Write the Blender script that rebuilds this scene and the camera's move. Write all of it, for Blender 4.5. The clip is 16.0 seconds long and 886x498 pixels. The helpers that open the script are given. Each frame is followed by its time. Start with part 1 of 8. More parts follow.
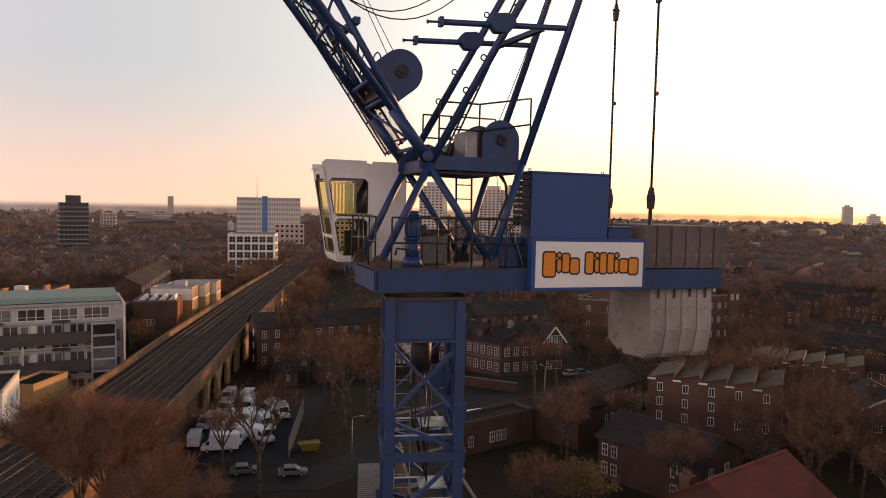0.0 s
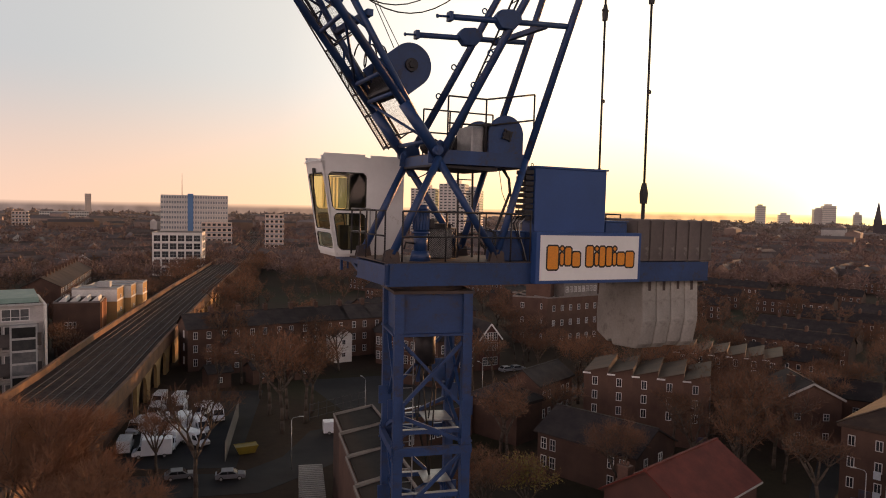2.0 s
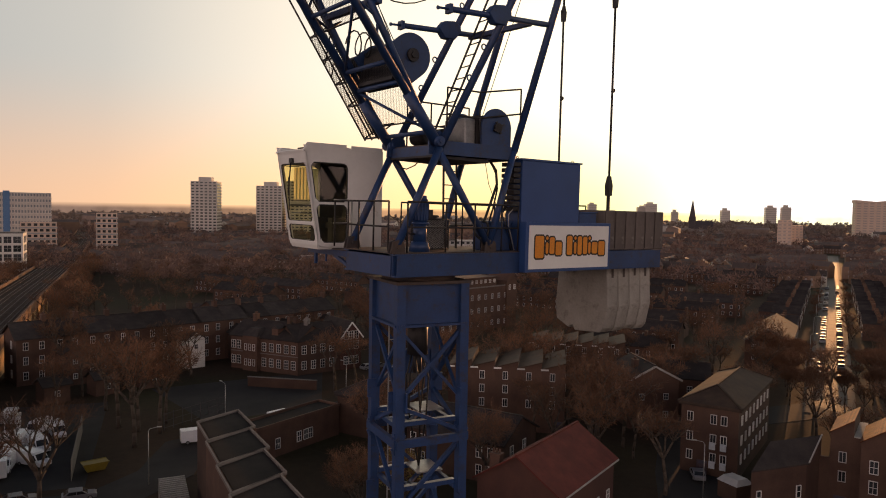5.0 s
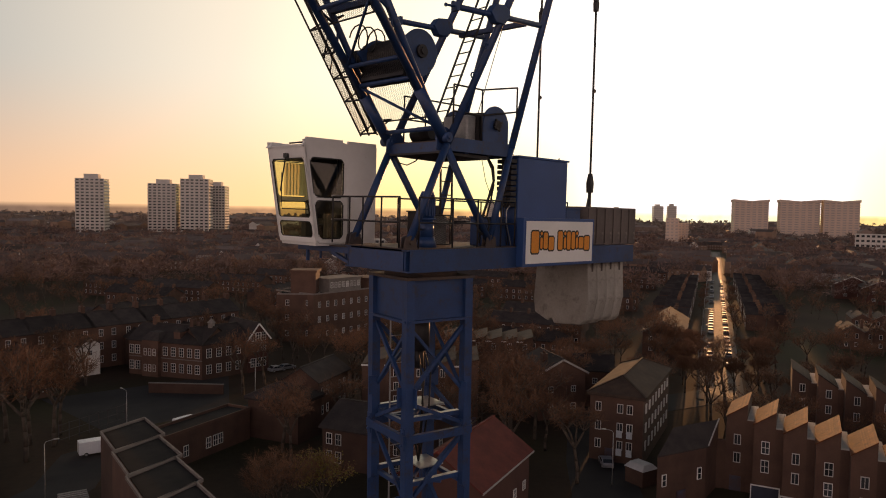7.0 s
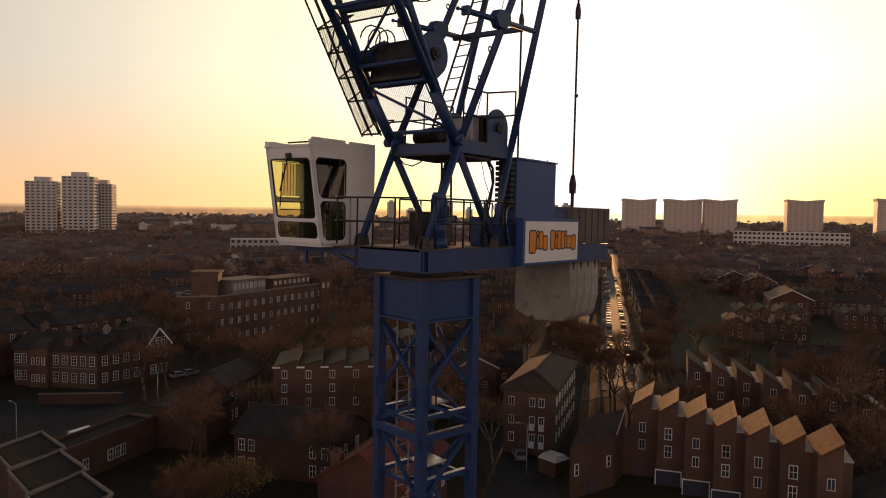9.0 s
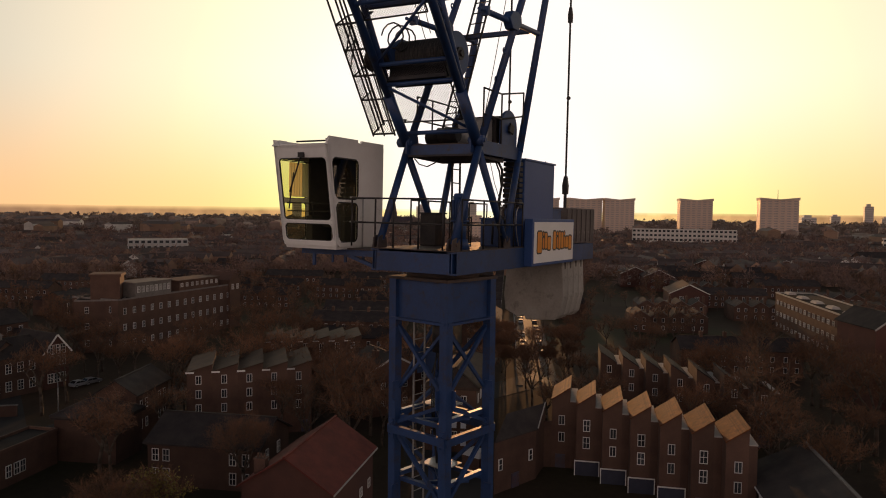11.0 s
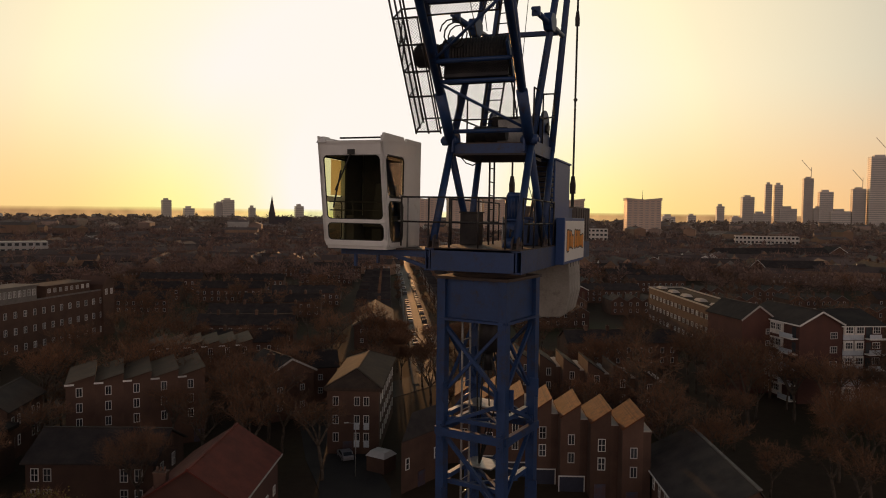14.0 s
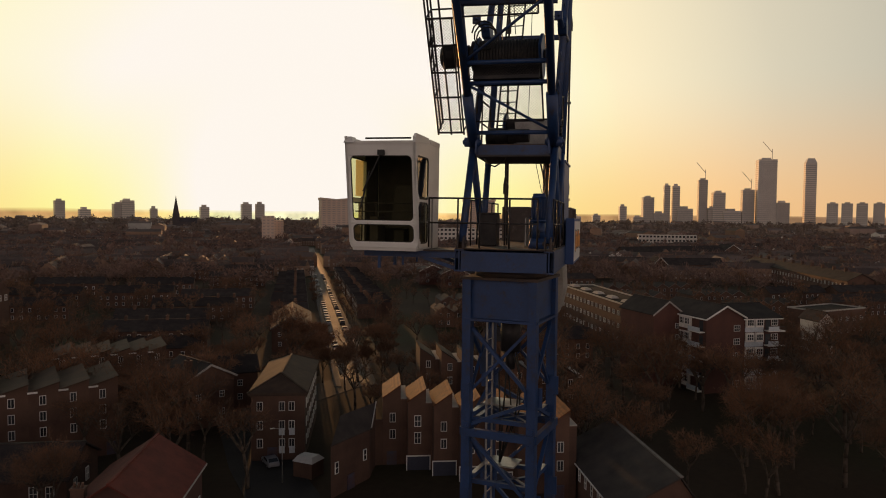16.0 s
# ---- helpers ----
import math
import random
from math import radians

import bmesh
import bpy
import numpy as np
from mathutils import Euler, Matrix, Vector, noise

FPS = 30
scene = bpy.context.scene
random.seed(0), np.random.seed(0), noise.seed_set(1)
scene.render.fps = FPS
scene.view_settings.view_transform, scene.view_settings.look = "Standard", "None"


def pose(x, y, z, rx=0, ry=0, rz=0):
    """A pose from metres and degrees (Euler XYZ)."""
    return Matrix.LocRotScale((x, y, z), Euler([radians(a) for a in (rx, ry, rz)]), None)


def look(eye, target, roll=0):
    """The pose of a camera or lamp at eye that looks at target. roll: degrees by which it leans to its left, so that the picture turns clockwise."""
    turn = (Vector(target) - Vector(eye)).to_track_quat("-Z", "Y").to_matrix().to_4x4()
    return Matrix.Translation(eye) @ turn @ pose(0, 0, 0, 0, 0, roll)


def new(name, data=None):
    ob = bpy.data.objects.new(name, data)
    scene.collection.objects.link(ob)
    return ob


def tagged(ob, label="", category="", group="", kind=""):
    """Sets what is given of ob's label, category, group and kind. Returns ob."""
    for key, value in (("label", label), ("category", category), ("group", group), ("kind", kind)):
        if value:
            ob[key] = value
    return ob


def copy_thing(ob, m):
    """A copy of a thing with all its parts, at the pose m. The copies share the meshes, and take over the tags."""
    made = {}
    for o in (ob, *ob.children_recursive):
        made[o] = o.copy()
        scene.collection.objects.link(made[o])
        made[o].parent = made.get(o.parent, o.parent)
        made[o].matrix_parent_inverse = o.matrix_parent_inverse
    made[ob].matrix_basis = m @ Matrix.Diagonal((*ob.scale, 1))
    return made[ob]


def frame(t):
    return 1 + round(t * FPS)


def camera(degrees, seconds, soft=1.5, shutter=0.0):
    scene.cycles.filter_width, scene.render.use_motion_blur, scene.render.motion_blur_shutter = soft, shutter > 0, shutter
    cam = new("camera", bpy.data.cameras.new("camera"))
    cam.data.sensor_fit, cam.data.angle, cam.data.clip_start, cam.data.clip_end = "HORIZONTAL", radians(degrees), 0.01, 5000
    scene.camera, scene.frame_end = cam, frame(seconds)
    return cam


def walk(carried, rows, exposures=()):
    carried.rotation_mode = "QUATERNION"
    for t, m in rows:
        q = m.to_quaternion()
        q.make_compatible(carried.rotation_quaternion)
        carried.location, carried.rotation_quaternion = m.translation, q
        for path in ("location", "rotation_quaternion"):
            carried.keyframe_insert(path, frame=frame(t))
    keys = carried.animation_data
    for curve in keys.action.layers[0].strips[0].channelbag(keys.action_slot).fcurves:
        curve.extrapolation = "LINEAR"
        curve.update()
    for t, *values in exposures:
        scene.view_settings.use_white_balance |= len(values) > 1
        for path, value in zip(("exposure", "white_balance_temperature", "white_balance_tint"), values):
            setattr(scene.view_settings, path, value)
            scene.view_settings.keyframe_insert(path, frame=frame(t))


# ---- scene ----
cam = camera(63.29, 16.0, soft=1.0)
# seconds, place round the crane (height over the mast's own datum), yaw, pitch, roll
GROUND_DROP = 11.02  # the street lies this far below the datum
ROWS = [
    (0.0, -0.413, 0.108, 28.890, -1.62, -3.04, -0.93),
    (0.5, -0.769, 0.094, 28.868, -2.41, -3.06, -0.94),
    (1.0, -1.149, 0.097, 28.838, -3.76, -3.06, -0.96),
    (1.5, -1.555, 0.120, 28.805, -5.61, -3.06, -1.00),
    (2.0, -1.987, 0.155, 28.771, -7.18, -3.06, -1.02),
    (2.5, -2.444, 0.202, 28.737, -8.99, -3.04, -1.02),
    (3.0, -2.922, 0.267, 28.702, -11.07, -3.02, -1.02),
    (3.5, -3.421, 0.361, 28.669, -13.16, -2.99, -0.99),
    (4.0, -3.945, 0.475, 28.635, -15.27, -2.99, -0.94),
    (6.5, -6.524, 1.266, 28.492, -25.21, -3.00, -0.89),
    (7.0, -7.018, 1.481, 28.476, -27.20, -2.99, -0.87),
    (7.5, -7.539, 1.710, 28.457, -29.19, -2.98, -0.84),
    (8.0, -8.063, 1.960, 28.452, -31.20, -2.97, -0.82),
    (8.5, -8.574, 2.229, 28.463, -33.19, -2.95, -0.79),
    (9.0, -9.062, 2.507, 28.482, -35.16, -2.96, -0.78),
    (11.5, -11.210, 4.529, 28.503, -44.23, -2.94, -0.67),
    (12.0, -11.600, 4.976, 28.493, -45.78, -2.91, -0.65),
    (12.5, -11.979, 5.428, 28.478, -47.33, -2.91, -0.63),
    (13.0, -12.363, 5.889, 28.466, -48.88, -2.90, -0.61),
    (13.5, -12.747, 6.333, 28.453, -50.43, -2.89, -0.61),
    (14.0, -13.113, 6.783, 28.449, -52.18, -2.88, -0.62),
    (14.5, -13.475, 7.257, 28.449, -54.14, -2.85, -0.62),
    (15.0, -13.829, 7.755, 28.445, -55.97, -2.84, -0.59),
    (15.5, -14.151, 8.254, 28.441, -57.60, -2.82, -0.55),
    (16.0, -14.453, 8.748, 28.440, -59.25, -2.78, -0.47),
]
walk(cam, [(t, pose(x, y, z + GROUND_DROP, 90 + pitch, roll, yaw)) for t, x, y, z, yaw, pitch, roll in ROWS],
     [(0.0, 1.02, 6900, 22), (1.5, 0.97, 6900, 21), (3.5, 0.74, 7000, 19), (7.0, 0.4, 7250, 20), (9.0, 0.24, 7250, 19), (12.5, -0.02, 7250, 15), (16.0, -0.1, 7250, 12)])

# ---- daylight: a low winter sun behind the crane ----
SUN_AZ, SUN_EL = 47.3, 3.2
world = bpy.data.worlds.new("winter_evening_sky")
scene.world = world
world.use_nodes = True
wn, wl = world.node_tree.nodes, world.node_tree.links
sky = wn.new("ShaderNodeTexSky")
sky.sky_type = "NISHITA"
sky.sun_disc = False
sky.sun_elevation, sky.sun_rotation = radians(SUN_EL), radians(SUN_AZ)
sky.air_density, sky.dust_density, sky.ozone_density, sky.altitude = 1.0, 1.2, 2.0, 30
wl.new(sky.outputs["Color"], wn["Background"].inputs["Color"])
wn["Background"].inputs["Strength"].default_value = 0.08
# ring glow by angle from the sun; raised towards -1 to fill shaded faces
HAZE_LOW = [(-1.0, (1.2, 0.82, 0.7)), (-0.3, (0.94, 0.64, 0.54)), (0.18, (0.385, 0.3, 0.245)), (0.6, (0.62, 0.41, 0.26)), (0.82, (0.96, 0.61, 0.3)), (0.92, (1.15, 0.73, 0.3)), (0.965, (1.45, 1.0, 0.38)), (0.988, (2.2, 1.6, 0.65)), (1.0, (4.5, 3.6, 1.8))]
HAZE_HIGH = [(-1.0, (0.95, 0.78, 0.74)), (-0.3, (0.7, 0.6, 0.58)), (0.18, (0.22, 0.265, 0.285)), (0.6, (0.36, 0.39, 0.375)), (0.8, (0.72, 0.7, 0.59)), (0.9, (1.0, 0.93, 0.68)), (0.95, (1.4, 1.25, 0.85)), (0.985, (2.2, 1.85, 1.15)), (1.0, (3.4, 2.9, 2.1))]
# hill emission by angle from the sun: painted haze and sun glow
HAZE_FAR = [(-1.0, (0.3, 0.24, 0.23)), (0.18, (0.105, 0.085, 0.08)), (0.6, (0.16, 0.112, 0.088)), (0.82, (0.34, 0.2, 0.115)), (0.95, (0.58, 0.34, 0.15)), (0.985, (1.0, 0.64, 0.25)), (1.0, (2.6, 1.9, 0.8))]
sun = new("sun", bpy.data.lights.new("sun", "SUN"))
sun.data.energy, sun.data.angle, sun.data.color = 2.0, radians(0.6), (1.0, 0.5, 0.2)
_a, _e = radians(SUN_AZ), radians(SUN_EL)
SUN_DIR = Vector((math.sin(_a) * math.cos(_e), math.cos(_a) * math.cos(_e), math.sin(_e)))
sun.matrix_world = look(SUN_DIR * 200 + Vector((0, 0, 30)), (0, 0, 30))


# ---- materials ----
def surface(name, c1, c2, scale=2.0, rough=0.7, metal=0.0, bump=0.15, fine=12.0, spots=None, spot_amount=0.35, by_object=0.0, by_island=0.0, spec=0.5, c3=None, grit=0.2):
    """A two-scale surface: broad patches, fine grain, optional spots of wear, relief."""
    m = bpy.data.materials.new(name)
    m.use_nodes = True
    n, l = m.node_tree.nodes, m.node_tree.links
    b = n["Principled BSDF"]
    b.inputs["Roughness"].default_value, b.inputs["Metallic"].default_value = rough, metal
    b.inputs["Specular IOR Level"].default_value = spec
    tc = n.new("ShaderNodeTexCoord")

    def noise_node(s, detail=5.0, rg=0.6):
        t = n.new("ShaderNodeTexNoise")
        t.inputs["Scale"].default_value, t.inputs["Detail"].default_value, t.inputs["Roughness"].default_value = s, detail, rg
        l.new(tc.outputs["Object"], t.inputs["Vector"])
        return t

    def mix(a, b_, f, kind="MIX"):
        x = n.new("ShaderNodeMix")
        x.data_type, x.blend_type = "RGBA", kind
        for socket, value in ((x.inputs[0], f), (x.inputs[6], a), (x.inputs[7], b_)):
            if hasattr(value, "is_linked"):
                l.new(value, socket)
            else:
                socket.default_value = value if isinstance(value, float) else (*value, 1)
        return x.outputs[2]

    def ramp(src, lo, hi):
        r = n.new("ShaderNodeMapRange")
        r.inputs[1].default_value, r.inputs[2].default_value = lo, hi
        l.new(src, r.inputs[0])
        return r.outputs[0]

    broad, grain = noise_node(scale), noise_node(scale * fine, 3.0, 0.7)
    colour = mix(c1, c2, ramp(broad.outputs["Fac"], 0.35, 0.65))
    if c3:
        third = noise_node(scale * 0.37, 2.0)
        colour = mix(colour, c3, ramp(third.outputs["Fac"], 0.5, 0.62))
    g = ramp(grain.outputs["Fac"], 0.2, 0.8)
    val = n.new("ShaderNodeMapRange")
    val.inputs[3].default_value, val.inputs[4].default_value = 1 - 1.1 * grit, 1 + grit
    l.new(g, val.inputs[0])
    grey = n.new("ShaderNodeCombineColor")
    for k in range(3):
        l.new(val.outputs[0], grey.inputs[k])
    colour = mix(colour, grey.outputs[0], 1.0, "MULTIPLY")
    if spots:
        s = noise_node(scale * 3.1, 8.0, 0.75)
        colour = mix(colour, spots, ramp(s.outputs["Fac"], 0.62 - 0.1 * spot_amount, 0.72))
    if by_object or by_island:
        if by_object:
            r = n.new("ShaderNodeObjectInfo").outputs["Random"]
        else:
            r = n.new("ShaderNodeNewGeometry").outputs["Random Per Island"]
        amount = by_object or by_island
        v = n.new("ShaderNodeMapRange")
        v.inputs[3].default_value, v.inputs[4].default_value = 1 - amount, 1 + amount
        l.new(r, v.inputs[0])
        gr = n.new("ShaderNodeCombineColor")
        for k in range(3):
            l.new(v.outputs[0], gr.inputs[k])
        colour = mix(colour, gr.outputs[0], 1.0, "MULTIPLY")
    l.new(colour, b.inputs["Base Color"])
    rr = n.new("ShaderNodeMapRange")
    rr.inputs[3].default_value, rr.inputs[4].default_value = max(0.02, rough - 0.12), min(1, rough + 0.12)
    l.new(grain.outputs["Fac"], rr.inputs[0])
    l.new(rr.outputs[0], b.inputs["Roughness"])
    if bump:
        bp = n.new("ShaderNodeBump")
        bp.inputs["Strength"].default_value, bp.inputs["Distance"].default_value = bump, 0.02
        l.new(grain.outputs["Fac"], bp.inputs["Height"])
        l.new(bp.outputs[0], b.inputs["Normal"])
    return m


def glass(name, tint, gloss_rough=0.03):
    m = bpy.data.materials.new(name)
    m.use_nodes = True
    n, l = m.node_tree.nodes, m.node_tree.links
    clear, shine, edge, gloss, mx = n.new("ShaderNodeBsdfTransparent"), n.new("ShaderNodeBsdfGlossy"), n.new("ShaderNodeLayerWeight"), n.new("ShaderNodeMapRange"), n.new("ShaderNodeMixShader")
    clear.inputs["Color"].default_value = (*tint, 1)
    shine.inputs["Roughness"].default_value = gloss_rough
    edge.inputs["Blend"].default_value = 0.25
    gloss.inputs[3].default_value, gloss.inputs[4].default_value = 0.04, 0.5
    l.new(edge.outputs["Facing"], gloss.inputs[0])
    l.new(gloss.outputs[0], mx.inputs[0])
    l.new(clear.outputs[0], mx.inputs[1])
    l.new(shine.outputs[0], mx.inputs[2])
    l.new(mx.outputs[0], n["Material Output"].inputs["Surface"])
    return m


BLUE = surface("blue_crane_paint", (0.013, 0.049, 0.155), (0.009, 0.034, 0.105), 1.3, 0.5, 0.0, 0.08, 14, spots=(0.035, 0.024, 0.02), spot_amount=0.9)
BLUE_SMOOTH = surface("blue_cabinet_paint", (0.02, 0.066, 0.215), (0.016, 0.055, 0.18), 0.8, 0.5, 0.0, 0.03, 20, grit=0.08)
DARK_STEEL = surface("dark_greasy_steel", (0.02, 0.02, 0.024), (0.045, 0.04, 0.04), 3.0, 0.55, 0.4, 0.1)
RUST_STEEL = surface("weathered_deck_steel", (0.045, 0.04, 0.045), (0.09, 0.06, 0.045), 2.2, 0.75, 0.1, 0.15)
ROOF_GREEN = surface("pale_green_roof_sheet", (0.22, 0.31, 0.25), (0.28, 0.36, 0.3), 1.0, 0.6)
GALV = surface("galvanised_steel", (0.3, 0.3, 0.3), (0.42, 0.42, 0.41), 4.0, 0.45, 0.6, 0.05)
ROPE = surface("steel_wire_rope", (0.03, 0.03, 0.032), (0.06, 0.055, 0.05), 20.0, 0.6, 0.5, 0.2)
CAB_WHITE = surface("white_cab_paint", (0.76, 0.76, 0.74), (0.68, 0.67, 0.65), 0.8, 0.4, 0.0, 0.02, 9, spots=(0.42, 0.38, 0.33), spot_amount=0.0, grit=0.035)
CAB_DARK = surface("dark_cab_interior", (0.02, 0.02, 0.022), (0.035, 0.03, 0.03), 4.0, 0.7)
RUBBER = surface("black_rubber", (0.012, 0.012, 0.012), (0.02, 0.02, 0.02), 6.0, 0.6)
CURTAIN = bpy.data.materials.new("thin_cream_curtain")
CURTAIN.use_nodes = True
cn, cl = CURTAIN.node_tree.nodes, CURTAIN.node_tree.links
cn["Principled BSDF"].inputs["Base Color"].default_value = (0.6, 0.57, 0.38, 1)
cn["Principled BSDF"].inputs["Roughness"].default_value = 0.9
thin, weave = cn.new("ShaderNodeBsdfTranslucent"), cn.new("ShaderNodeMixShader")
thin.inputs["Color"].default_value = (0.85, 0.8, 0.52, 1)
weave.inputs[0].default_value = 0.65
cl.new(cn["Principled BSDF"].outputs[0], weave.inputs[1])
cl.new(thin.outputs[0], weave.inputs[2])
cl.new(weave.outputs[0], cn["Material Output"].inputs["Surface"])
CAB_GLASS = glass("tinted_cab_glass", (0.88, 0.88, 0.64))
SIGN_WHITE = surface("white_sign_sheet", (0.78, 0.77, 0.75), (0.7, 0.69, 0.67), 0.7, 0.4, 0.0, 0.02, 14, grit=0.03)
SIGN_ORANGE = surface("orange_sign_vinyl", (0.75, 0.27, 0.02), (0.7, 0.24, 0.02), 3.0, 0.4, 0.0, 0.02)
SIGN_BLACK = surface("black_sign_vinyl", (0.012, 0.01, 0.01), (0.02, 0.016, 0.015), 3.0, 0.4, 0.0, 0.02)
CONCRETE = surface("stained_counterweight_concrete", (0.33, 0.31, 0.28), (0.24, 0.22, 0.2), 0.9, 0.85, 0.0, 0.25, 16, spots=(0.13, 0.11, 0.1), spot_amount=0.9, by_object=0.12)
CONCRETE_DARK = surface("dark_stained_concrete", (0.17, 0.14, 0.125), (0.1, 0.08, 0.075), 0.9, 0.85, 0.0, 0.25, 16, spots=(0.28, 0.25, 0.22), spot_amount=0.3, by_object=0.15)
BRICK = surface("brown_stock_brick", (0.072, 0.038, 0.028), (0.108, 0.06, 0.042), 0.35, 0.9, 0.0, 0.2, 22, by_object=0.25)
BRICK_RED = surface("red_brick", (0.095, 0.04, 0.03), (0.072, 0.031, 0.025), 0.4, 0.9, 0.0, 0.2, 22, by_object=0.2)
BRICK_YELLOW = surface("yellow_stock_brick", (0.4, 0.25, 0.1), (0.32, 0.2, 0.09), 0.4, 0.9, 0.0, 0.2, 22, by_object=0.15)
BRICK_ORANGE = surface("orange_brick", (0.36, 0.15, 0.06), (0.28, 0.11, 0.05), 0.4, 0.9, 0.0, 0.2, 22, by_object=0.15)
RENDER_WHITE = surface("white_render", (0.72, 0.7, 0.66), (0.6, 0.58, 0.54), 0.4, 0.85, 0.0, 0.1, 12)
# RENDER_WHITE darkened: the shade on the apartment front is in the colour
RENDER_SHADED = surface("shaded_white_render", (0.54, 0.52, 0.5), (0.42, 0.4, 0.385), 0.5, 0.85, 0.0, 0.15, 12)
PANE_CURTAIN = surface("curtained_window_glass", (0.07, 0.075, 0.08), (0.13, 0.13, 0.13), 0.9, 0.15, 0.0, 0.0, by_object=0.8)
PANEL_GREY = surface("grey_cladding", (0.32, 0.32, 0.32), (0.4, 0.4, 0.39), 0.3, 0.7, 0.0, 0.1)
SLATE = surface("slate_roof", (0.036, 0.031, 0.031), (0.06, 0.05, 0.046), 0.5, 0.8, 0.0, 0.35, 18, by_object=0.25, spec=0.15)
TILE_RED = surface("red_roof_tiles", (0.15, 0.038, 0.03), (0.1, 0.028, 0.023), 0.6, 0.85, 0.0, 0.4, 16, by_object=0.15, spec=0.2)
TILE_DARK = surface("weathered_grey_brown_tiles", (0.07, 0.05, 0.038), (0.046, 0.034, 0.028), 0.7, 0.85, 0.0, 0.5, 16, by_object=0.2, spec=0.15)
TILE_BROWN = surface("brown_concrete_roof_tiles", (0.085, 0.052, 0.036), (0.058, 0.038, 0.028), 0.7, 0.8, 0.0, 0.4, 16, by_object=0.2, spec=0.25)
# orange of the low sun is put into these tiles' base colour
TILE_SUNLIT = surface("sun_orange_roof_tiles", (0.16, 0.052, 0.017), (0.075, 0.028, 0.013), 1.6, 0.8, 0.0, 0.6, 9, spots=(0.045, 0.034, 0.027), spot_amount=0.7, by_object=0.4, spec=0.2)
FELT = surface("dark_roofing_felt", (0.02, 0.018, 0.018), (0.034, 0.03, 0.028), 0.35, 0.9, 0.0, 0.2, 14, spec=0.1)
WIRE = surface("dark_wire", (0.01, 0.01, 0.011), (0.018, 0.016, 0.016), 6.0, 0.85, 0.0, 0.0, spec=0.2)
# glazing lightened so that haze sits in its colour
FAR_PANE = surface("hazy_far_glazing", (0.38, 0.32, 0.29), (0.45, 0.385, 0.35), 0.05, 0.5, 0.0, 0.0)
CLADDING_DARK = surface("dark_slatted_cladding", (0.05, 0.045, 0.045), (0.08, 0.07, 0.068), 0.8, 0.8)
COPING_DULL = surface("dull_parapet_edge", (0.2, 0.18, 0.165), (0.15, 0.135, 0.125), 1.0, 0.85)
COPING = surface("pale_coping", (0.42, 0.4, 0.37), (0.34, 0.32, 0.3), 1.0, 0.8)
WINDOW_WHITE = surface("white_window_paint", (0.66, 0.65, 0.63), (0.58, 0.57, 0.55), 2.0, 0.5, 0.0, 0.0, by_object=0.25, grit=0.05)
PANE = surface("dark_window_glass", (0.03, 0.035, 0.04), (0.05, 0.055, 0.06), 0.3, 0.08, 0.0, 0.0, by_object=0.5)
ASPHALT = surface("worn_asphalt", (0.035, 0.033, 0.032), (0.05, 0.046, 0.043), 0.12, 0.85, 0.0, 0.3, 40, spec=0.2)
# warmer than ASPHALT: the low sun's gold is put into this base
ROAD_SHINE = surface("sun_gold_street_asphalt", (0.042, 0.031, 0.02), (0.068, 0.05, 0.033), 0.25, 0.72, 0.0, 0.6, 40, spec=0.3)
PAVING = surface("paving_slabs", (0.085, 0.074, 0.064), (0.062, 0.055, 0.047), 0.3, 0.85, 0.0, 0.2, 20)
BALLAST = surface("track_ballast", (0.055, 0.043, 0.039), (0.085, 0.066, 0.059), 0.3, 1.0, 0.0, 0.6, 30, spec=0.02)
SLEEPER = surface("weathered_sleeper_timber", (0.085, 0.068, 0.06), (0.12, 0.097, 0.086), 0.8, 0.95, 0.0, 0.3, spec=0.08)
RAIL = surface("worn_rail_steel", (0.14, 0.12, 0.11), (0.09, 0.078, 0.07), 0.3, 0.5, 0.4, 0.0, spec=0.3)
# orange of the sun on the parapets is put into this brick
VIADUCT_BRICK = surface("sooty_sun_orange_viaduct_brick", (0.22, 0.11, 0.055), (0.11, 0.06, 0.036), 0.25, 0.9, 0.0, 0.3, 16, spots=(0.06, 0.045, 0.035), spot_amount=0.6)
GROUND = surface("winter_gardens_and_yards", (0.05, 0.034, 0.023), (0.07, 0.049, 0.033), 0.03, 0.95, 0.0, 0.3, 25, c3=(0.048, 0.045, 0.024), spec=0.1)
GRASS = surface("rough_winter_grass", (0.045, 0.055, 0.02), (0.065, 0.06, 0.028), 0.2, 0.95, 0.0, 0.5, 25)
BARK = surface("bare_bark", (0.06, 0.045, 0.035), (0.1, 0.075, 0.055), 1.5, 0.9, 0.0, 0.4, 10)
TWIGS = surface("bare_brown_twigs", (0.135, 0.067, 0.038), (0.175, 0.088, 0.048), 0.6, 0.9, 0.0, 0.0, by_object=0.3)
# paler than TWIGS: some haze of distance is put into the colour
WOODS = surface("hazed_bare_woodland", (0.215, 0.135, 0.108), (0.15, 0.098, 0.085), 0.05, 0.95, 0.0, 0.0, by_island=0.3)
LEAVES = surface("last_yellow_leaves", (0.22, 0.17, 0.03), (0.15, 0.13, 0.03), 2.0, 0.7, 0.0, 0.0)
YELLOW_STEEL = surface("yellow_painted_steel", (0.250, 0.180, 0.015), (0.200, 0.135, 0.015), 1.0, 0.5)
PANEL_BLUE = surface("pale_blue_grey_panels", (0.5, 0.55, 0.6), (0.42, 0.47, 0.52), 0.6, 0.6, 0.0, 0.1, 10)
VAN_WHITE = surface("white_vehicle_paint", (0.82, 0.83, 0.85), (0.76, 0.77, 0.79), 0.5, 0.25, 0.0, 0.0, grit=0.03)
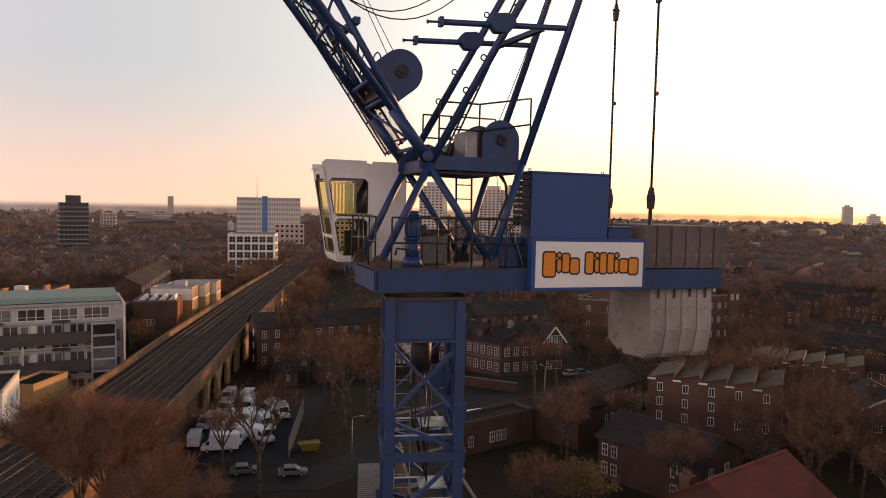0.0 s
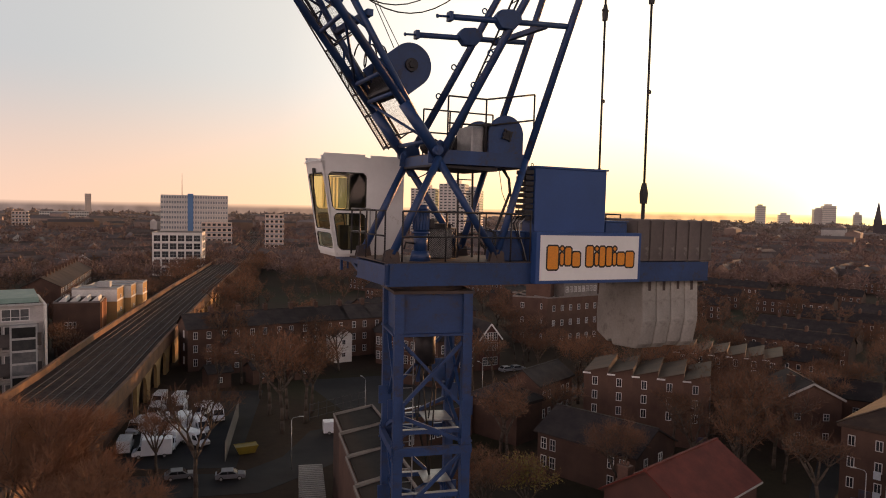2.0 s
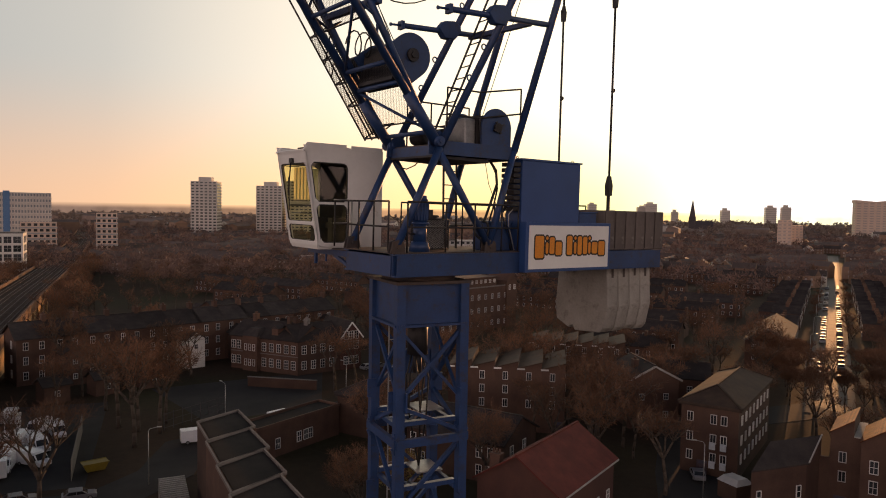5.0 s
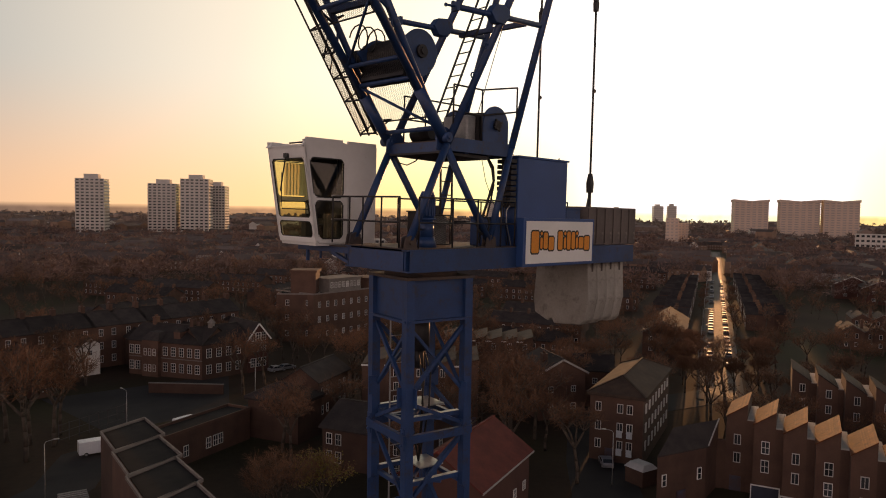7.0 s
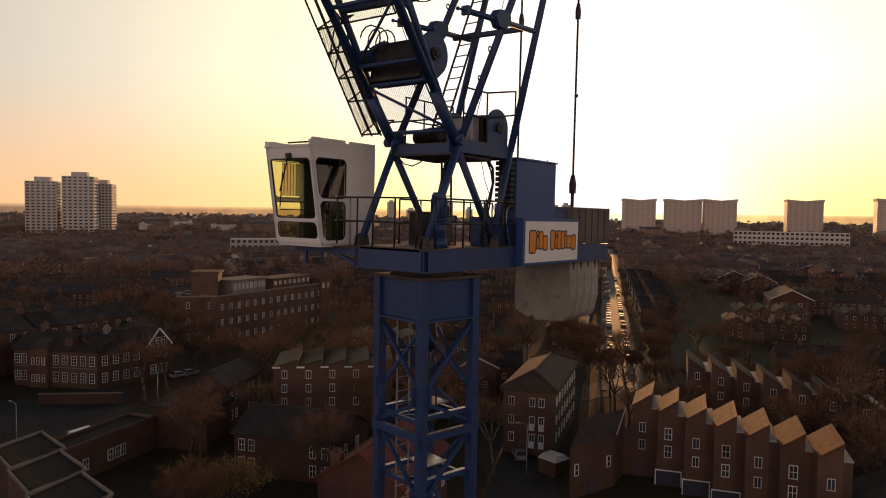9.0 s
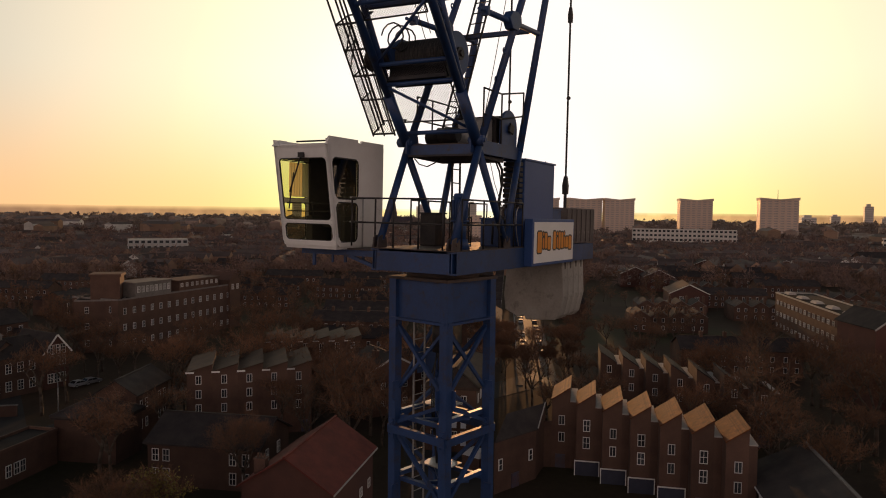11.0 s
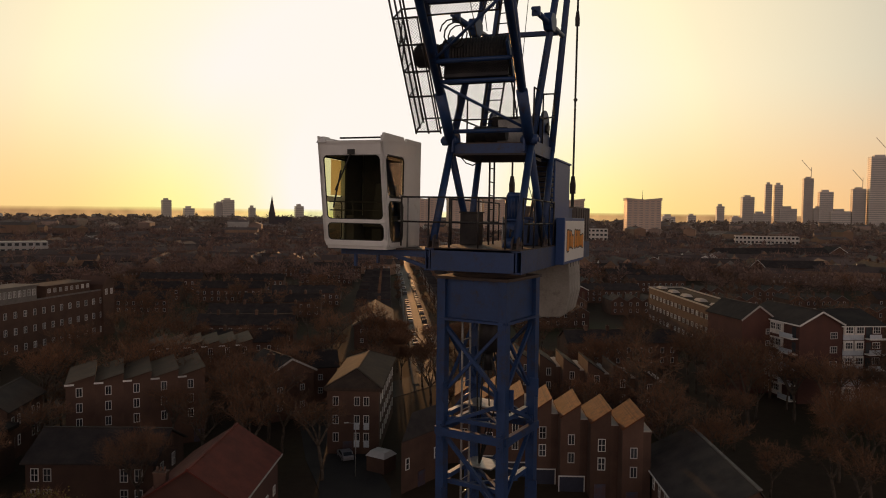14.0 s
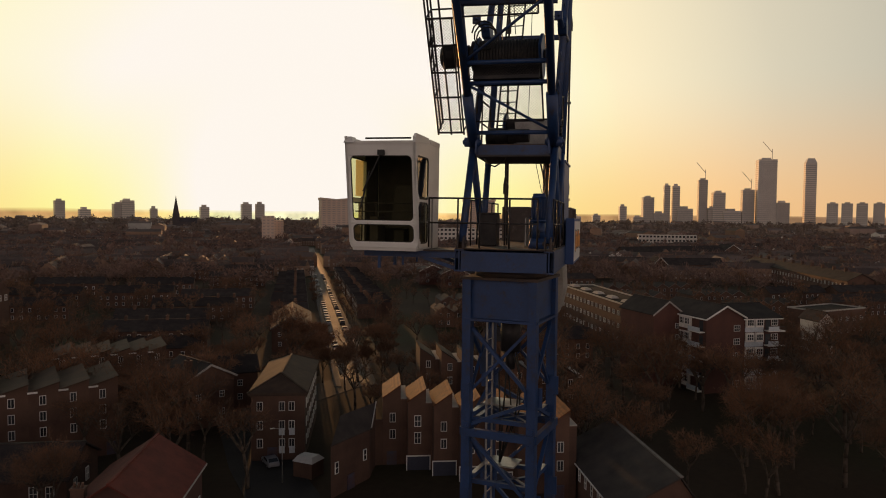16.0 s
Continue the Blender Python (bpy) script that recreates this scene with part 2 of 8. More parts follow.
CAR_PAINT = surface("car_paint", (0.16, 0.165, 0.18), (0.13, 0.135, 0.15), 0.5, 0.45, 0.0, 0.0, by_object=0.8)
CAR_GLASS = surface("vehicle_glass", (0.02, 0.022, 0.025), (0.03, 0.032, 0.035), 1.0, 0.06, 0.0, 0.0)
TOWER_PALE = surface("pale_tower_concrete", (0.62, 0.58, 0.54), (0.54, 0.5, 0.46), 0.06, 0.85, 0.0, 0.1)
TOWER_DARK = surface("dark_tower_cladding", (0.06, 0.05, 0.055), (0.085, 0.07, 0.075), 0.06, 0.7, 0.0, 0.1)
# tan lightened well above concrete to put distance haze into the colour
TOWER_TAN = surface("hazed_tan_tower_concrete", (0.66, 0.51, 0.42), (0.57, 0.44, 0.36), 0.06, 0.85, 0.0, 0.1, grit=0.1)
# skyline walls and glazing: haze put into pale, close base colours
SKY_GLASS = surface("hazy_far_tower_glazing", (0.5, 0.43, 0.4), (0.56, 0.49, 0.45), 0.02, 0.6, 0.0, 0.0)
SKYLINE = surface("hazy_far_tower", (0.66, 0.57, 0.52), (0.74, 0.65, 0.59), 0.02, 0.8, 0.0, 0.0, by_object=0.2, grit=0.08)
BLUE_PANEL = surface("blue_facade_panel", (0.08, 0.2, 0.4), (0.07, 0.17, 0.34), 0.1, 0.5)


# ---- the street plan: placed to fit the camera's view at assumed heights, then scaled ----
PLAN = 1.38


def on_plan(x, y):
    """The place in metres of a point of the street plan."""
    return x * PLAN, y * PLAN


def plan(x, y, z=0.0, turn=0.0, size=None):
    return pose(x * PLAN, y * PLAN, z * PLAN, 0, 0, turn) @ Matrix.Scale(PLAN if size is None else size, 4)


# ---- building kit ----
class Bag:
    """Vertices and faces of one mesh, with a material slot and a shading flag for each face."""

    def __init__(self):
        self.v, self.f, self.m, self.s = [], [], [], []

    def face(self, pts, m=0, smooth=False):
        k = len(self.v)
        self.v.extend(tuple(p) for p in pts)
        self.f.append(tuple(range(k, k + len(pts))))
        self.m.append(m)
        self.s.append(smooth)

    def solid(self, bottom, top, m=0, smooth=False, caps=True):
        """A prism between two rings of as many points (bottom counter-clockwise seen from above)."""
        k, n = len(self.v), len(bottom)
        self.v.extend(tuple(p) for p in bottom)
        self.v.extend(tuple(p) for p in top)
        for i in range(n):
            j = (i + 1) % n
            self.f.append((k + i, k + j, k + n + j, k + n + i))
            self.m.append(m)
            self.s.append(smooth)
        if caps:
            self.f += [tuple(range(k + n - 1, k - 1, -1)), tuple(range(k + n, k + 2 * n))]
            self.m += [m, m]
            self.s += [False, False]
        return self

    def box(self, x0, x1, y0, y1, z0, z1, m=0):
        return self.solid([(x0, y0, z0), (x1, y0, z0), (x1, y1, z0), (x0, y1, z0)], [(x0, y0, z1), (x1, y0, z1), (x1, y1, z1), (x0, y1, z1)], m)

    def bar(self, p, q, w, h=None, m=0, up=(0, 0, 1)):
        """A square bar from p to q; h is its size along up."""
        p, q = Vector(p), Vector(q)
        d = (q - p).normalized()
        u = Vector(up)
        if abs(d.dot(u)) > 0.98:
            u = Vector((1, 0, 0))
        a = d.cross(u).normalized() * (w / 2)
        b = a.cross(d).normalized() * ((h or w) / 2)
        ring = [-a - b, a - b, a + b, -a + b]
        return self.solid([p + r for r in ring], [q + r for r in ring], m)

    def tube(self, p, q, r, n=10, r2=None, m=0):
        p, q = Vector(p), Vector(q)
        d = (q - p).normalized()
        u = Vector((0, 0, 1)) if abs(d.z) < 0.95 else Vector((1, 0, 0))
        a = d.cross(u).normalized()
        b = a.cross(d).normalized()
        r2 = r if r2 is None else r2
        ang = [2 * math.pi * i / n for i in range(n)]
        return self.solid([p + (a * math.cos(t) - b * math.sin(t)) * r for t in ang][::-1], [q + (a * math.cos(t) - b * math.sin(t)) * r2 for t in ang][::-1], m, True)

    def rope(self, pts, r, n=6, m=0):
        """One bent tube through all the points."""
        pts = [Vector(p) for p in pts]
        k = len(self.v)
        side = None
        for i, p in enumerate(pts):
            d = (pts[min(i + 1, len(pts) - 1)] - pts[max(i - 1, 0)]).normalized()
            if side is None:
                side = d.cross(Vector((0, 0, 1)) if abs(d.z) < 0.95 else Vector((1, 0, 0)))
            side = (side - d * side.dot(d)).normalized()
            b = d.cross(side)
            self.v.extend(tuple(p + (side * math.cos(t) + b * math.sin(t)) * r) for t in [2 * math.pi * q / n for q in range(n)])
        for i in range(len(pts) - 1):
            for q in range(n):
                o, e = k + i * n, k + (i + 1) * n
                self.f.append((o + q, o + (q + 1) % n, e + (q + 1) % n, e + q))
        self.f += [tuple(range(k + n - 1, k - 1, -1)), tuple(range(k + (len(pts) - 1) * n, k + len(pts) * n))]
        extra = len(self.f) - len(self.m)
        self.m += [m] * extra
        self.s += [True] * (extra - 2) + [False, False]
        return self

    def lathe_y(self, cx, cz, rows, n=24, m=0):
        """A turned body along y: rows of (y, radius)."""
        k = len(self.v)
        for y, r in rows:
            self.v.extend((cx + r * math.cos(2 * math.pi * q / n), y, cz + r * math.sin(2 * math.pi * q / n)) for q in range(n))
        for i in range(len(rows) - 1):
            o, e = k + i * n, k + (i + 1) * n
            self.f += [(o + q, o + (q + 1) % n, e + (q + 1) % n, e + q) for q in range(n)]
        self.f += [tuple(range(k + n - 1, k - 1, -1)), tuple(range(k + (len(rows) - 1) * n, k + len(rows) * n))]
        extra = len(self.f) - len(self.m)
        self.m += [m] * extra
        self.s += [False] * extra
        return self

    def plate(self, outline, thick, m=0):
        """A flat plate in the x-z plane: outline of (x, z), y from thick[0] to thick[1]."""
        return self.solid([(x, thick[0], z) for x, z in outline], [(x, thick[1], z) for x, z in outline], m)


OFFSET = {}


def mesh_of(name, bag, mats, off=None):
    me = bpy.data.meshes.new(name)
    v = bag.v if off is None else [(x - off[0], y - off[1], z - off[2]) for x, y, z in bag.v]
    me.from_pydata(v, [], bag.f)
    for m in (mats if isinstance(mats, (list, tuple)) else [mats]):
        me.materials.append(m)
    me.polygons.foreach_set("material_index", bag.m)
    me.polygons.foreach_set("use_smooth", bag.s)
    bm = bmesh.new()
    bm.from_mesh(me)
    bmesh.ops.recalc_face_normals(bm, faces=bm.faces)
    bm.to_mesh(me)
    bm.free()
    me.update()
    return me


def thing(name, label, category, base=(0, 0, 0), turn=0.0, group="", kind="", frame_of=None):
    """An empty at the base of a thing; its parts are written in the coordinates of frame_of (or of the thing itself)."""
    ob = new(name)
    ob.empty_display_size = 0.3
    if frame_of is None:
        ob.matrix_basis = plan(*base, turn)
        OFFSET[ob.name] = None
    else:
        ob.matrix_basis = frame_of @ Matrix.Translation(base)
        OFFSET[ob.name] = base
    return tagged(ob, label, category, group, kind)


def part(name, bag, mats, parent, label="", bevel=0.0, at=None):
    """One mesh as a part of a thing, or as a piece of a part."""
    me = bag if isinstance(bag, bpy.types.Mesh) else mesh_of(name, bag, mats, OFFSET.get(parent.name))
    ob = new(name, me)
    ob.parent = parent
    if at is not None:
        ob.matrix_basis = at
    if parent.name in OFFSET and parent.type == "EMPTY":
        OFFSET[ob.name] = OFFSET[parent.name]
    elif parent.name in OFFSET:
        OFFSET[ob.name] = OFFSET[parent.name]
    if bevel:
        bv = ob.modifiers.new("bevel", "BEVEL")
        bv.width, bv.segments, bv.limit_method, bv.angle_limit = bevel, 2, "ANGLE", radians(40)
    return tagged(ob, label)


def single(name, bag, mats, label, category, kind="", group=""):
    ob = new(name, mesh_of(name, bag, mats))
    return tagged(ob, label, category, group, kind)


# ---- ground, roads, railway ----
g = Bag()
g.face([(-4550, -4550, 0), (4550, -4550, 0), (4550, 4550, 0), (-4550, 4550, 0)])
single("ground", g, GROUND, "dark winter ground of gardens and yards", "ground", "structure")
TAKEN = []  # circles that trees keep clear of


def strip(pts, half, z0, z1, m=0, bag=None, shift=0.0):
    """A ribbon of given half width along pts, with thickness."""
    b = bag or Bag()
    pts = [on_plan(*p) for p in pts]
    half, shift, z0, z1 = half * PLAN, shift * PLAN, z0 * PLAN, z1 * PLAN
    k = len(b.v)
    for i, p in enumerate(pts):
        a, c = pts[max(i - 1, 0)], pts[min(i + 1, len(pts) - 1)]
        d = Vector((c[0] - a[0], c[1] - a[1])).normalized()
        n = Vector((-d.y, d.x))
        for off, z in ((shift - half, z0), (shift + half, z0), (shift + half, z1), (shift - half, z1)):
            b.v.append((p[0] + n.x * off, p[1] + n.y * off, z))
    for i in range(len(pts) - 1):
        o, e = k + 4 * i, k + 4 * i + 4
        b.f += [(o + q, o + (q + 1) % 4, e + (q + 1) % 4, e + q) for q in range(4)]
    e = k + 4 * (len(pts) - 1)
    b.f += [(k, k + 1, k + 2, k + 3), (e + 3, e + 2, e + 1, e)]
    b.m += [m] * (len(b.f) - len(b.m))
    b.s += [False] * (len(b.f) - len(b.s))
    return b


def yard_sheet(pts, z):
    pts = [on_plan(*p) for p in pts]
    return Bag().solid([(x, y, 0) for x, y in pts], [(x, y, z) for x, y in pts])


def fine(pts, step):
    out = [pts[0]]
    for p, q in zip(pts, pts[1:]):
        n = max(1, int(math.dist(p, q) / step))
        out += [(p[0] + (q[0] - p[0]) * i / n, p[1] + (q[1] - p[1]) * i / n) for i in range(1, n + 1)]
    return out


STREET = Vector((0.741, 0.6715))
STREET_N = Vector((0.6715, -0.741))
STREET_AT = Vector((101.8, 95.8))
street_at = lambda u, s: (STREET_AT.x + STREET.x * (u - 138) + STREET_N.x * s, STREET_AT.y + STREET.y * (u - 138) + STREET_N.y * s)
road_pts = [street_at(u, 0) for u in (113, 140, 200, 300, 420, 600)]
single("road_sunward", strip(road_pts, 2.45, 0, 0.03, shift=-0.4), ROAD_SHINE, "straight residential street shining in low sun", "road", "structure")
for s in (-1, 1):
    single("pavement", strip(road_pts, 0.55, 0, 0.1, shift=-0.4 + s * 3.0), PAVING, "paved footway beside the street", "pavement", "structure")
lane = [(-58.16, 67.28), (-30.0, 75.17), (-11.93, 75.8), (-6.24, 82.25), (-4.0, 91.26), (10.66, 99.1), (42.45, 115.79), (92.61, 138.18)]
single("road_by_yard", strip(fine(lane, 6), 3.2, 0, 0.03), ASPHALT, "dark asphalt side road by the van yard", "road", "structure")
single("road_court", strip([(32.4, 47.15), (42.35, 56.08), (48.29, 65.02), (60.18, 80.89), (86.11, 81.76)], 3.6, 0, 0.034), ASPHALT, "dark asphalt access road between brick flats", "road", "structure")
pg = yard_sheet([(-1.66, 100.29), (14.37, 104.12), (18.46, 126.91), (-9.57, 121.2)], 0.02)
single("playground", pg, ASPHALT, "dark empty asphalt yard", "yard", "structure")
yd = yard_sheet([(-27.97, 80.76), (-13.91, 80.44), (-15.07, 114.76), (-29.18, 115.06)], 0.02)
single("van_yard", yd, ASPHALT, "asphalt yard beside the railway arches", "yard", "structure")
lawn = yard_sheet([(3.65, 45.95), (19.87, 51.61), (15.09, 63.75), (2.97, 62.0)], 0.03)
single("lawn", lawn, GRASS, "rough winter lawn", "lawn", "structure")

RAILWAY = [(-31.5, 10), (-33.2, 50), (-33.9, 76), (-35.8, 100), (-38.5, 127), (-41.2, 160), (-44.7, 205), (-48.3, 262), (-53.0, 330), (-69.7, 505), (-111.4, 874)]
RAILWAY = fine(RAILWAY, 9)
via = thing("railway_viaduct", "brick railway viaduct with four ballasted tracks", "viaduct", (0, 0, 0), frame_of=Matrix.Identity(4))
LINE = [Vector(on_plan(*p)) for p in RAILWAY]
part("deck", strip(RAILWAY, 5.6, 5.4, 6.2), BALLAST, via, "brown track ballast")
part("side_wall", strip(RAILWAY, 0.17, 0, 7.05, shift=5.75), VIADUCT_BRICK, via)
part("side_wall", strip(RAILWAY, 0.2, 4.6, 6.6, shift=-5.75), VIADUCT_BRICK, via)
part("coping", strip(RAILWAY, 0.24, 7.05, 7.15, shift=5.75), VIADUCT_BRICK, via)
part("coping", strip(RAILWAY, 0.24, 6.6, 6.7, shift=-5.75), VIADUCT_BRICK, via)
part("core_wall", strip(RAILWAY, 4.7, 0, 5.38), BRICK, via)
for k in range(4):
    for s in (-0.52, 0.52):
        part("rail", strip(RAILWAY, 0.028, 6.2, 6.31, shift=-3.9 + 2.6 * k + s), RAIL, via, "polished steel rail")
sl = Bag()
for i in range(1, 42):
    p, q = LINE[i], LINE[i + 1]
    d = (q - p).normalized()
    n = Vector((-d.y, d.x))
    for j in range(16):
        c = p + (q - p) * (j / 16)
        for k in range(4):
            cc = c + n * (PLAN * (-3.9 + 2.6 * k))
            sl.bar((cc.x - n.x * 1.3, cc.y - n.y * 1.3, 8.57), (cc.x + n.x * 1.3, cc.y + n.y * 1.3, 8.57), 0.25, 0.06)
tagged(part("sleepers", sl, SLEEPER, via, "dark weathered sleepers"), kind="stuff")
for i in range(8, 20):
    p, q = LINE[i], LINE[i + 1]
    d = (q - p).normalized()
    n = Vector((d.y, -d.x)) * 7.95
    ar = Bag()
    L = (q - p).length
    arc = [(L / 2 + 4.4 * math.cos(t), 2.2 + 4.0 * math.sin(t)) for t in [math.pi * j / 10 for j in range(11)]]
    for (s0, z0), (s1, z1) in zip(arc, arc[1:]):
        a, b = p + n + d * s0, p + n + d * s1
        ar.solid([(a.x, a.y, z0), (b.x, b.y, z1), (b.x, b.y, 6.5), (a.x, a.y, 6.5)], [(a.x - n.x * 0.075, a.y - n.y * 0.075, z0), (b.x - n.x * 0.075, b.y - n.y * 0.075, z1), (b.x - n.x * 0.075, b.y - n.y * 0.075, 6.5), (a.x - n.x * 0.075, a.y - n.y * 0.075, 6.5)])
    for s0, s1 in ((0, L / 2 - 4.4), (L / 2 + 4.4, L)):
        a, b = p + n * 0.955 + d * s0, p + n * 0.955 + d * s1
        ar.bar((a.x, a.y, 3.25), (b.x, b.y, 3.25), 0.7, 6.5)
    part("arch", ar, BRICK_YELLOW, via, "brick arch over a dark opening")

# ---- glowing ring all round: haze and sun glow painted in, far behind everything ----
hz = bpy.data.materials.new("painted_sky_glow")
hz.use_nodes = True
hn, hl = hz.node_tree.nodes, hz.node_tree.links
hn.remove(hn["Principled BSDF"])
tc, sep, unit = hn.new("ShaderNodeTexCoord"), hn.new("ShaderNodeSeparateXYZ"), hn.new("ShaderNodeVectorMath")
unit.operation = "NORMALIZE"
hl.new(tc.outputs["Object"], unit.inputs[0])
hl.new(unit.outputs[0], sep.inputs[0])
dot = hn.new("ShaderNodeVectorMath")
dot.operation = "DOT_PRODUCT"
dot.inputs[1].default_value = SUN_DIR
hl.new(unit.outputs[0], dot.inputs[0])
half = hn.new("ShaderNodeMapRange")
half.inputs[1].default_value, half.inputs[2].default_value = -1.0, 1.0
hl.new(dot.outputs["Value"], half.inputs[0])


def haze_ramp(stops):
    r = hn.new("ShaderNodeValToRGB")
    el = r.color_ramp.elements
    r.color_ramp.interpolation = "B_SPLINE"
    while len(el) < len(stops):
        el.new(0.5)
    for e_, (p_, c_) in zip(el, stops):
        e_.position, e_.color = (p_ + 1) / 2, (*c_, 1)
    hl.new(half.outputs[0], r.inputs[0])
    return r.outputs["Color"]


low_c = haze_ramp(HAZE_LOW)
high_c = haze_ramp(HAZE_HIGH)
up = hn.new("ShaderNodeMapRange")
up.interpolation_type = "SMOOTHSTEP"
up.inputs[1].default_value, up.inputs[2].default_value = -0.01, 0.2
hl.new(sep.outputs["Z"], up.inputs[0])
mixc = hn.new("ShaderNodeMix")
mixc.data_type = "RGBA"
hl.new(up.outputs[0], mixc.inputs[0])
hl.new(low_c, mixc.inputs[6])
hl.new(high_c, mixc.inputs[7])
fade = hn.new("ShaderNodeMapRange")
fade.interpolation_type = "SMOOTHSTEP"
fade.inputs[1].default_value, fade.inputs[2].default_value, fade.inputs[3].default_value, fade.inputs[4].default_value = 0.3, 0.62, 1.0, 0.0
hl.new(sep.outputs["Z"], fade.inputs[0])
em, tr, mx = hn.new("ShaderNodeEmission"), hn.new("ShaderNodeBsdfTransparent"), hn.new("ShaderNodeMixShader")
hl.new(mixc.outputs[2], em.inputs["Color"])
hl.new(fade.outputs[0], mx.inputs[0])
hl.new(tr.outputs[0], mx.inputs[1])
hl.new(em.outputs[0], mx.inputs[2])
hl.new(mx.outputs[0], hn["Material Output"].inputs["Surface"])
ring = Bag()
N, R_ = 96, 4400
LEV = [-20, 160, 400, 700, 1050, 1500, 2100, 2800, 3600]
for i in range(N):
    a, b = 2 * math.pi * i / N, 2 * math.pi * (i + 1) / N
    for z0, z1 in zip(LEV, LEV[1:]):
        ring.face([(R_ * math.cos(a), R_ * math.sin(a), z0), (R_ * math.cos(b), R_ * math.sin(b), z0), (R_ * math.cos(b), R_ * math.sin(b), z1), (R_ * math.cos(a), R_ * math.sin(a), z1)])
rg = single("backdrop_haze", ring, hz, "glowing ring painted with evening haze and sun glow", "backdrop", "structure")
rg.visible_shadow = False
HZ_R = 4100
hills = Bag()
for i in range(N * 2):
    a, b = math.pi * i / N, math.pi * (i + 1) / N
    h0, h1 = [46 + 10 * math.cos(t - 2.0) + 7 * noise.noise(Vector((math.cos(t) * 2.2, math.sin(t) * 2.2, 4.0))) + 5 * noise.noise(Vector((math.cos(t) * 19, math.sin(t) * 19, 4.0))) for t in (a, b)]
    hills.face([(HZ_R * math.cos(a), HZ_R * math.sin(a), -5), (HZ_R * math.cos(b), HZ_R * math.sin(b), -5), (HZ_R * math.cos(b), HZ_R * math.sin(b), h1), (HZ_R * math.cos(a), HZ_R * math.sin(a), h0)])
# hills glow with painted haze and melt into the sky colour upwards
far_m = bpy.data.materials.new("painted_hill_haze")
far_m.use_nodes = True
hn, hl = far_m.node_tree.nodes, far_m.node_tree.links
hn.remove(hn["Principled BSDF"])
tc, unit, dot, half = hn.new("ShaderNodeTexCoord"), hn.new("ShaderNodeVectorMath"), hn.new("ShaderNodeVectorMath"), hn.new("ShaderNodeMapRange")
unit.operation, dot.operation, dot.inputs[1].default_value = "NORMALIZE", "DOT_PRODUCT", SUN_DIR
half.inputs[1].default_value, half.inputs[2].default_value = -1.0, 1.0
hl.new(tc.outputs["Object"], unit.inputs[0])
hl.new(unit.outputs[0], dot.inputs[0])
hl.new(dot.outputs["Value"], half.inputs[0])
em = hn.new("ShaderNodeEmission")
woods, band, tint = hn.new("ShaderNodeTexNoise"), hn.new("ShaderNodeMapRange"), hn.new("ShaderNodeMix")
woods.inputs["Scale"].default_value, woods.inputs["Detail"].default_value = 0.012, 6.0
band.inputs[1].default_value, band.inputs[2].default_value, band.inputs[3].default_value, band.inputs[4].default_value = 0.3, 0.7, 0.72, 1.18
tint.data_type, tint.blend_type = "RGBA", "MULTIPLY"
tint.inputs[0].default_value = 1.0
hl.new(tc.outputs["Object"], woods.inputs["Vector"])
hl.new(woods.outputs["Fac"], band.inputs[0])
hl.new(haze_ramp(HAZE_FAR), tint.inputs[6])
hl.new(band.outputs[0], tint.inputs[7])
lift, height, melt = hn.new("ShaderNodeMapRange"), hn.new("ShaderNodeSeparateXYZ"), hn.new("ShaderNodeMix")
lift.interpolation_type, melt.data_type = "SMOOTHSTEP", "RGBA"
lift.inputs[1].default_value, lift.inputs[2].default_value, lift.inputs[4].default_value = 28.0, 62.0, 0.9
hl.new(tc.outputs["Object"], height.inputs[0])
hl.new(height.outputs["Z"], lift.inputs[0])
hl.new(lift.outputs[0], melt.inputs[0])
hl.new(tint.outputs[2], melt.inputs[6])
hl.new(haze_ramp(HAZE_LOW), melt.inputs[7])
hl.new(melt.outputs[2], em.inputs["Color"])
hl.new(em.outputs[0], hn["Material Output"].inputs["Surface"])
single("backdrop_hills", hills, far_m, "low hills on the horizon glowing with painted haze", "backdrop", "structure").visible_shadow = False


# ---- houses ----
def window_mesh(w, h, bars_x=1, bars_z=1, frame_w=0.065):
    """A window frame as one lattice with its bars, and its pane."""
    w, h = 0.8 * w, 0.8 * h

    def lines(lo, hi, bars):
        out = [lo, lo + frame_w]
        for i in range(bars):
            c = lo + (hi - lo) * (i + 1) / (bars + 1)
            out += [c - 0.022, c + 0.022]
        return out + [hi - frame_w, hi]
    xs, zs = lines(-w / 2, w / 2, bars_x), lines(0, h, bars_z)
    nx, nz = len(xs), len(zs)
    fr = Bag()
    fr.v = [(x, y, z) for y in (-0.09, 0.02) for z in zs for x in xs]
    solid = lambda i, k: 0 <= i < nx - 1 and 0 <= k < nz - 1 and (i % 2 == 0 or k % 2 == 0)
    at = lambda i, k, b: b * nx * nz + k * nx + i
    for i in range(nx - 1):
        for k in range(nz - 1):
            if not solid(i, k):
                continue
            fr.f.append((at(i, k, 0), at(i + 1, k, 0), at(i + 1, k + 1, 0), at(i, k + 1, 0)))
            for di, dk, p, q in ((-1, 0, (i, k), (i, k + 1)), (1, 0, (i + 1, k), (i + 1, k + 1)), (0, -1, (i, k), (i + 1, k)), (0, 1, (i, k + 1), (i + 1, k + 1))):
                if not solid(i + di, k + dk):
                    fr.f.append((at(*p, 0), at(*q, 0), at(*q, 1), at(*p, 1)))
    fr.m, fr.s = [0] * len(fr.f), [False] * len(fr.f)
    pn = Bag().box(-w / 2 + frame_w, w / 2 - frame_w, -0.045, -0.03, frame_w, h - frame_w)
    return mesh_of("window", fr, WINDOW_WHITE), mesh_of("pane", pn, PANE)


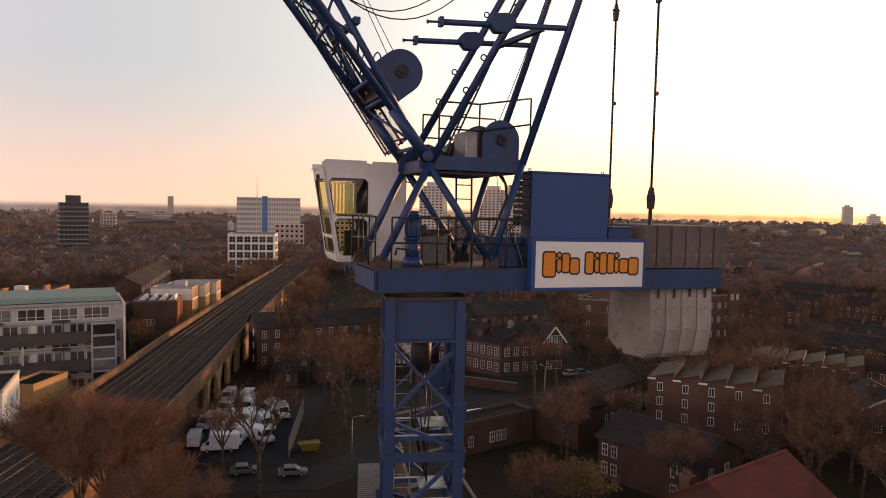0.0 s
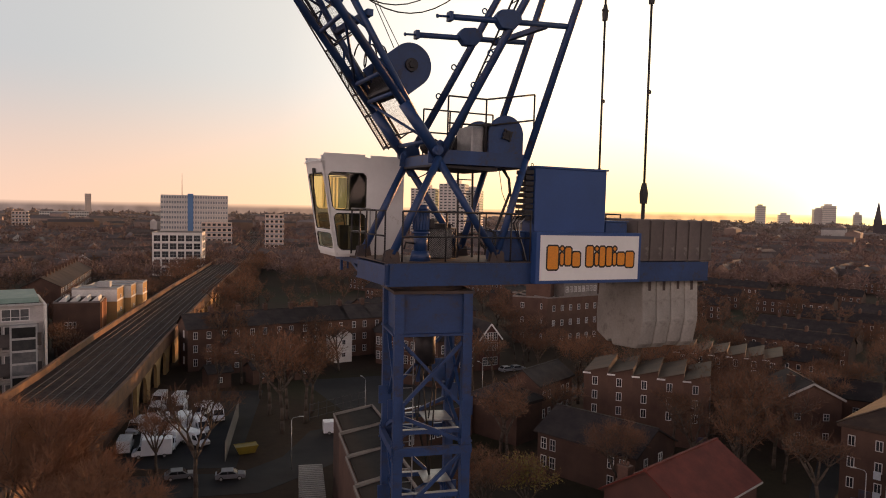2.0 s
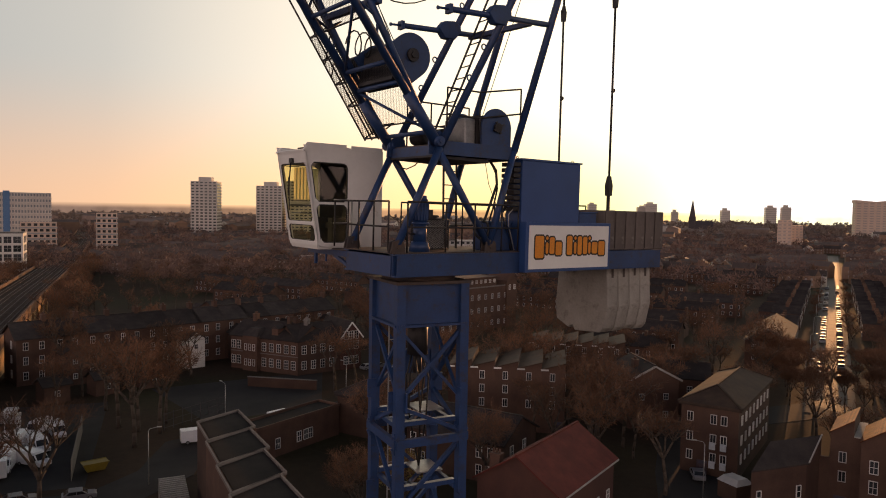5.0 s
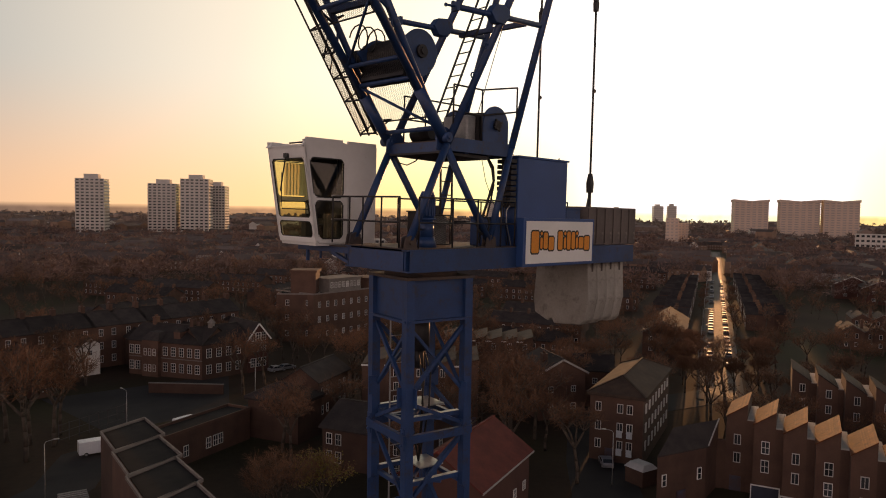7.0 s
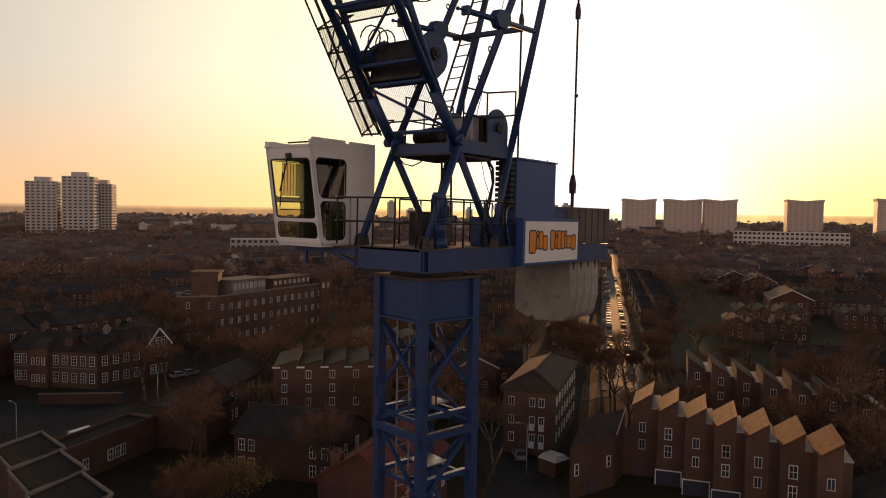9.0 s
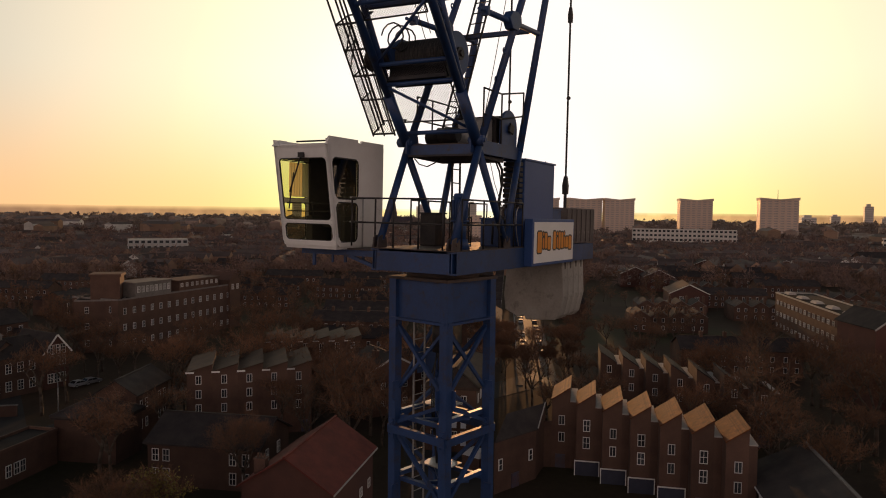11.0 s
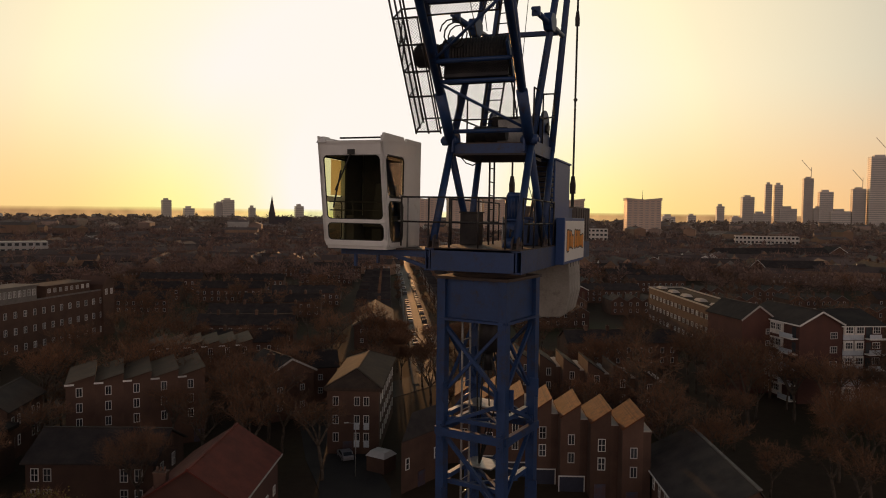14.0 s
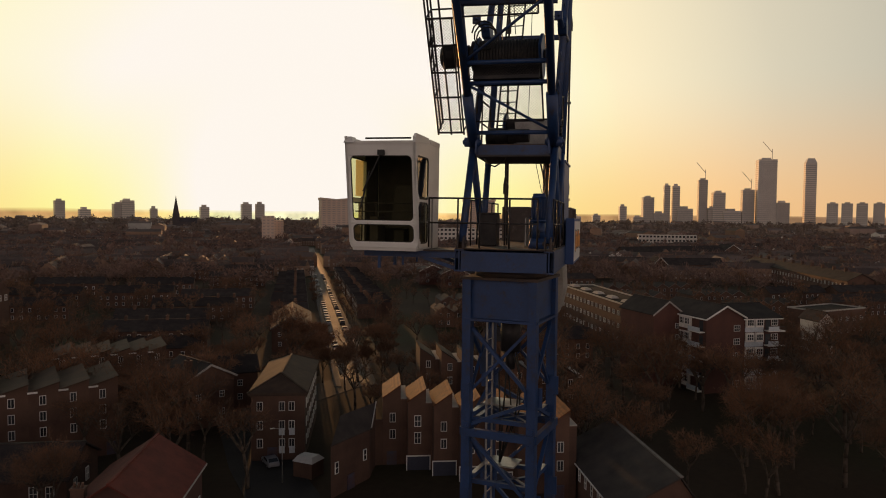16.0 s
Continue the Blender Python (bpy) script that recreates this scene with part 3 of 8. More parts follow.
WINDOWS = {"small": window_mesh(0.9, 1.1), "tall": window_mesh(0.95, 1.6), "wide": window_mesh(1.5, 1.3, 2, 1), "slim": window_mesh(0.7, 1.5, 0, 1), "casement": window_mesh(0.86, 1.35, 1, 0), "grid": window_mesh(3.4, 3.3, 1, 1, 0.12), "sash": window_mesh(1.15, 1.9, 1, 2)}
DOOR = Bag().box(-0.48, 0.48, -0.06, 0.02, 0, 1.5).box(-0.56, -0.48, -0.09, 0.02, 0, 1.57).box(0.48, 0.56, -0.09, 0.02, 0, 1.57).box(-0.48, 0.48, -0.09, 0.02, 1.5, 1.57)
DOOR_MESH = mesh_of("door", DOOR, surface("dark_door_paint", (0.05, 0.06, 0.1), (0.09, 0.04, 0.03), 1.0, 0.5, by_object=0.4))
CHIMNEY = Bag().box(-0.5, 0.5, -0.35, 0.35, -1.2, 1.1).box(-0.56, 0.56, -0.41, 0.41, 1.1, 1.25)
for x in (-0.3, 0.0, 0.3):
    CHIMNEY.tube((x, 0, 1.25), (x, 0, 1.6), 0.11, 8, 0.09)
CHIMNEY_MESH = mesh_of("chimney", CHIMNEY, BRICK)
GARAGE = Bag().box(-1.25, 1.25, -0.05, 0.02, 0, 1.55, 1).box(-1.35, -1.25, -0.1, 0.02, 0, 1.66).box(1.25, 1.35, -0.1, 0.02, 0, 1.66).box(-1.25, 1.25, -0.1, 0.02, 1.55, 1.66)
GARAGE_MESH = mesh_of("garage_door", GARAGE, [WINDOW_WHITE, surface("dark_blue_garage_door", (0.02, 0.025, 0.045), (0.03, 0.035, 0.06), 1.0, 0.5)])


def add_window(parent, kind, x, y, z, turn, panes=True):
    fr, pn = WINDOWS[kind]
    ob = part("window", fr, None, parent, at=pose(x, y, z, 0, 0, turn))
    if panes:
        part("pane", pn, None, ob)
    return ob


def roof_parts(w, d, h, roof, rise, ov=0.35):
    """The slopes, ridges and hips of a roof, each a mesh of its own."""
    t = 0.16
    x0, x1, y0, y1 = -ov, w + ov, -ov, d + ov
    k = rise * ov / (d / 2)
    out = []

    def slab(pts):
        out.append(("roof_slope", Bag().solid([(x, y, z) for x, y, z in pts], [(x, y, z + t) for x, y, z in pts])))

    def ridge(p, q, name="ridge"):
        out.append((name, Bag().bar(p, q, 0.25, 0.14)))
    if roof == "ridge_x":
        slab([(x0, y0, h - k), (x1, y0, h - k), (x1, d / 2, h + rise), (x0, d / 2, h + rise)])
        slab([(x0, d / 2, h + rise), (x1, d / 2, h + rise), (x1, y1, h - k), (x0, y1, h - k)])
        ridge((x0, d / 2, h + rise + t), (x1, d / 2, h + rise + t))
    elif roof == "ridge_y":
        k = rise * ov / (w / 2)
        slab([(x0, y0, h - k), (w / 2, y0, h + rise), (w / 2, y1, h + rise), (x0, y1, h - k)])
        slab([(w / 2, y0, h + rise), (x1, y0, h - k), (x1, y1, h - k), (w / 2, y1, h + rise)])
        ridge((w / 2, y0, h + rise + t), (w / 2, y1, h + rise + t))
    elif roof == "hip":
        a = min(w, d) / 2
        if w >= d:
            r0, r1 = (a, d / 2, h + rise), (w - a, d / 2, h + rise)
            faces = [[(x0, y0, h), (x1, y0, h), r1, r0], [(x1, y0, h), (x1, y1, h), r1], [(x1, y1, h), (x0, y1, h), r0, r1], [(x0, y1, h), (x0, y0, h), r0]]
            hips = [((x0, y0, h), r0), ((x0, y1, h), r0), ((x1, y0, h), r1), ((x1, y1, h), r1)]
        else:
            r0, r1 = (w / 2, a, h + rise), (w / 2, d - a, h + rise)
            faces = [[(x0, y0, h), (x1, y0, h), r0], [(x1, y0, h), (x1, y1, h), r1, r0], [(x1, y1, h), (x0, y1, h), r1], [(x0, y1, h), (x0, y0, h), r0, r1]]
            hips = [((x0, y0, h), r0), ((x1, y0, h), r0), ((x0, y1, h), r1), ((x1, y1, h), r1)]
        for f in faces:
            slab(f)
        for p, q in hips:
            ridge((p[0], p[1], p[2] + t), (q[0], q[1], q[2] + t), "hip_tiles")
        ridge((*r0[:2], r0[2] + t), (*r1[:2], r1[2] + t))
        out.append(("soffit", Bag().box(x0 + 0.02, x1 - 0.02, y0 + 0.02, y1 - 0.02, h - 0.2, h - 0.01)))
    elif roof == "mono":
        slab([(-0.05, y0, h), (w + 0.05, y0, h + rise), (w + 0.05, y1, h + rise), (-0.05, y1, h)])
    else:
        out.append(("roof_sheet", Bag().box(0.25, w - 0.25, 0.25, d - 0.25, h - 0.1, h + 0.03)))
    return out


def house(name, label, x, y, turn, w, d, h, roof, rise, wall_mat, roof_mat, cols=(), rows=(), kind="tall", left=(), right=(), chimneys=(), doors=(), garages=(), category="house", group="", trim=None, panes=True, back=()):
    """A building whose front runs along its own x axis at y = 0 and faces -y."""
    hs = thing(name, label, category, (x, y, 0), turn, group)
    b = Bag()
    if roof == "ridge_y":
        b.solid([(0, 0, 0), (w, 0, 0), (w, d, 0), (0, d, 0)], [(0, 0, h), (w, 0, h), (w, d, h), (0, d, h)])
        b.solid([(0, 0, h), (w, 0, h), (w / 2, 0, h + rise)], [(0, d, h), (w, d, h), (w / 2, d, h + rise)])
    elif roof == "ridge_x":
        b.box(0, w, 0, d, 0, h)
        b.solid([(0, 0, h), (0, d, h), (0, d / 2, h + rise)], [(w, 0, h), (w, d, h), (w, d / 2, h + rise)])
    elif roof == "mono":
        b.solid([(0, 0, 0), (w, 0, 0), (w, d, 0), (0, d, 0)], [(0, 0, h), (w, 0, h + rise), (w, d, h + rise), (0, d, h)])
    else:
        b.box(0, w, 0, d, 0, h)
    part("wall", b, wall_mat, hs)
    for piece, bag in roof_parts(w, d, h, roof, rise):
        part(piece, bag, roof_mat, hs)
    if roof == "flat":
        for x0, x1, y0, y1 in ((-0.06, w + 0.06, -0.06, 0.14), (-0.06, w + 0.06, d - 0.14, d + 0.06), (-0.06, 0.14, 0.14, d - 0.14), (w - 0.14, w + 0.06, 0.14, d - 0.14)):
            part("coping", Bag().box(x0, x1, y0, y1, h - 0.02, h + 0.3), trim or COPING, hs)
    elif trim:
        for yy in (-0.38,):
            if roof == "ridge_y":
                for p, q in (((-0.35, yy, h - rise * 0.7 / w), (w / 2, yy, h + rise)), ((w / 2, yy, h + rise), (w + 0.35, yy, h - rise * 0.7 / w))):
                    part("barge_board", Bag().bar(p, q, 0.05, 0.26), trim, hs)
            else:
                part("gutter", Bag().box(-0.3, w + 0.3, -0.42, -0.3, h - 0.25, h - 0.1), trim, hs)
    for z in rows:
        for cx in cols:
            add_window(hs, kind, cx, 0, z, 0, panes)
        for cy in left:
            add_window(hs, kind, 0, cy, z, -90, panes)
        for cy in right:
            add_window(hs, kind, w, cy, z, 90, panes)
        for cx in back:
            add_window(hs, kind, cx, d, z, 180, panes)
    for cx, cy in chimneys:
        part("chimney", CHIMNEY_MESH, None, hs, at=pose(cx, cy, h + (rise if roof != "flat" else 0) * (1 - abs(cy - d / 2) / (d / 2) if roof == "ridge_x" else 0.5), 0, 0, 90))
    for cx in doors:
        part("door", DOOR_MESH, None, hs, at=pose(cx, 0, 0))
    for cx in garages:
        part("garage_door", GARAGE_MESH, None, hs, at=pose(cx, 0, 0))
    c = pose(x, y, 0, 0, 0, turn) @ Vector((w / 2, d / 2, 0))
    TAKEN.append((c.x, c.y, 0.5 * math.hypot(w, d) * 0.9, w, d, turn))
    return hs


def lin(a, b, n):
    return [a + (b - a) * i / max(1, n - 1) for i in range(n)]


# brick flats with a hipped roof
hip = house("hipped_flats", "brown brick flats with a hipped slate roof and white windows", 48.4, 66.8, -53.5, 6.1, 17.8, 7.8, "hip", 1.6, BRICK, TILE_DARK, (1.0, 3.5, 4.6), (1.5, 3.6, 5.8), "casement", right=lin(1.5, 16.2, 8), doors=(2.4,), category="flats")
for z in (0.9, 3.0):
    for x in (3.1, 4.25):
        part("balcony_panel", Bag().box(x + 0.1, x + 0.75, -0.5, -0.42, z + 0.1, z + 0.9), PANEL_BLUE, hip, "pale balcony panel")
# house with a single broad slope towards the court
eh = thing("end_house", "brown brick end house with a broad slate slope", "house", (44.66, 51.95, 0), 0)
PLAN_SLOPE = [(0, 0, 5.4), (6.6, 0.1, 5.4), (10.5, 2.1, 7.0), (4.1, 1.9, 7.0)]
part("wall", Bag().solid([(x, y, 0) for x, y, z in PLAN_SLOPE], [(x, y, z - 0.02) for x, y, z in PLAN_SLOPE]), BRICK, eh)
part("roof_slope", Bag().solid([(-0.2, -0.2, 5.36), (6.7, -0.1, 5.36), (10.6, 2.15, 7.05), (4.0, 2.0, 7.05)], [(-0.2, -0.2, 5.5), (6.7, -0.1, 5.5), (10.6, 2.15, 7.19), (4.0, 2.0, 7.19)]), SLATE, eh)
part("verge", Bag().bar((6.7, -0.1, 5.55), (10.6, 2.15, 7.24), 0.12, 0.1), COPING, eh, "pale verge")
# added to close the gap to the row and block a sun streak
part("link_wall", Bag().bar((10.0, 2.2, 2.6), (11.6, 0.9, 2.6), 0.3, 5.2), BRICK, eh)
for x in (0.9, 5.6):
    add_window(eh, "slim", x, 0, 2.3, 0)
part("door", DOOR_MESH, None, eh, at=pose(3.2, 0, 0))
TAKEN.append((49.5, 53.5, 6, 9, 6, 0))
porch = thing("garden_shed", "small pale canopy shed beside the end house", "shed", (47.6, 57.0, 0), 6)
part("shed_wall", Bag().box(0, 2.2, 0, 2.4, 0, 1.7), BRICK, porch)
part("shed_roof", Bag().solid([(-0.1, -0.1, 1.7), (2.3, -0.1, 1.7), (2.3, 2.5, 1.7), (-0.1, 2.5, 1.7)], [(0.5, 0.3, 2.2), (1.8, 0.3, 2.2), (1.8, 2.2, 2.2), (0.5, 2.2, 2.2)]), WINDOW_WHITE, porch)
# rows of houses with sawtooth roofs
def sawtooth_house(label, x, y, turn, w, gap, d, h, rise, roof_mat, rows, kind, garage, door, group, side=()):
    """A narrow house under one slope, with a flat valley beside it; a negative rise slopes the other way."""
    hs = thing("sawtooth_house", label, "house", (x, y, 0), turn, group)
    W_ = w + gap
    z0, z1 = (h, h + rise) if rise > 0 else (h - rise, h)
    b = Bag()
    b.solid([(0, 0, 0), (w, 0, 0), (w, d, 0), (0, d, 0)], [(0, 0, z0), (w, 0, z1), (w, d, z1), (0, d, z0)])
    part("wall", b, BRICK, hs)
    part("valley_wall", Bag().box(w, W_, 0.02, d, 0, h - 0.15), BRICK, hs)
    part("valley_gutter", Bag().solid([(w, -0.1, h - 0.15), (W_, -0.1, h - 0.15), (W_, d, h - 0.15), (w, d, h - 0.15)], [(w, -0.1, h - 0.05), (W_, -0.1, h - 0.02), (W_, d, h - 0.02), (w, d, h - 0.05)]), COPING, hs, "pale lead valley")
    part("roof_slope", Bag().solid([(-0.08, -0.25, z0), (w, -0.25, z1), (w, d + 0.1, z1), (-0.08, d + 0.1, z0)], [(-0.08, -0.25, z0 + 0.12), (w, -0.25, z1 + 0.12), (w, d + 0.1, z1 + 0.12), (-0.08, d + 0.1, z0 + 0.12)]), roof_mat, hs)
    n = 11
    for k in range(n):
        xa, xb = w * k / n, w * (k + 1.06) / n
        lip_a, lip_b = (0.155, 0.13) if rise > 0 else (0.13, 0.155)
        za, zb = z0 + (z1 - z0) * xa / w, z0 + (z1 - z0) * xb / w
        part("tile_course", Bag().solid([(xa, -0.27, za + 0.1), (xb, -0.27, zb + 0.1), (xb, d + 0.12, zb + 0.1), (xa, d + 0.12, za + 0.1)], [(xa, -0.27, za + lip_a), (xb, -0.27, zb + lip_b), (xb, d + 0.12, zb + lip_b), (xa, d + 0.12, za + lip_a)]), roof_mat, hs)
    for z in rows:
        add_window(hs, kind, w * 0.55, 0, z, 0)
        for cy in side:
            add_window(hs, "slim", W_, cy, z, 90)
    if garage:
        part("garage_door", GARAGE_MESH, None, hs, at=pose(w * 0.6, 0, 0))
    if door:
        part("door", DOOR_MESH, None, hs, at=pose(w * 0.5, 0, 0))
    TAKEN.append((x + 2, y + 2, 4.0, W_, d, turn))


for i in range(7):
    sawtooth_house("narrow brown brick house with a single-slope roof in sunlit orange", 55.46 + 0.06 * i, 53.28 - 3.35 * i, -54, 2.0, 0.75, 6.0, 7.7, 1.42, TILE_SUNLIT, (3.0, 4.9), "tall" if i % 2 else "casement", i in (1, 2, 3, 4), i in (0, 5, 6), "front sawtooth row", (2.0, 4.5) if i == 6 else ())
for i in range(7):
    sawtooth_house("narrow brown brick house with a steep dark single-slope roof", 79.8, 63.85 - 3.75 * i, -51.5, 2.3, 0.9, 6.5, 6.9, -1.6, SLATE, (3.5, 5.5), "casement", False, i % 2 == 0, "rear sawtooth row")
# stepped flat-roofed blocks and the long low building
for i in range(5):
    fb = thing("flat_roofed_block", "low dark brick block with a felt roof and pale parapet", "building", (-3.07 + 0.66 * i, 72.04 - 6.4 * i, 0), 0, "stepped flat-roofed blocks")
    PG = [(0, 0), (0.86, -6.04), (5.09, -3.02), (3.93, 3.1)]
    h = 8.1
    part("wall", Bag().solid([(x, y, 0) for x, y in PG], [(x, y, h) for x, y in PG]), BRICK, fb)
    part("roof_sheet", Bag().solid([(0.3 + x * 0.9, -0.1 + y * 0.92, h + 0.004) for x, y in PG], [(0.3 + x * 0.9, -0.1 + y * 0.92, h + 0.05) for x, y in PG]), FELT, fb)
    for p, q in zip(PG, PG[1:] + PG[:1]):
        part("coping", Bag().bar((*p, h + 0.12), (*q, h + 0.12), 0.14, 0.24), COPING_DULL, fb, "pale parapet edge")
    TAKEN.append((-0.4 + 0.66 * i, 70.5 - 6.4 * i, 4.0, 5, 6, 0))
wk = thing("slatted_walkway", "pale slatted walkway roof beside the low blocks", "walkway", (-5.2, 56.2, 0), 4.6)
part("walkway_roof", Bag().box(0, 2.4, 0, 18, 2.3, 2.4), FELT, wk)
for i in range(36):
    part("slat", Bag().box(0, 2.4, 0.5 * i, 0.5 * i + 0.22, 2.4, 2.48), COPING, wk)
for i in range(7):
    part("post", Bag().box(0, 0.12, 3 * i, 3 * i + 0.12, 0, 2.3), COPING, wk)
house("low_long_building", "long low dark brick building with white windows and felt roof", 3.4, 82.3, 36.3, 13.4, 3.6, 3.7, "flat", 0, BRICK, FELT, (3.0, 6.4, 7.5, 8.3), (0.9,), "tall", category="building", trim=BRICK)
# Victorian building with gabled wing
vic = house("victorian_building", "brown brick Victorian building with tall white windows", 3.24, 134.4, -44.3, 14.6, 8, 6.0, "ridge_x", 2.2, BRICK, SLATE, (0.6, 1.8, 7.4, 9.0, 10.6, 12.2, 13.7), (0.9, 3.6), "sash", chimneys=((2.4, 4.0), (10, 4.0)), category="building")
by = part("bay", Bag().box(3.3, 6.5, -0.8, -0.01, 0, 6.2).solid([(3.1, -1.0, 6.2), (6.7, -1.0, 6.2), (6.7, 2.0, 6.2), (3.1, 2.0, 6.2)], [(3.9, 0.4, 7.4), (5.9, 0.4, 7.4), (5.9, 2.0, 7.4), (3.9, 2.0, 7.4)], 1), [BRICK, SLATE], vic, "projecting brick bay with a small hipped roof")
for z in (0.9, 3.6):
    for x in (4.0, 4.9, 5.8):
        part("window", WINDOWS["slim"][0], None, by, at=pose(x, -0.8, z))
part("string_course", Bag().box(0, 14.6, -0.06, -0.005, 3.1, 3.25).box(0, 14.6, -0.1, -0.005, 5.75, 5.98), COPING_DULL, vic, "pale stone string course")
part("cupola", Bag().box(13.2, 14.0, 3.6, 4.4, 7.6, 9.0).solid([(13.05, 3.45, 9.0), (14.15, 3.45, 9.0), (14.15, 4.55, 9.0), (13.05, 4.55, 9.0)], [(13.55, 3.95, 9.7), (13.65, 3.95, 9.7), (13.65, 4.05, 9.7), (13.55, 4.05, 9.7)]), COPING_DULL, vic, "pale louvred roof cupola")
part("dormer", Bag().box(8.6, 9.9, 0.6, 2.6, 6.2, 7.6).solid([(8.5, 0.5, 7.6), (10.0, 0.5, 7.6), (9.25, 0.5, 8.2)], [(8.5, 2.8, 7.6), (10.0, 2.8, 7.6), (9.25, 2.8, 8.2)], 1), [BRICK, SLATE], vic, "small roof dormer")
house("victorian_building", "brown brick gabled wing with white-framed windows", 13.7, 124.2, 18.7, 8.4, 8, 6.0, "ridge_x", 2.2, BRICK, SLATE, (1.2, 3.0, 4.8, 6.6), (0.9, 3.6), "sash", left=(3,), chimneys=((2, 4.5),), category="building")
house("victorian_building", "brick gable bay with white timber trim and windows", 21.7, 126.6, 18.7, 4.1, 8.5, 6.0, "ridge_y", 2.5, BRICK_RED, SLATE, (1.0, 2.05, 3.1), (0.9, 3.6, 5.4), "sash", trim=WINDOW_WHITE, category="building")
house("school_hall", "dark low hall with a hipped slate roof beside the yard", 14.2, 91.3, -51, 7.5, 5.2, 5, "hip", 1.5, BRICK, SLATE, (), (), "wide", category="building")
# long terrace
TDIR = Vector((math.cos(radians(24)), math.sin(radians(24))))
for i in range(12):
    p = Vector((-29.5, 128.2)) + TDIR * (5.0 * i)
    wall = BRICK
    ext = RENDER_WHITE if i == 5 else BRICK
    house("terraced_house", "brown brick terraced house with sash windows and chimney", p.x, p.y, 24, 5.0, 8.0, 7.5, "ridge_x", 2.0, wall, SLATE, (1.3, 3.6), (0.9, 3.3, 5.6), "tall", chimneys=((4.9, 4.2),), group="long terrace", left=(3,) if i == 0 else ())
    if i % 2:
        q = p + Vector((math.sin(radians(24)), -math.cos(radians(24)))) * 4.4 + TDIR * 0.6
        house("back_extension", "white-painted brick back extension of a terraced house" if i == 5 else "brown brick back extension of a terraced house", q.x, q.y, 24, 3.4, 4.4, 5.2, "ridge_y", 1.2, ext, SLATE, (1.7,), (1.0, 3.4), "small", group="back extensions")
for i in range(3):
    p = Vector((-21.5, 107.5)) + Vector((6.4 * i, 2.9 * i))
    house("garden_outbuilding", "low brick outbuilding in a back garden", p.x - 2, p.y + 8, 30, 3.6, 3.2, 2.6, "ridge_x", 0.9, BRICK, SLATE, (1.8,), (0.9,), "small", group="outbuildings", category="shed")
# brick school
sch = house("brick_school", "long brown brick school with rows of tall windows", 40.5, 150.0, 26, 38, 12, 10.3, "flat", 0, BRICK, FELT, lin(1.8, 36.2, 15), (0.9, 4.2, 7.4), "tall", left=(3, 6.5, 10), chimneys=((16.6, 6.5), (33.5, 6.5)), category="school", trim=COPING_DULL)
for i, (x, w, top) in enumerate(((5.3, 10.1, 13.4), (17.9, 13.1, 12.8))):
    ln = part("roof_lantern", Bag().box(x, x + w, 0.6, 6.4, 10.3, top - 0.2).box(x - 0.3, x + w + 0.3, 0.3, 6.7, top - 0.2, top), BRICK if i else COPING_DULL, sch, "roof lantern with a row of white windows")
    for j in range(8):
        if i == 0:
            part("window", WINDOWS["tall"][0], None, ln, at=pose(x + 0.8 + (w - 1.6) / 7 * j, 0.6, 11.3))
        else:
            part("window", WINDOWS["small"][0], None, ln, at=pose(x + 0.8 + (w - 1.6) / 7 * j, 0.6, 11.3))
gb = part("gabled_bay", Bag().solid([(33.8, -0.6, 0), (37.6, -0.6, 0), (37.6, 6, 0), (33.8, 6, 0)], [(33.8, -0.6, 11.6), (37.6, -0.6, 11.6), (37.6, 6, 11.6), (33.8, 6, 11.6)]).solid([(33.8, -0.6, 11.6), (37.6, -0.6, 11.6), (35.7, -0.6, 13.4)], [(33.8, 6, 11.6), (37.6, 6, 11.6), (35.7, 6, 13.4)]), BRICK, sch, "tall brick bay with a gable")
for x in (34.8, 36.6):
    part("window", WINDOWS["tall"][0], None, gb, at=pose(x, -0.6, 9.3))
sw = house("brick_school", "brown brick school wing with a square stair turret", 33.9, 154.6, -27, 8.6, 11, 10.2, "flat", 0, BRICK, FELT, (2.2, 6.6), (1.2, 4.6, 7.8), "tall", left=(3, 7), category="school", trim=COPING_DULL)
part("turret", Bag().box(2.6, 8.0, 1.5, 7, 10.2, 14.9).box(2.3, 8.3, 1.2, 7.3, 14.9, 15.4), BRICK, sw, "square brick stair turret")
# brick flats facing the camera, and neighbours
for i in range(5):
    p = Vector((28.6, 89.2)) + Vector((math.cos(radians(-28)), math.sin(radians(-28)))) * (3.06 * i)
    fl = house("brick_flats", "brown brick flats with white windows and a single-slope roof", p.x, p.y, -28, 3.06, 9, 8.3, "mono", 0.9, BRICK, TILE_BROWN, (1.4,), (3.2, 5.0, 6.8), "casement", right=(2.5, 6) if i == 4 else (), doors=(2.3,) if i in (1, 4) else (), category="flats", group="brick flats row")
    part("flashing", Bag().box(-0.1, 0.9, -0.43, -0.36, 8.25, 8.45), WINDOW_WHITE, fl, "white roof flashing")
for i in range(6):
    p = Vector((49.8, 108.3)) + Vector((math.cos(radians(-32)), math.sin(radians(-32)))) * (2.6 * i)
    fl = house("brick_flats", "brown brick flats with single-slope roof behind the front row", p.x, p.y, -32, 2.6, 8, 7.0, "mono", 0.8, BRICK, TILE_BROWN, (1.3,), (2.6, 4.2, 5.6), "casement", category="flats", group="rear flats row")
    part("flashing", Bag().box(-0.1, 0.9, -0.43, -0.36, 6.95, 7.12), WINDOW_WHITE, fl, "white roof flashing")
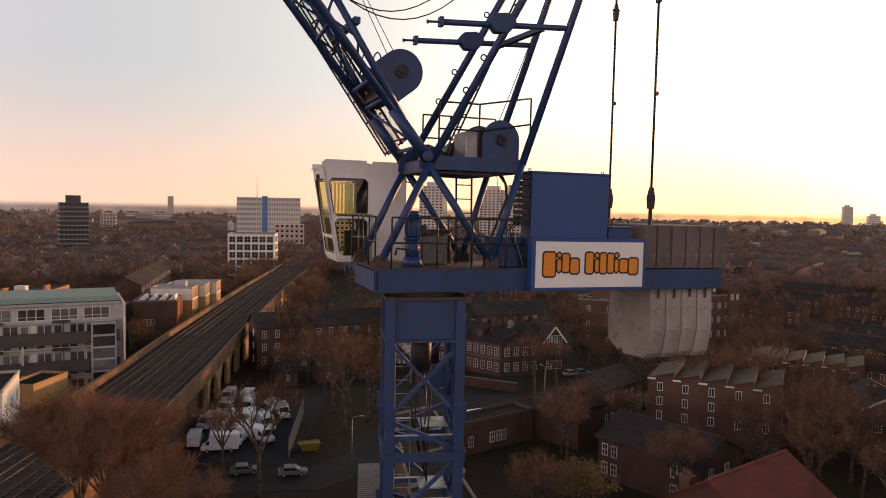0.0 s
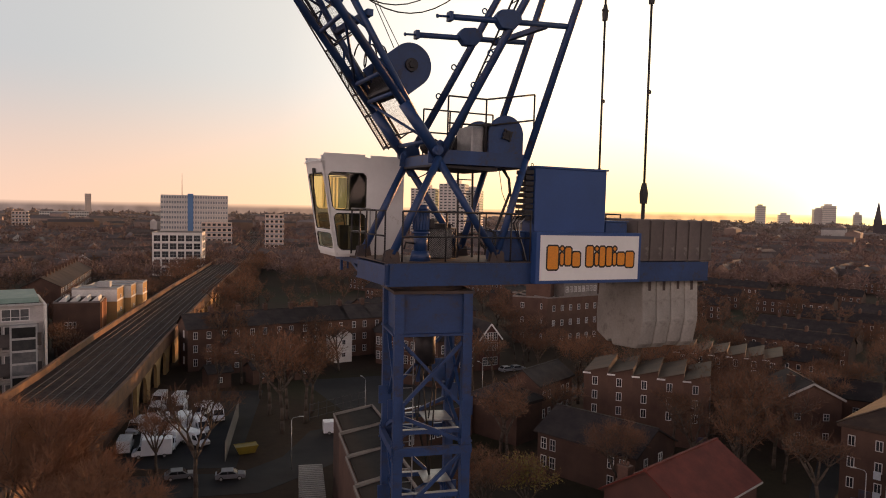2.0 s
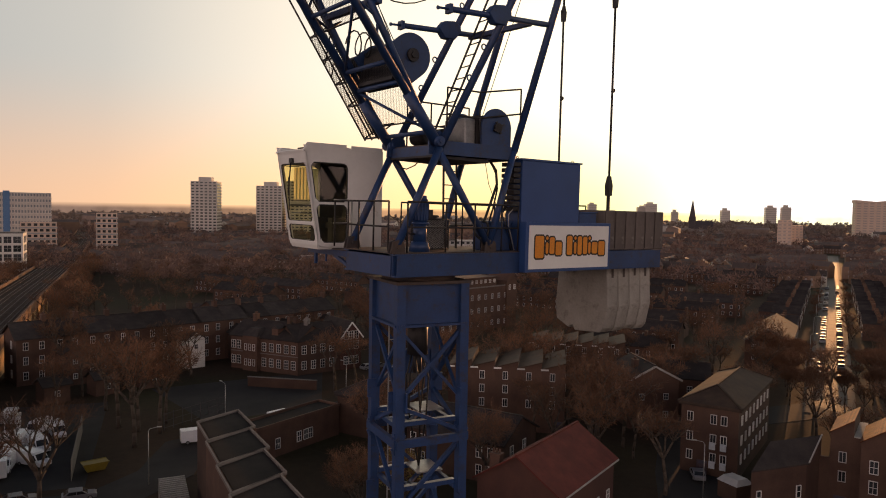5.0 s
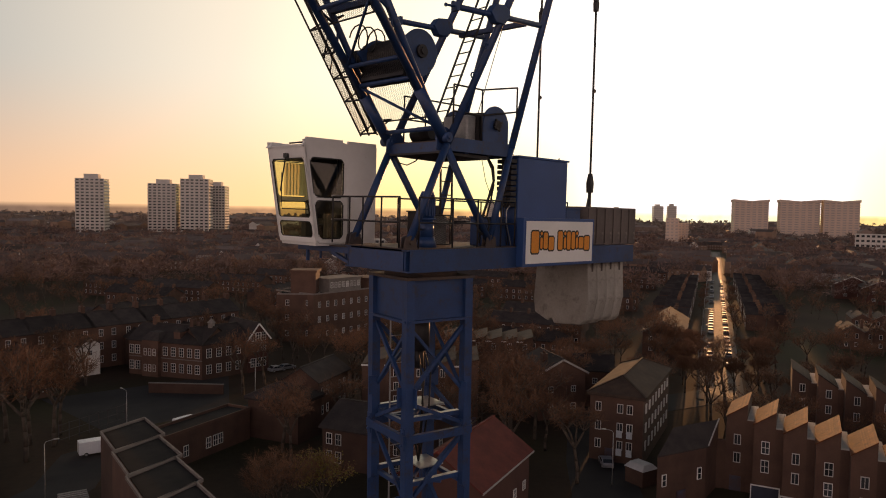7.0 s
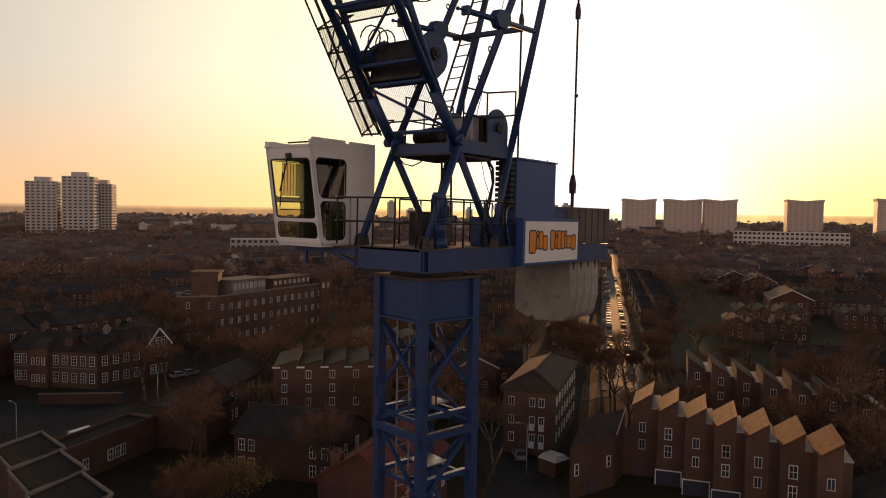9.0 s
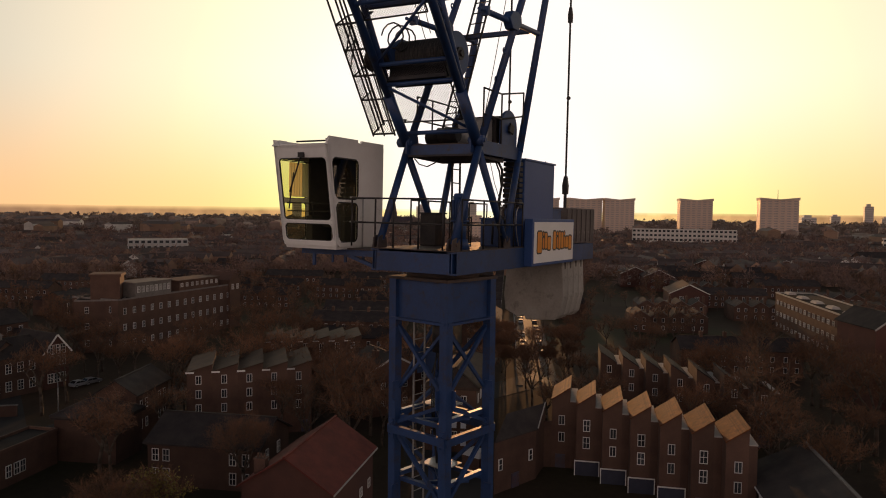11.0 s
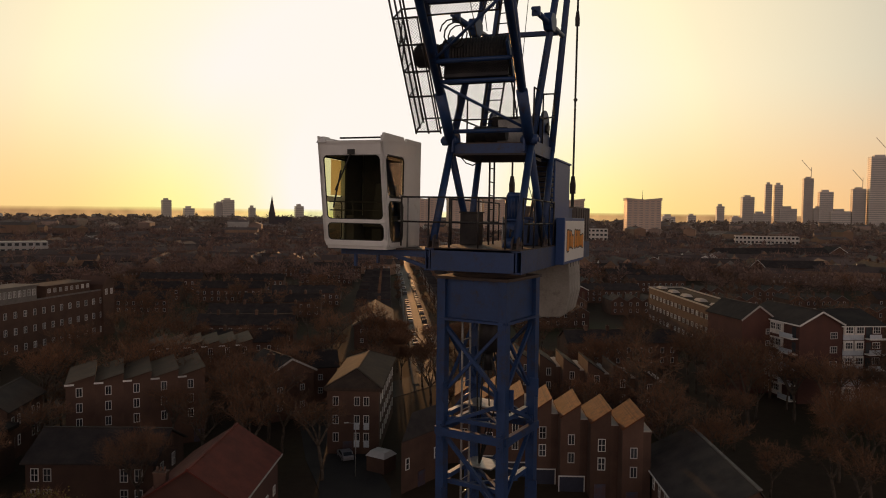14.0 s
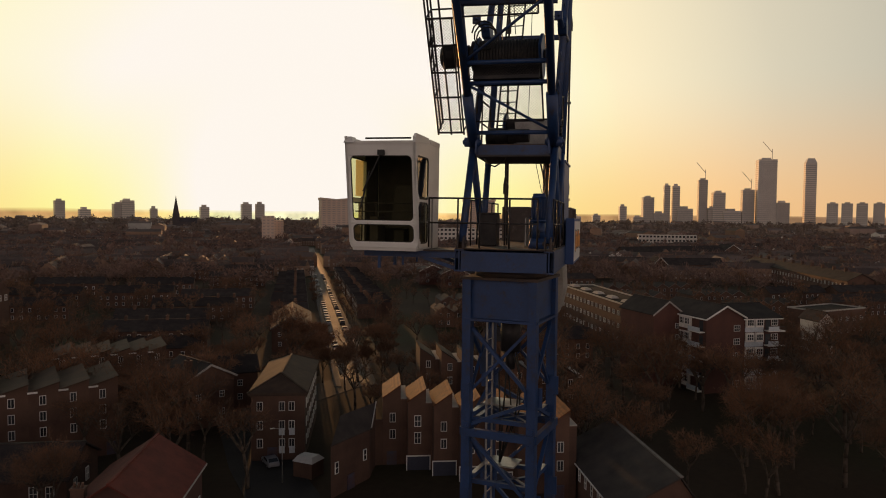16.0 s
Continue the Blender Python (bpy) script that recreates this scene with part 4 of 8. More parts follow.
house("small_gabled_house", "small brick house with a pale-edged gable and chimney pots", 51.6, 81.8, -12, 7.0, 8, 6.6, "ridge_y", 1.8, BRICK, SLATE, (1.8, 5.2), (1.4, 3.8), "small", chimneys=((2.0, 3.0),), trim=COPING)
house("long_roofed_building", "long low brick building with a pale ridge", 55.3, 91.0, -38, 13, 7, 5.4, "ridge_x", 1.7, BRICK, SLATE, lin(1.5, 13.5, 5), (1.4, 3.4), "small", category="building")
house("small_brick_house", "dark brick two-storey house with white windows", 23.3, 91.5, 44.3, 9, 5, 6.0, "ridge_x", 1.6, BRICK, SLATE, (1.2, 2.6, 6.2, 7.6), (1.4, 3.8), "slim", category="house")
house("gabled_house", "dark brick house with a gable end and white windows", 19.45, 77.44, -52, 12.2, 8, 4.5, "ridge_x", 2.0, BRICK, SLATE, (0.9, 2.1, 9.4, 10.8), (0.6, 2.6), "tall", right=(2, 5))
house("red_roofed_hall", "low brick hall with a broad red tiled roof", 25.04, 52.04, 36.0, 11.9, 8.0, 5.3, "ridge_x", 2.6, BRICK_RED, TILE_RED, (2, 5, 8, 10.5), (1.8,), "small", left=(2.6, 5.4), chimneys=((0.9, 6.6),), category="hall", trim=COPING)
dh = thing("dark_roofed_hall", "low hall with a broad dark roof and white windows", "hall", (61.8, 33.8, 0), 216.4)
part("wall", Bag().box(0, 17, 0, 7.0, 0, 3.9).solid([(0, 0, 3.9), (0, 7.0, 3.9), (0, 5.25, 6.4)], [(17, 0, 3.9), (17, 7.0, 3.9), (17, 5.25, 6.4)]), BRICK, dh)
part("roof_slope", Bag().solid([(-0.3, -0.4, 3.7), (17.3, -0.4, 3.7), (17.3, 5.25, 6.5), (-0.3, 5.25, 6.5)], [(-0.3, -0.4, 3.85), (17.3, -0.4, 3.85), (17.3, 5.25, 6.65), (-0.3, 5.25, 6.65)]), SLATE, dh)
part("roof_slope", Bag().solid([(-0.3, 5.25, 6.5), (17.3, 5.25, 6.5), (17.3, 7.3, 3.6), (-0.3, 7.3, 3.6)], [(-0.3, 5.25, 6.65), (17.3, 5.25, 6.65), (17.3, 7.3, 3.75), (-0.3, 7.3, 3.75)]), SLATE, dh)
part("ridge_tiles", Bag().bar((-0.3, 5.25, 6.66), (17.3, 5.25, 6.66), 0.3, 0.12), COPING_DULL, dh, "pale ridge tiles")
part("gutter", Bag().box(-0.3, 17.3, -0.5, -0.38, 3.66, 3.78), WINDOW_WHITE, dh)
for x in lin(1.5, 15.5, 8):
    add_window(dh, "slim", x, 0, 2.0, 0)
TAKEN.append((54.0, 27.0, 8.5, 17, 7, 216.4))
sx, sy = street_at(145, -14.3)
house("gabled_house", "brick building with its gable end towards the court", sx, sy, -47.8, 8, 24, 5.0, "ridge_y", 2.2, BRICK, SLATE, (1.6, 5.4), (1.2, 3.2), "small", right=lin(2, 22, 6), category="building", trim=COPING_DULL)
house("low_pale_building", "low flat-roofed building with a pale roof edge", 179.4, 15.6, -31, 17, 9, 6.3, "flat", 0, BRICK, FELT, lin(1.5, 15.5, 6), (0.8, 3.6), "wide", category="building", trim=COPING)
# flats with white balconies
fl = house("balcony_flats", "red brick gabled flats with white-framed windows", 109.6, 28.45, -41.4, 7.33, 13, 12.2, "ridge_y", 1.9, BRICK_RED, SLATE, (5.9,), (0.8, 3.1, 5.4, 7.7, 9.9), "wide", category="flats", trim=WINDOW_WHITE)
wg = house("balcony_flats", "red brick flats with white balcony fronts", 115.1, 23.6, -47.4, 6.65, 12, 12.0, "ridge_x", 1.6, BRICK_RED, SLATE, (), (), category="flats", trim=WINDOW_WHITE)
for k in range(5):
    z = 0.4 + 2.4 * k
    part("spandrel", Bag().box(0.15, 3.5, -0.12, -0.005, z - 0.3, z + 0.7), PANEL_BLUE, wg, "pale blue-grey panel")
    for x0 in (0.2, 1.95):
        part("window_bay", Bag().box(x0, x0 + 1.5, -0.3, -0.01, z + 0.5, z + 2.0), RENDER_WHITE, wg)
        add_window(wg, "wide", x0 + 0.75, -0.32, z + 0.75, 0)
    part("balcony", Bag().box(3.7, 6.75, -1.25, -0.02, z - 0.16, z), RENDER_WHITE, wg, "white balcony slab")
    part("balcony_front", Bag().box(3.7, 5.6, -1.25, -1.18, z, z + 0.7), PANEL_BLUE, wg, "pale blue-grey balcony front")
    part("balcony_rail", Bag().box(5.6, 6.75, -1.22, -1.19, z + 0.66, z + 0.72).box(5.9, 5.93, -1.22, -1.19, z, z + 0.66).box(6.3, 6.33, -1.22, -1.19, z, z + 0.66), CLADDING_DARK, wg)
    part("balcony_door", Bag().box(3.9, 4.8, -0.06, -0.01, z, z + 1.7), PANE, wg)
    add_window(wg, "wide", 5.6, 0, z + 0.7, 0)
    part("balcony", Bag().box(-1.1, -0.02, 0.3, 3.3, z - 0.16, z), RENDER_WHITE, fl, "white balcony slab")
    part("balcony_front", Bag().box(-1.1, -1.04, 0.3, 3.3, z, z + 0.7), PANEL_BLUE, fl, "pale blue-grey balcony front")
    part("window_bay", Bag().box(-0.3, -0.01, 3.7, 6.7, z, z + 1.9), RENDER_WHITE, fl)
    for y in (4.5, 5.9):
        add_window(fl, "wide", -0.32, y, z + 0.7, -90)
    part("balcony_door", Bag().box(-0.06, -0.01, 0.8, 1.7, z, z + 1.7), PANE, fl)
part("gutter", Bag().box(-0.45, -0.3, -0.3, 7.2, 11.95, 12.15), WINDOW_WHITE, fl)
house("balcony_flats", "red brick side block of flats with a pitched roof", 110.4, 37.05, -41.4, 5.6, 10, 12.2, "ridge_y", 2.0, BRICK_RED, SLATE, (4.6,), (0.8, 3.1, 5.4, 7.7, 9.6), "small", category="flats", trim=COPING)
# long pale terrace
lw = house("pale_terrace", "long three-storey brick terrace with pale windows and flat roof", 178, 79.6, 219.1, 59, 9, 9, "flat", 0, BRICK, FELT, lin(2, 57, 21), (0.8, 3.6, 6.4), "wide", category="terrace")
for j in range(6):
    part("roof_light", Bag().solid([(3 + 9 * j, 1, 9.3), (6.5 + 9 * j, 1, 9.3), (6.5 + 9 * j, 3, 9.3), (3 + 9 * j, 3, 9.3)], [(3.3 + 9 * j, 1.4, 9.8), (6.2 + 9 * j, 1.4, 9.8), (6.2 + 9 * j, 2.6, 9.8), (3.3 + 9 * j, 2.6, 9.8)]), COPING, lw, "pale roof light")
house("long_terrace_row", "long brick terrace row with white windows and slate roof", 404.7, 129.5, -34.9, 78, 9, 7, "ridge_x", 3.0, BRICK, SLATE, lin(2, 76, 24), (1.0, 4.4), "wide", category="terrace")
house("long_terrace_row", "gabled end of a brick terrace with white roof edge", 468.7, 84.9, -34.9, 14, 10, 7, "ridge_y", 3.6, BRICK, SLATE, (5, 9), (1.0, 4.4), "wide", category="terrace", trim=WINDOW_WHITE)
house("long_terrace_row", "brick terrace row with white-framed windows", 313.4, 83.2, -55.1, 26, 9, 7, "ridge_x", 2.6, BRICK, SLATE, lin(2, 24, 9), (1.0, 4.4), "wide", category="terrace")
house("long_terrace_row", "gabled end of a brick terrace with white roof edge", 309.8, 88.4, -55.1, 6.5, 9, 7, "ridge_y", 3.2, BRICK, SLATE, (3.2,), (1.0, 4.4), "wide", category="terrace", trim=WINDOW_WHITE)
house("long_terrace_row", "long brick terrace with close-set windows and chimneys", 358.1, 57.4, 206.7, 100, 9, 7, "ridge_x", 2.4, BRICK, SLATE, lin(2, 98, 34), (1.0, 4.4), "tall", chimneys=tuple((8 + 9 * q, 4.5) for q in range(10)), category="terrace")
house("white_tower_house", "small white-painted house with a narrow gable", 158.0, 15.0, -50, 3.4, 6, 7.0, "ridge_y", 1.6, RENDER_WHITE, SLATE, (1.7,), (1.0, 4.2), "tall")
for x, y, w in ((185.6, 113.5, 11), (227.7, 148.5, 11), (234.0, 162.6, 11), (298.9, 168.0, 12), (329.8, 144.2, 12)):
    house("gabled_house", "brick house with a white-edged gable facing the crane", x, y, -52, w, 14, 5.4, "ridge_y", 2.6, BRICK_RED, SLATE, (w * 0.3, w * 0.7), (1.0, 3.4), "wide", trim=WINDOW_WHITE, group="gabled houses")
# buildings beyond the railway
ap = house("white_apartments", "white rendered apartment block with long dark balconies", -75.2, 91.0, 26.4, 34.6, 12, 14.6, "flat", 0, RENDER_SHADED, FELT, (), (), "wide", right=(), category="apartments")
for k, zt in enumerate((11.1, 7.1, 3.1)):
    part("recess_wall", Bag().box(0.6, 34.0, -0.1, -0.02, zt - 1.4, zt + 1.1), PANEL_GREY, ap, "grey recessed wall")
    part("floor_slab", Bag().box(0.4, 34.2, -0.5, -0.02, zt + 1.1, zt + 1.3), RENDER_SHADED, ap)
    part("balcony", Bag().box(0.4, 34.2, -1.9, -0.02, zt - 1.75, zt - 1.4), CLADDING_DARK, ap, "long dark balcony")
    part("balcony_front", Bag().box(0.4, 34.2, -1.95, -1.84, zt - 1.75, zt - 0.1).box(0.4, 34.2, -1.99, -1.8, zt - 0.1, zt), CLADDING_DARK, ap, "dark slatted balcony front")
    for j in range(8):
        x0 = 1.2 + 4.1 * j
        part("balcony_door", Bag().box(x0, x0 + 0.9, -0.17, -0.1, zt - 1.35, zt + 0.7), PANE_CURTAIN, ap)
        part("door_frame", Bag().box(x0 - 0.12, x0, -0.22, -0.1, zt - 1.35, zt + 0.8).box(x0 + 0.9, x0 + 1.02, -0.22, -0.1, zt - 1.35, zt + 0.8), WINDOW_WHITE, ap)
        part("wall_panel", Bag().box(x0 + 1.15, x0 + 1.9, -0.2, -0.1, zt - 1.35, zt + 0.9), RENDER_WHITE, ap, "white panel")
        part("window_pane", Bag().box(x0 + 2.05, x0 + 3.7, -0.16, -0.1, zt - 0.6, zt + 0.8), PANE_CURTAIN, ap)
        part("window_frame", Bag().box(x0 + 2.0, x0 + 3.75, -0.22, -0.1, zt - 0.66, zt - 0.54).box(x0 + 2.8, x0 + 2.9, -0.22, -0.1, zt - 0.54, zt + 0.8), WINDOW_WHITE, ap)
        part("window_pane", Bag().box(x0 - 0.3, x0 + 2.9, -0.06, -0.01, zt + 1.6, zt + 3.1), PANE_CURTAIN, ap)
        fr = Bag().box(x0 - 0.4, x0 + 3.0, -0.14, -0.01, zt + 1.5, zt + 1.6).box(x0 - 0.4, x0 + 3.0, -0.14, -0.01, zt + 3.1, zt + 3.2)
        for q in (-0.4, 0.7, 1.8, 2.9):
            fr.box(x0 + q, x0 + q + 0.1, -0.14, -0.01, zt + 1.6, zt + 3.1)
        part("window_frame", fr.box(x0 - 0.3, x0 + 2.9, -0.1, -0.01, zt + 2.0, zt + 2.06), WINDOW_WHITE, ap)
        if k and j % 2:
            part("wall_panel", Bag().box(x0 + 0.8, x0 + 1.8, -0.12, -0.01, zt + 1.62, zt + 3.08), PANEL_GREY, ap)
        if j % 2 == 0:
            part("porch", Bag().box(x0 - 0.3, x0 + 2.0, -1.5, -0.1, zt + 1.3, zt + 1.5).box(x0 + 1.1, x0 + 1.2, -1.4, -0.1, zt - 1.4, zt + 1.3), CLADDING_DARK, ap, "dark flat-roofed porch")
    for j in range(3):
        part("balcony_post", Bag().box(2.6 + 9.6 * j, 2.9 + 9.6 * j, -2.1, -1.96, zt - 4.3, zt - 1.7), RENDER_SHADED, ap)
part("stair_tower", Bag().box(30.4, 33.6, -3.0, -2.0, 0, 12.4), PANEL_GREY, ap, "glazed grey stair tower")
for k in range(7):
    part("stair_pane", Bag().box(30.6, 33.4, -3.06, -3.0, 0.5 + 1.7 * k, 1.9 + 1.7 * k), PANE_CURTAIN, ap)
for k in range(34):
    part("roof_edge", Bag().box(k + 0.33, k + 1.24, -0.6, 1.4, 14.62, 14.82), COPING, ap, "pale ribbed roof edge")
part("roof_sheet", Bag().solid([(10, 1.5, 14.9), (34.2, 1.5, 14.9), (34.2, 11, 14.9), (10, 11, 14.9)], [(10, 2.5, 15.5), (34.2, 2.5, 15.5), (34.2, 10.5, 15.9), (10, 10.5, 15.9)]), ROOF_GREEN, ap, "pale green metal roof")
part("end_wall", Bag().box(34.6, 34.9, -1.9, 12, 0, 14.9), RENDER_WHITE, ap)
house("white_corner_block", "white rendered corner block with balconies", -49.6, 69.6, 20, 8, 9.6, 10, "flat", 0, RENDER_WHITE, FELT, (2, 5), (1.0, 4.0, 7.2), "tall", right=(2, 5, 8), category="apartments")
house("yellow_brick_box", "plain yellow brick block lit by low sun", -49.5, 85.9, -5, 3.4, 7.0, 7.3, "flat", 0, BRICK_YELLOW, FELT, (1.0, 2.4), (3.4,), "slim", category="building", trim=BRICK_YELLOW)
for x, y, d in ((-78.6, 130.4, 14), (-82.7, 124.2, 8), (-89.5, 126.0, 9)):
    sh = house("brick_workshop", "orange brick workshop with a sloping felt roof", x, y, 9, 10, d, 11.6, "mono", 1.4, BRICK_ORANGE, FELT, (2.5, 5, 7.5), (5, 8), "small", category="workshop", group="brick workshops")
    part("roof_light_box", Bag().box(4.6, 6.4, 1.0, 2.8, 11.8, 14.0), RENDER_WHITE, sh, "white roof light box")
    part("fire_wall", Bag().box(9.8, 10.25, -0.2, 2.4, 0, 14.2), BRICK_ORANGE, sh)
wh = house("brick_warehouse", "dark brick warehouse with white roof lights", -57.2, 143.0, 12, 8.0, 8.5, 10, "flat", 0, BRICK, FELT, (2.2, 2.9, 3.6), (5.2,), "slim", category="warehouse", trim=COPING_DULL)
for j in range(4):
    # orange against the dark front: sunlight on this side put into the colour
    part("pier", Bag().box(8.0, 8.35, 0.3 + 2.1 * j, 1.5 + 2.1 * j, 0, 10.0), BRICK_ORANGE, wh, "brick pier in sunlit orange")
    part("roof_light", Bag().solid([(0.6 + 1.9 * j, 1, 10.1), (2.0 + 1.9 * j, 1, 10.1), (2.0 + 1.9 * j, 6, 10.1), (0.6 + 1.9 * j, 6, 10.1)], [(1.6 + 1.9 * j, 1, 11.0), (1.9 + 1.9 * j, 1, 11.0), (1.9 + 1.9 * j, 6, 11.0), (1.6 + 1.9 * j, 6, 11.0)]), RENDER_WHITE, wh, "white sloping roof light")
house("brick_warehouse", "low dark brick warehouse with a parapet", -65.5, 136.4, 12, 8.0, 9, 9.2, "flat", 0, BRICK, FELT, (5.0, 5.7, 6.4), (4.4,), "slim", category="warehouse", trim=COPING_DULL)
for i, (x, y, d) in enumerate(((-57.6, 153.3, 6.5), (-56.8, 160.0, 5.5), (-56.0, 165.7, 5.0))):
    ra = house("railway_apartments", "yellow brick apartments with a pale top storey", x, y, 5, 8.5, d, 11.5, "flat", 0, BRICK_YELLOW, PANEL_GREY, (), (4.0, 6.6, 9.4), "small", right=(d * 0.5,), category="apartments", group="railway apartments")
    part("top_storey_cladding", Bag().box(-0.03, 8.55, -0.04, d - 0.06, 9.0, 9.35).box(-0.03, 8.53, -0.04, -0.005, 9.35, 11.48), RENDER_WHITE, ra, "pale rendered top storey")
    if i == 0:
        part("roof_plant", Bag().box(4.0, 6.4, 3.0, 5.0, 11.6, 12.8), PANEL_GREY, ra, "grey rooftop plant box")
for i in range(11):
    p = Vector((-76.0 - 1.12 * i, 196.0 + 5.28 * i))
    house("terraced_house", "brown brick terraced house with chimney beyond the railway", p.x, p.y, 102, 5.4, 9, 7.4, "ridge_x", 2.3, BRICK, SLATE, (1.3, 3.6), (1, 3.4, 5.6), "tall", chimneys=((5.3, 4.5),), group="terrace beyond the railway", panes=False)
house("white_offices", "white five-storey office block with a window grid", -82.2, 305.1, 6.3, 19.3, 16, 17.8, "flat", 0, RENDER_WHITE, FELT, lin(1.9, 17.4, 6), (1.0, 4.3, 7.6, 10.9, 14.2), "grid", right=(4, 8, 12), category="offices")


# ---- tall buildings far off ----
def tower(name, label, x, y, turn, w, d, h, floors, wall_mat, bays, category="tower block", band=WINDOW_WHITE, crown="", glazing=PANE, slab=0.28):
    tw = thing(name, label, category, (x, y, 0), turn)
    part("wall", Bag().box(-w / 2, w / 2, -d / 2, d / 2, 0, h), wall_mat, tw)
    step = h / floors
    rows_ = Bag()
    bw = w / bays
    for k in range(bays):
        rows_.box(-w / 2 + bw * k + bw * 0.2, -w / 2 + bw * k + bw * 0.8, -d / 2 - 0.1, -d / 2, 0.35 * step, 0.8 * step)
    nb = max(2, int(d / bw))
    for k in range(nb):
        for s in (-1, 1):
            rows_.box(s * w / 2 - 0.1, s * w / 2 + 0.1, -d / 2 + d / nb * (k + 0.2), -d / 2 + d / nb * (k + 0.8), 0.35 * step, 0.8 * step)
    me = mesh_of("window_row", rows_, glazing)
    bd = mesh_of("floor_band", Bag().box(-w / 2 - 0.25, w / 2 + 0.25, -d / 2 - 0.25, d / 2 + 0.25, -0.43 * slab * step, 0.57 * slab * step), band)
    for i in range(floors):
        tagged(part("window_row", me, None, tw, at=pose(0, 0, i * step)), "row of dark windows", kind="stuff")
        if i:
            part("floor_band", bd, None, tw, at=pose(0, 0, i * step))
    if crown == "butterfly":
        part("roof_wing", Bag().solid([(-w / 2 - 1, -d / 2 - 1, h), (0, -d / 2 - 1, h), (0, d / 2 + 1, h), (-w / 2 - 1, d / 2 + 1, h)], [(-w / 2 - 1, -d / 2 - 1, h + 3.2), (0, -d / 2 - 1, h + 1.2), (0, d / 2 + 1, h + 1.2), (-w / 2 - 1, d / 2 + 1, h + 3.2)]), wall_mat, tw)
        part("roof_wing", Bag().solid([(0, -d / 2 - 1, h), (w / 2 + 1, -d / 2 - 1, h), (w / 2 + 1, d / 2 + 1, h), (0, d / 2 + 1, h)], [(0, -d / 2 - 1, h + 1.2), (w / 2 + 1, -d / 2 - 1, h + 3.2), (w / 2 + 1, d / 2 + 1, h + 3.2), (0, d / 2 + 1, h + 1.2)]), wall_mat, tw)
    elif crown == "stepped":
        part("plant_room", Bag().box(-w / 4, w / 4, -d / 4, d / 4, h, h + 4), wall_mat, tw)
    TAKEN.append((x, y, max(w, d) * 0.7, w, d, turn))
    return tw


OFFICE_PANE = surface("pale_blue_office_glazing", (0.16, 0.18, 0.2), (0.22, 0.24, 0.26), 0.05, 0.3, 0.0, 0.0)
far_at = lambda cx, cy, az, dist: (cx + dist * math.sin(radians(az)), cy + dist * math.cos(radians(az)))
x, y = far_at(-0.31, 0.08, -11.95, 500)
of = tower("office_slab", "pale office slab with a blue glazed stripe", x, y, 13.65 - 4, 41, 14, 35.9, 11, TOWER_PALE, 26, "office block", TOWER_PALE, "", OFFICE_PANE)
part("blue_stripe", Bag().box(-4.2, -0.8, -7.5, -7.0, 0, 36.8), BLUE_PANEL, of, "blue glazed stair stripe")
part("mast", Bag().tube((-8, 0, 35.9), (-8, 0, 50), 0.25, 6, 0.08), DARK_STEEL, of)
x, y = far_at(-0.31, 0.08, -10.4, 470)
tower("brick_offices", "low brown brick office building", x, y, 10, 18, 12, 19, 6, TOWER_TAN, 6, "office block", PANEL_GREY)
x, y = far_at(-0.31, 0.08, -19.1, 1600)
tower("brick_tower", "slender hazy tower on the far horizon", x, y, 20, 11, 11, 50, 12, TOWER_TAN, 3, "tower block", TOWER_TAN, "", FAR_PANE)
x, y = far_at(-0.31, 0.08, -23.3, 800)
tower("low_block", "tan mid-rise office block among bare trees", x, y, 20, 14, 12, 21, 6, TOWER_TAN, 5, "office block", PANEL_GREY)
x, y = far_at(-0.31, 0.08, -20.6, 1300)
tower("long_slab_block", "long low pale building among distant trees", x, y, 20, 70, 15, 17, 4, TOWER_PALE, 20, "slab block", TOWER_PALE)
x, y = far_at(-0.31, 0.08, -25.57, 450)
tower("dark_tower", "dark banded office tower with pale floor lines", x, y, 30, 14.2, 14.2, 30.2, 12, TOWER_DARK, 7, "tower block", PANEL_GREY, "stepped", slab=0.13)
for az, dist, w, h in ((0.82, 700, 23, 52.5), (5.6, 740, 25, 51), (7.9, 735, 26, 56), (9.4, 760, 18, 50.5)):
    x, y = far_at(-5.09, 1.08, az + 0.43, dist)
    tower("residential_tower", "pale concrete residential tower with balcony bands", x, y, -az - 12, w, 22, h, 19, TOWER_PALE, 6, "tower block", TOWER_PALE, "stepped")
for az, w in ((50.4, 40), (53.6, 44), (56.2, 38), (61.8, 40)):
    x, y = far_at(-6.58, 1.82, az - 0.04, 1000)
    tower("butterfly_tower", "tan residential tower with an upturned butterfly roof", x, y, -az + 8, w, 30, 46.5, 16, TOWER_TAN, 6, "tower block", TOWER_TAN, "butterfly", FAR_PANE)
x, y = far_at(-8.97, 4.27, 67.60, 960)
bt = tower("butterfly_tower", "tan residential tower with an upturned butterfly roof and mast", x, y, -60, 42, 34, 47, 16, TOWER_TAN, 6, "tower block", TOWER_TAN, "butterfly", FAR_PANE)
part("mast", Bag().tube((0, 0, 47), (0, 0, 60), 0.5, 6, 0.2), DARK_STEEL, bt)
x, y = far_at(-6.58, 1.82, 60.96, 600)
tower("long_slab_block", "long pale slab block of flats", x, y, -61, 78, 12, 17, 5, TOWER_PALE, 24, "slab block", TOWER_PALE)
x, y = far_at(-10.48, 6.34, 76.56, 620)
tower("long_slab_block", "long pale low block of flats", x, y, -70, 46, 10, 13, 4, TOWER_PALE, 16, "slab block", TOWER_PALE)
x, y = far_at(-8.41, 3.61, 21.08, 420)
